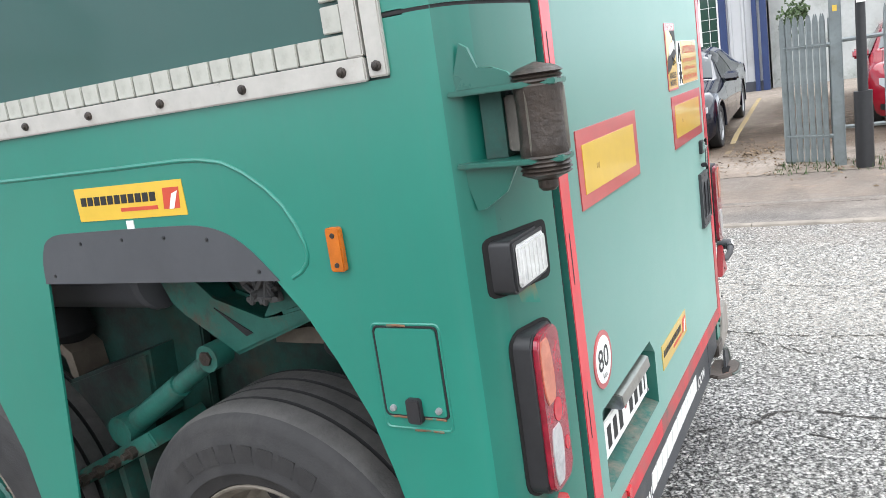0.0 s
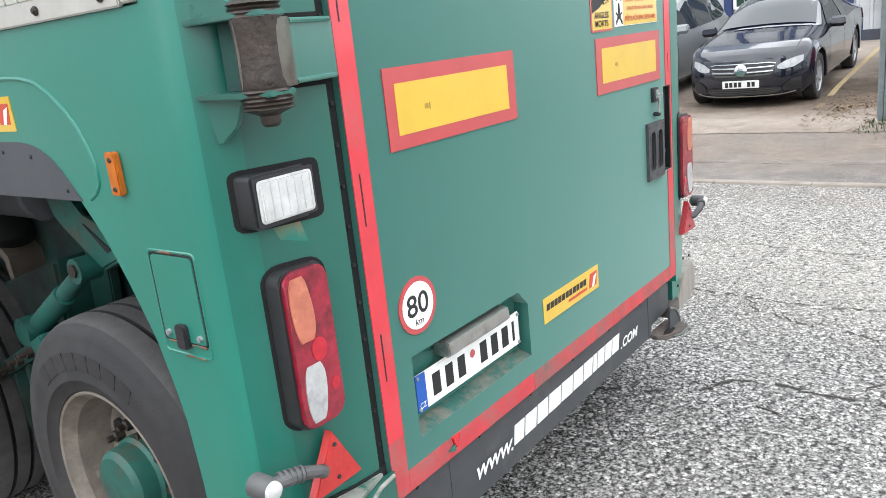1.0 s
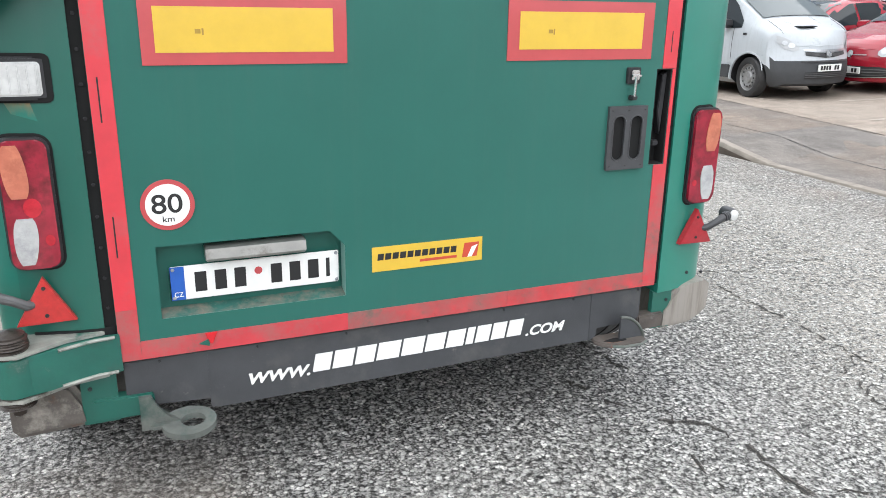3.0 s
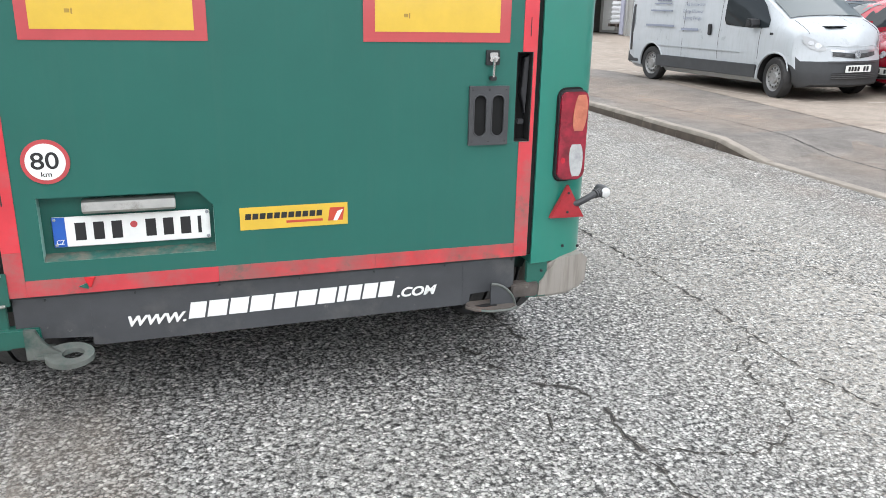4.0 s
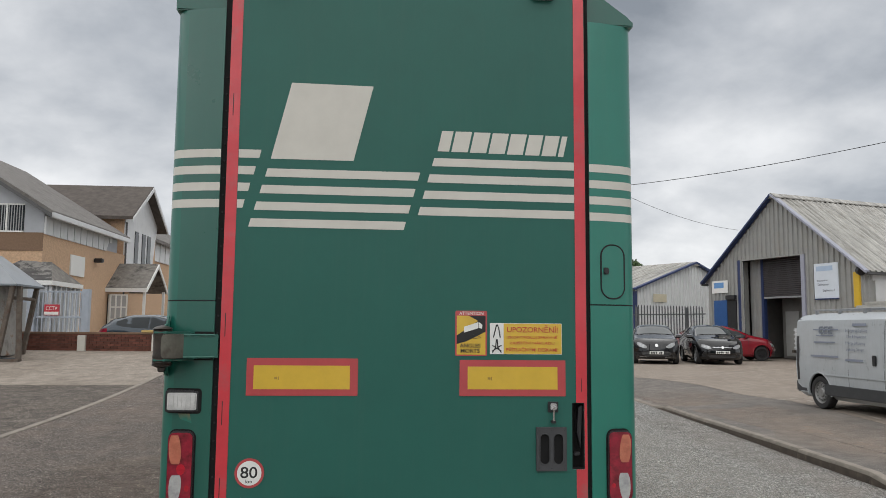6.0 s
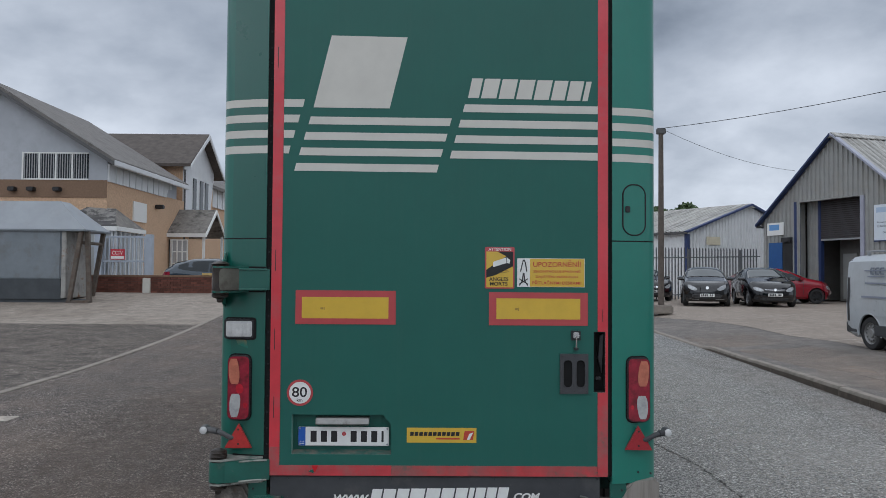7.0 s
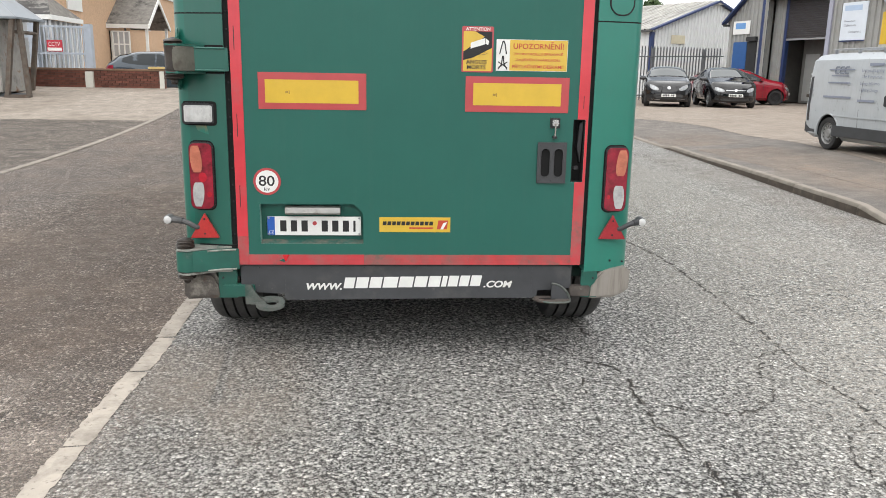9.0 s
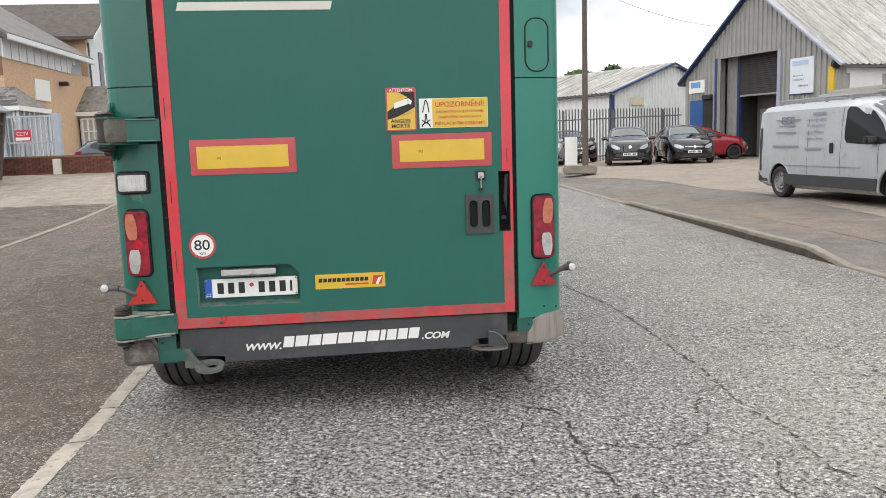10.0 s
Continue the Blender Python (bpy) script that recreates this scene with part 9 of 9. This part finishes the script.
bm = B(); box(bm, 7.0, 8.1, 22.1, 22.7, 0.3, 0.6, 0.05); tagged(part("concrete_block", bm, KERB), "low concrete block at the pole's foot", "block")


def cable(p0, p1, sag, r=0.012):
    bm = B(); a, b = Vector(p0), Vector(p1)
    tube(bm, [a.lerp(b, k / 14) - Vector((0, 0, sag * 4 * (k / 14) * (1 - k / 14))) for k in range(15)], r, 5)
    tagged(part("overhead_cable", bm, BLACK), "thin black overhead cable", "cable", "overhead cables")


TOP = (7.75, 22.4, 6.75)
cable(TOP, (17.5, 11.0, 7.6), 0.35, 0.010); cable(TOP, (15.5, 29.0, 6.2), 0.25, 0.007)

# low brick wall, laid brick by brick along its face
wall = thing("garden_wall", "low dark red brick wall with a pale post", "wall")
bm = B(); prism(bm, [(-12.0, 21.85), (-7.42, 21.672), (-7.42, 21.892), (-12.0, 22.07)], "z", 0.5, 1.46); part("wall_core", bm, MORTAR, wall)
wd = Vector((9.0, -0.35, 0)).normalized(); wang = math.degrees(math.atan2(wd.y, wd.x))
bm = B(); box(bm, 0, 0.215, -0.012, 0.1, 0, 0.065, 0.004); brick0 = part("brick", bm, BRICK_R, wall)
cnt = 0
for row in range(8):
    for k in range(20):
        s_ = 0.225 * k + (0.11 if row % 2 else 0)
        ob = brick0 if cnt == 0 else new("brick", brick0.data)
        ob.parent = wall; cnt += 1
        ob.matrix_basis = pose(-12.0 + wd.x * s_, 21.835 + wd.y * s_, 0.85 + 0.076 * row, 0, 0, wang)
bm = B(); prism(bm, [(-12.05, 21.81), (-7.38, 21.628), (-7.38, 21.928), (-12.05, 22.11)], "z", 1.46, 1.52, 0, 0.01); part("coping", bm, BAND, wall)
bm = B(); prism(bm, [(-7.9, 21.62), (-7.28, 21.60), (-7.28, 21.95), (-7.9, 21.97)], "z", 1.522, 1.60, 0, 0.01); part("end_coping", bm, mat("ochre_slab", (0.5, 0.36, 0.14), 0.7, 0, 0.15, 5), wall, "ochre slab on the wall's end")
bm = B(); box(bm, -7.56, -7.42, 21.60, 21.67, 0.75, 1.46, 0.01); part("pale_post", bm, CREAM, wall)
bm = B(); box(bm, -9.88, -9.64, 21.62, 21.8, 0.75, 1.42, 0.01); part("pale_post", bm, CREAM, wall)

# enclosed skip
SZ = 0.66
skip = thing("enclosed_skip", "large grey enclosed steel skip with rusty end frame", "skip", m=pose(-11.0, 19.2, SZ))
SD = 1.7
bm = B(); box(bm, -6.0, -0.45, 0.0, SD, 0.74, 2.25, 0.03); part("upper_body", bm, SKIPGREY, skip)
bm = B(); prism(bm, [(0.12, 0.12), (SD - 0.12, 0.12), (SD, 0.74), (0.0, 0.74)], "x", -6.0, -0.45, 0, 0.02); part("lower_body", bm, SKIPLOW, skip, "dark grey lower half")
bm = B(); v = [bm.verts.new(c) for c in ((-6.0, -0.05, 2.25), (0.30, -0.05, 2.25), (0.30, SD + 0.05, 2.25), (-6.0, SD + 0.05, 2.25), (-5.2, 0.55, 3.15), (-0.75, 0.55, 3.15), (-0.75, SD - 0.55, 3.15), (-5.2, SD - 0.55, 3.15))]
for q in ((0, 1, 5, 4), (1, 2, 6, 5), (2, 3, 7, 6), (3, 0, 4, 7), (4, 5, 6, 7), (3, 2, 1, 0)):
    bm.faces.new([v[i_] for i_ in q])
part("lid", bm, mat("pale_grey_lid", (0.29, 0.31, 0.33), 0.45, 0, 0.08, 1.5, spots=((0.25, 0.25, 0.25), 1.2, 0.5, 0.8)), skip, "pale grey sloping lid")
bm = B(); box(bm, -6.02, 0.32, -0.07, SD + 0.07, 2.19, 2.25, 0.01); part("lid_rim", bm, SKIPGREY, skip)
LEG = mat("rusty_grey_frame", (0.12, 0.098, 0.08), 0.7, 0, 0.35, 5, spots=((0.10, 0.06, 0.038), 6, 0.48, 0.68))
for a, b in (((0.14, 0.05, 2.2), (-0.20, 0.05, 0.0)), ((0.26, 0.2, 2.2), (0.35, 0.2, 0.0)), ((0.14, SD - 0.1, 2.2), (-0.2, SD - 0.1, 0.0))):
    bm = B(); tube(bm, [a, b], 0.085, 4); part("end_leg", bm, LEG, skip, "rusty steel leg")
bm = B(); box(bm, -0.28, 0.42, 0.0, 0.26, 0.0, 0.09, 0.008); part("foot_bar", bm, LEG, skip)
bm = B(); tube(bm, [(0.1, 0.1, 1.85), (0.1, SD - 0.1, 1.85)], 0.05, 10); part("lifting_bar", bm, LEG, skip)
bm = B(); box(bm, -0.448, -0.30, 0.02, SD - 0.02, 0.15, 2.19, 0.02); part("end_plate", bm, mat("scraped_end_plate", (0.34, 0.33, 0.305), 0.6, 0, 0.25, 3, spots=[((0.2, 0.1, 0.05), 3, 0.56, 0.68), ((0.12, 0.11, 0.1), 2, 0.55, 0.75)]), skip, "scraped pale grey end plate")
for y_ in (0.2, SD - 0.45):
    bm = B(); box(bm, -5.8, 0.3, y_, y_ + 0.25, 0.0, 0.12, 0.01); part("skid", bm, SKIPLOW, skip)


# ---- greenery ----
def leaves(name, centre, size, count, leaf, seed):
    """A crown of many small leaf clumps with an uneven outline."""
    rnd = random.Random(seed)
    lobes = [(Vector((rnd.uniform(-1, 1) * size[0] * 0.6, rnd.uniform(-1, 1) * size[1] * 0.6, rnd.uniform(-0.4, 1) * size[2] * 0.6)), rnd.uniform(0.3, 0.6)) for _ in range(9)]
    vs, fs = [], []
    for k in range(count):
        c, r = rnd.choice(lobes)
        d = Vector((rnd.gauss(0, 1), rnd.gauss(0, 1), rnd.gauss(0, 1))).normalized() * r * rnd.uniform(0.5, 1.05)
        p = Vector(centre) + c + Vector((d.x * size[0], d.y * size[1], d.z * size[2]))
        u = Vector((rnd.gauss(0, 1), rnd.gauss(0, 1), rnd.gauss(0, 1))).normalized() * leaf; w = u.orthogonal() * 0.6
        i = len(vs)
        vs += [tuple(p - u), tuple(p + w), tuple(p + u), tuple(p - w)]
        fs.append((i, i + 1, i + 2, i + 3))
    me = bpy.data.meshes.new(name); me.from_pydata(vs, [], fs); me.materials.append(LEAF)
    return me


def tree(name, label, x, y, zc, size, seed):
    t = thing(name, label, "tree", "trees behind the sheds")
    bm = B(); tube(bm, [(x, y, 1.0), (x + 0.2, y, zc * 0.6), (x, y, zc)], [0.45, 0.35, 0.15], 10)
    for k in range(6):
        a = k * 1.05
        tube(bm, [(x + 0.1, y, zc * 0.6 + 0.2 * k), (x + size[0] * 0.5 * math.cos(a), y + size[1] * 0.5 * math.sin(a), zc + 0.1 * k)], [0.16, 0.05], 6)
    part("trunk", bm, WOOD, t)
    ob = new("crown", leaves("crown", (x, y, zc), size, 2600, 0.32, seed)); ob.parent = t


tree("tree", "distant broad-leaved tree behind the sheds", 27.2, 88, 7.8, (3.2, 3.0, 1.9), 1)
tree("tree", "distant broad-leaved tree behind the sheds", 30.3, 89, 8.7, (2.0, 2.2, 1.6), 2)
bush = new("ivy", leaves("ivy", (8.5, 0.10, 1.92), (0.22, 0.2, 0.3), 420, 0.026, 5))
tagged(bush, "straggling green ivy at the fence top", "plant", kind="stuff")
rnd = random.Random(8)
vs, fs = [], []
for k in range(500):
    x, y = 7.85 + rnd.uniform(-0.25, 0.5), rnd.uniform(-4, 0.4)
    z = land(x, y); u = rnd.uniform(0.02, 0.05); a = rnd.uniform(0, 6.3); i = len(vs)
    vs += [(x, y, z), (x + u * math.cos(a), y + u * math.sin(a), z + rnd.uniform(0.02, 0.12)), (x + u * 0.5 * math.cos(a + 1), y + u * 0.5 * math.sin(a + 1), z + 0.01)]
    fs.append((i, i + 1, i + 2))
me = bpy.data.meshes.new("weeds"); me.from_pydata(vs, [], fs); me.materials.append(LEAF); me.materials.append(WOOD)
tagged(new("weeds", me), "dry weeds and litter along the fence foot", "weeds", kind="stuff")
rnd = random.Random(21)
vs, fs = [], []
for k in range(900):
    if k < 520:
        x, y = 8.0 + rnd.gauss(0.1, 0.35), rnd.uniform(-3.5, 0.5)
    else:
        x, y = 9.6 + rnd.gauss(0, 0.7), 0.75 + rnd.gauss(0, 0.22)
    z = land(x, y) + 0.006; u = rnd.uniform(0.012, 0.04); a = rnd.uniform(0, 6.3); i = len(vs)
    c_, s_ = math.cos(a) * u, math.sin(a) * u
    vs += [(x - c_, y - s_, z), (x + s_ * 0.5, y - c_ * 0.5, z + rnd.uniform(0, 0.02)), (x + c_, y + s_, z + rnd.uniform(0, 0.03)), (x - s_ * 0.5, y + c_ * 0.5, z + 0.004)]
    fs.append((i, i + 1, i + 2, i + 3))
me = bpy.data.meshes.new("dry_leaves"); me.from_pydata(vs, [], fs); me.materials.append(mat("dry_leaf", (0.15, 0.10, 0.055), 0.8, 0, 0.5, 3))
tagged(new("dry_leaves", me), "brown dry leaves and litter by the fence", "leaves", kind="stuff")
red = thing("distant_house", "distant red brick building under grey roof", "building", m=pose(11.0, 75, 0.85))
bm = B(); box(bm, -6, 2.5, 0, 8, 0, 6.0); part("wall", bm, BRICK_R, red); bm = B(); prism(bm, [(-6.4, 5.9), (2.9, 5.9), (-1.7, 8.3)], "y", -0.3, 8.3); part("roof", bm, SLATE, red)
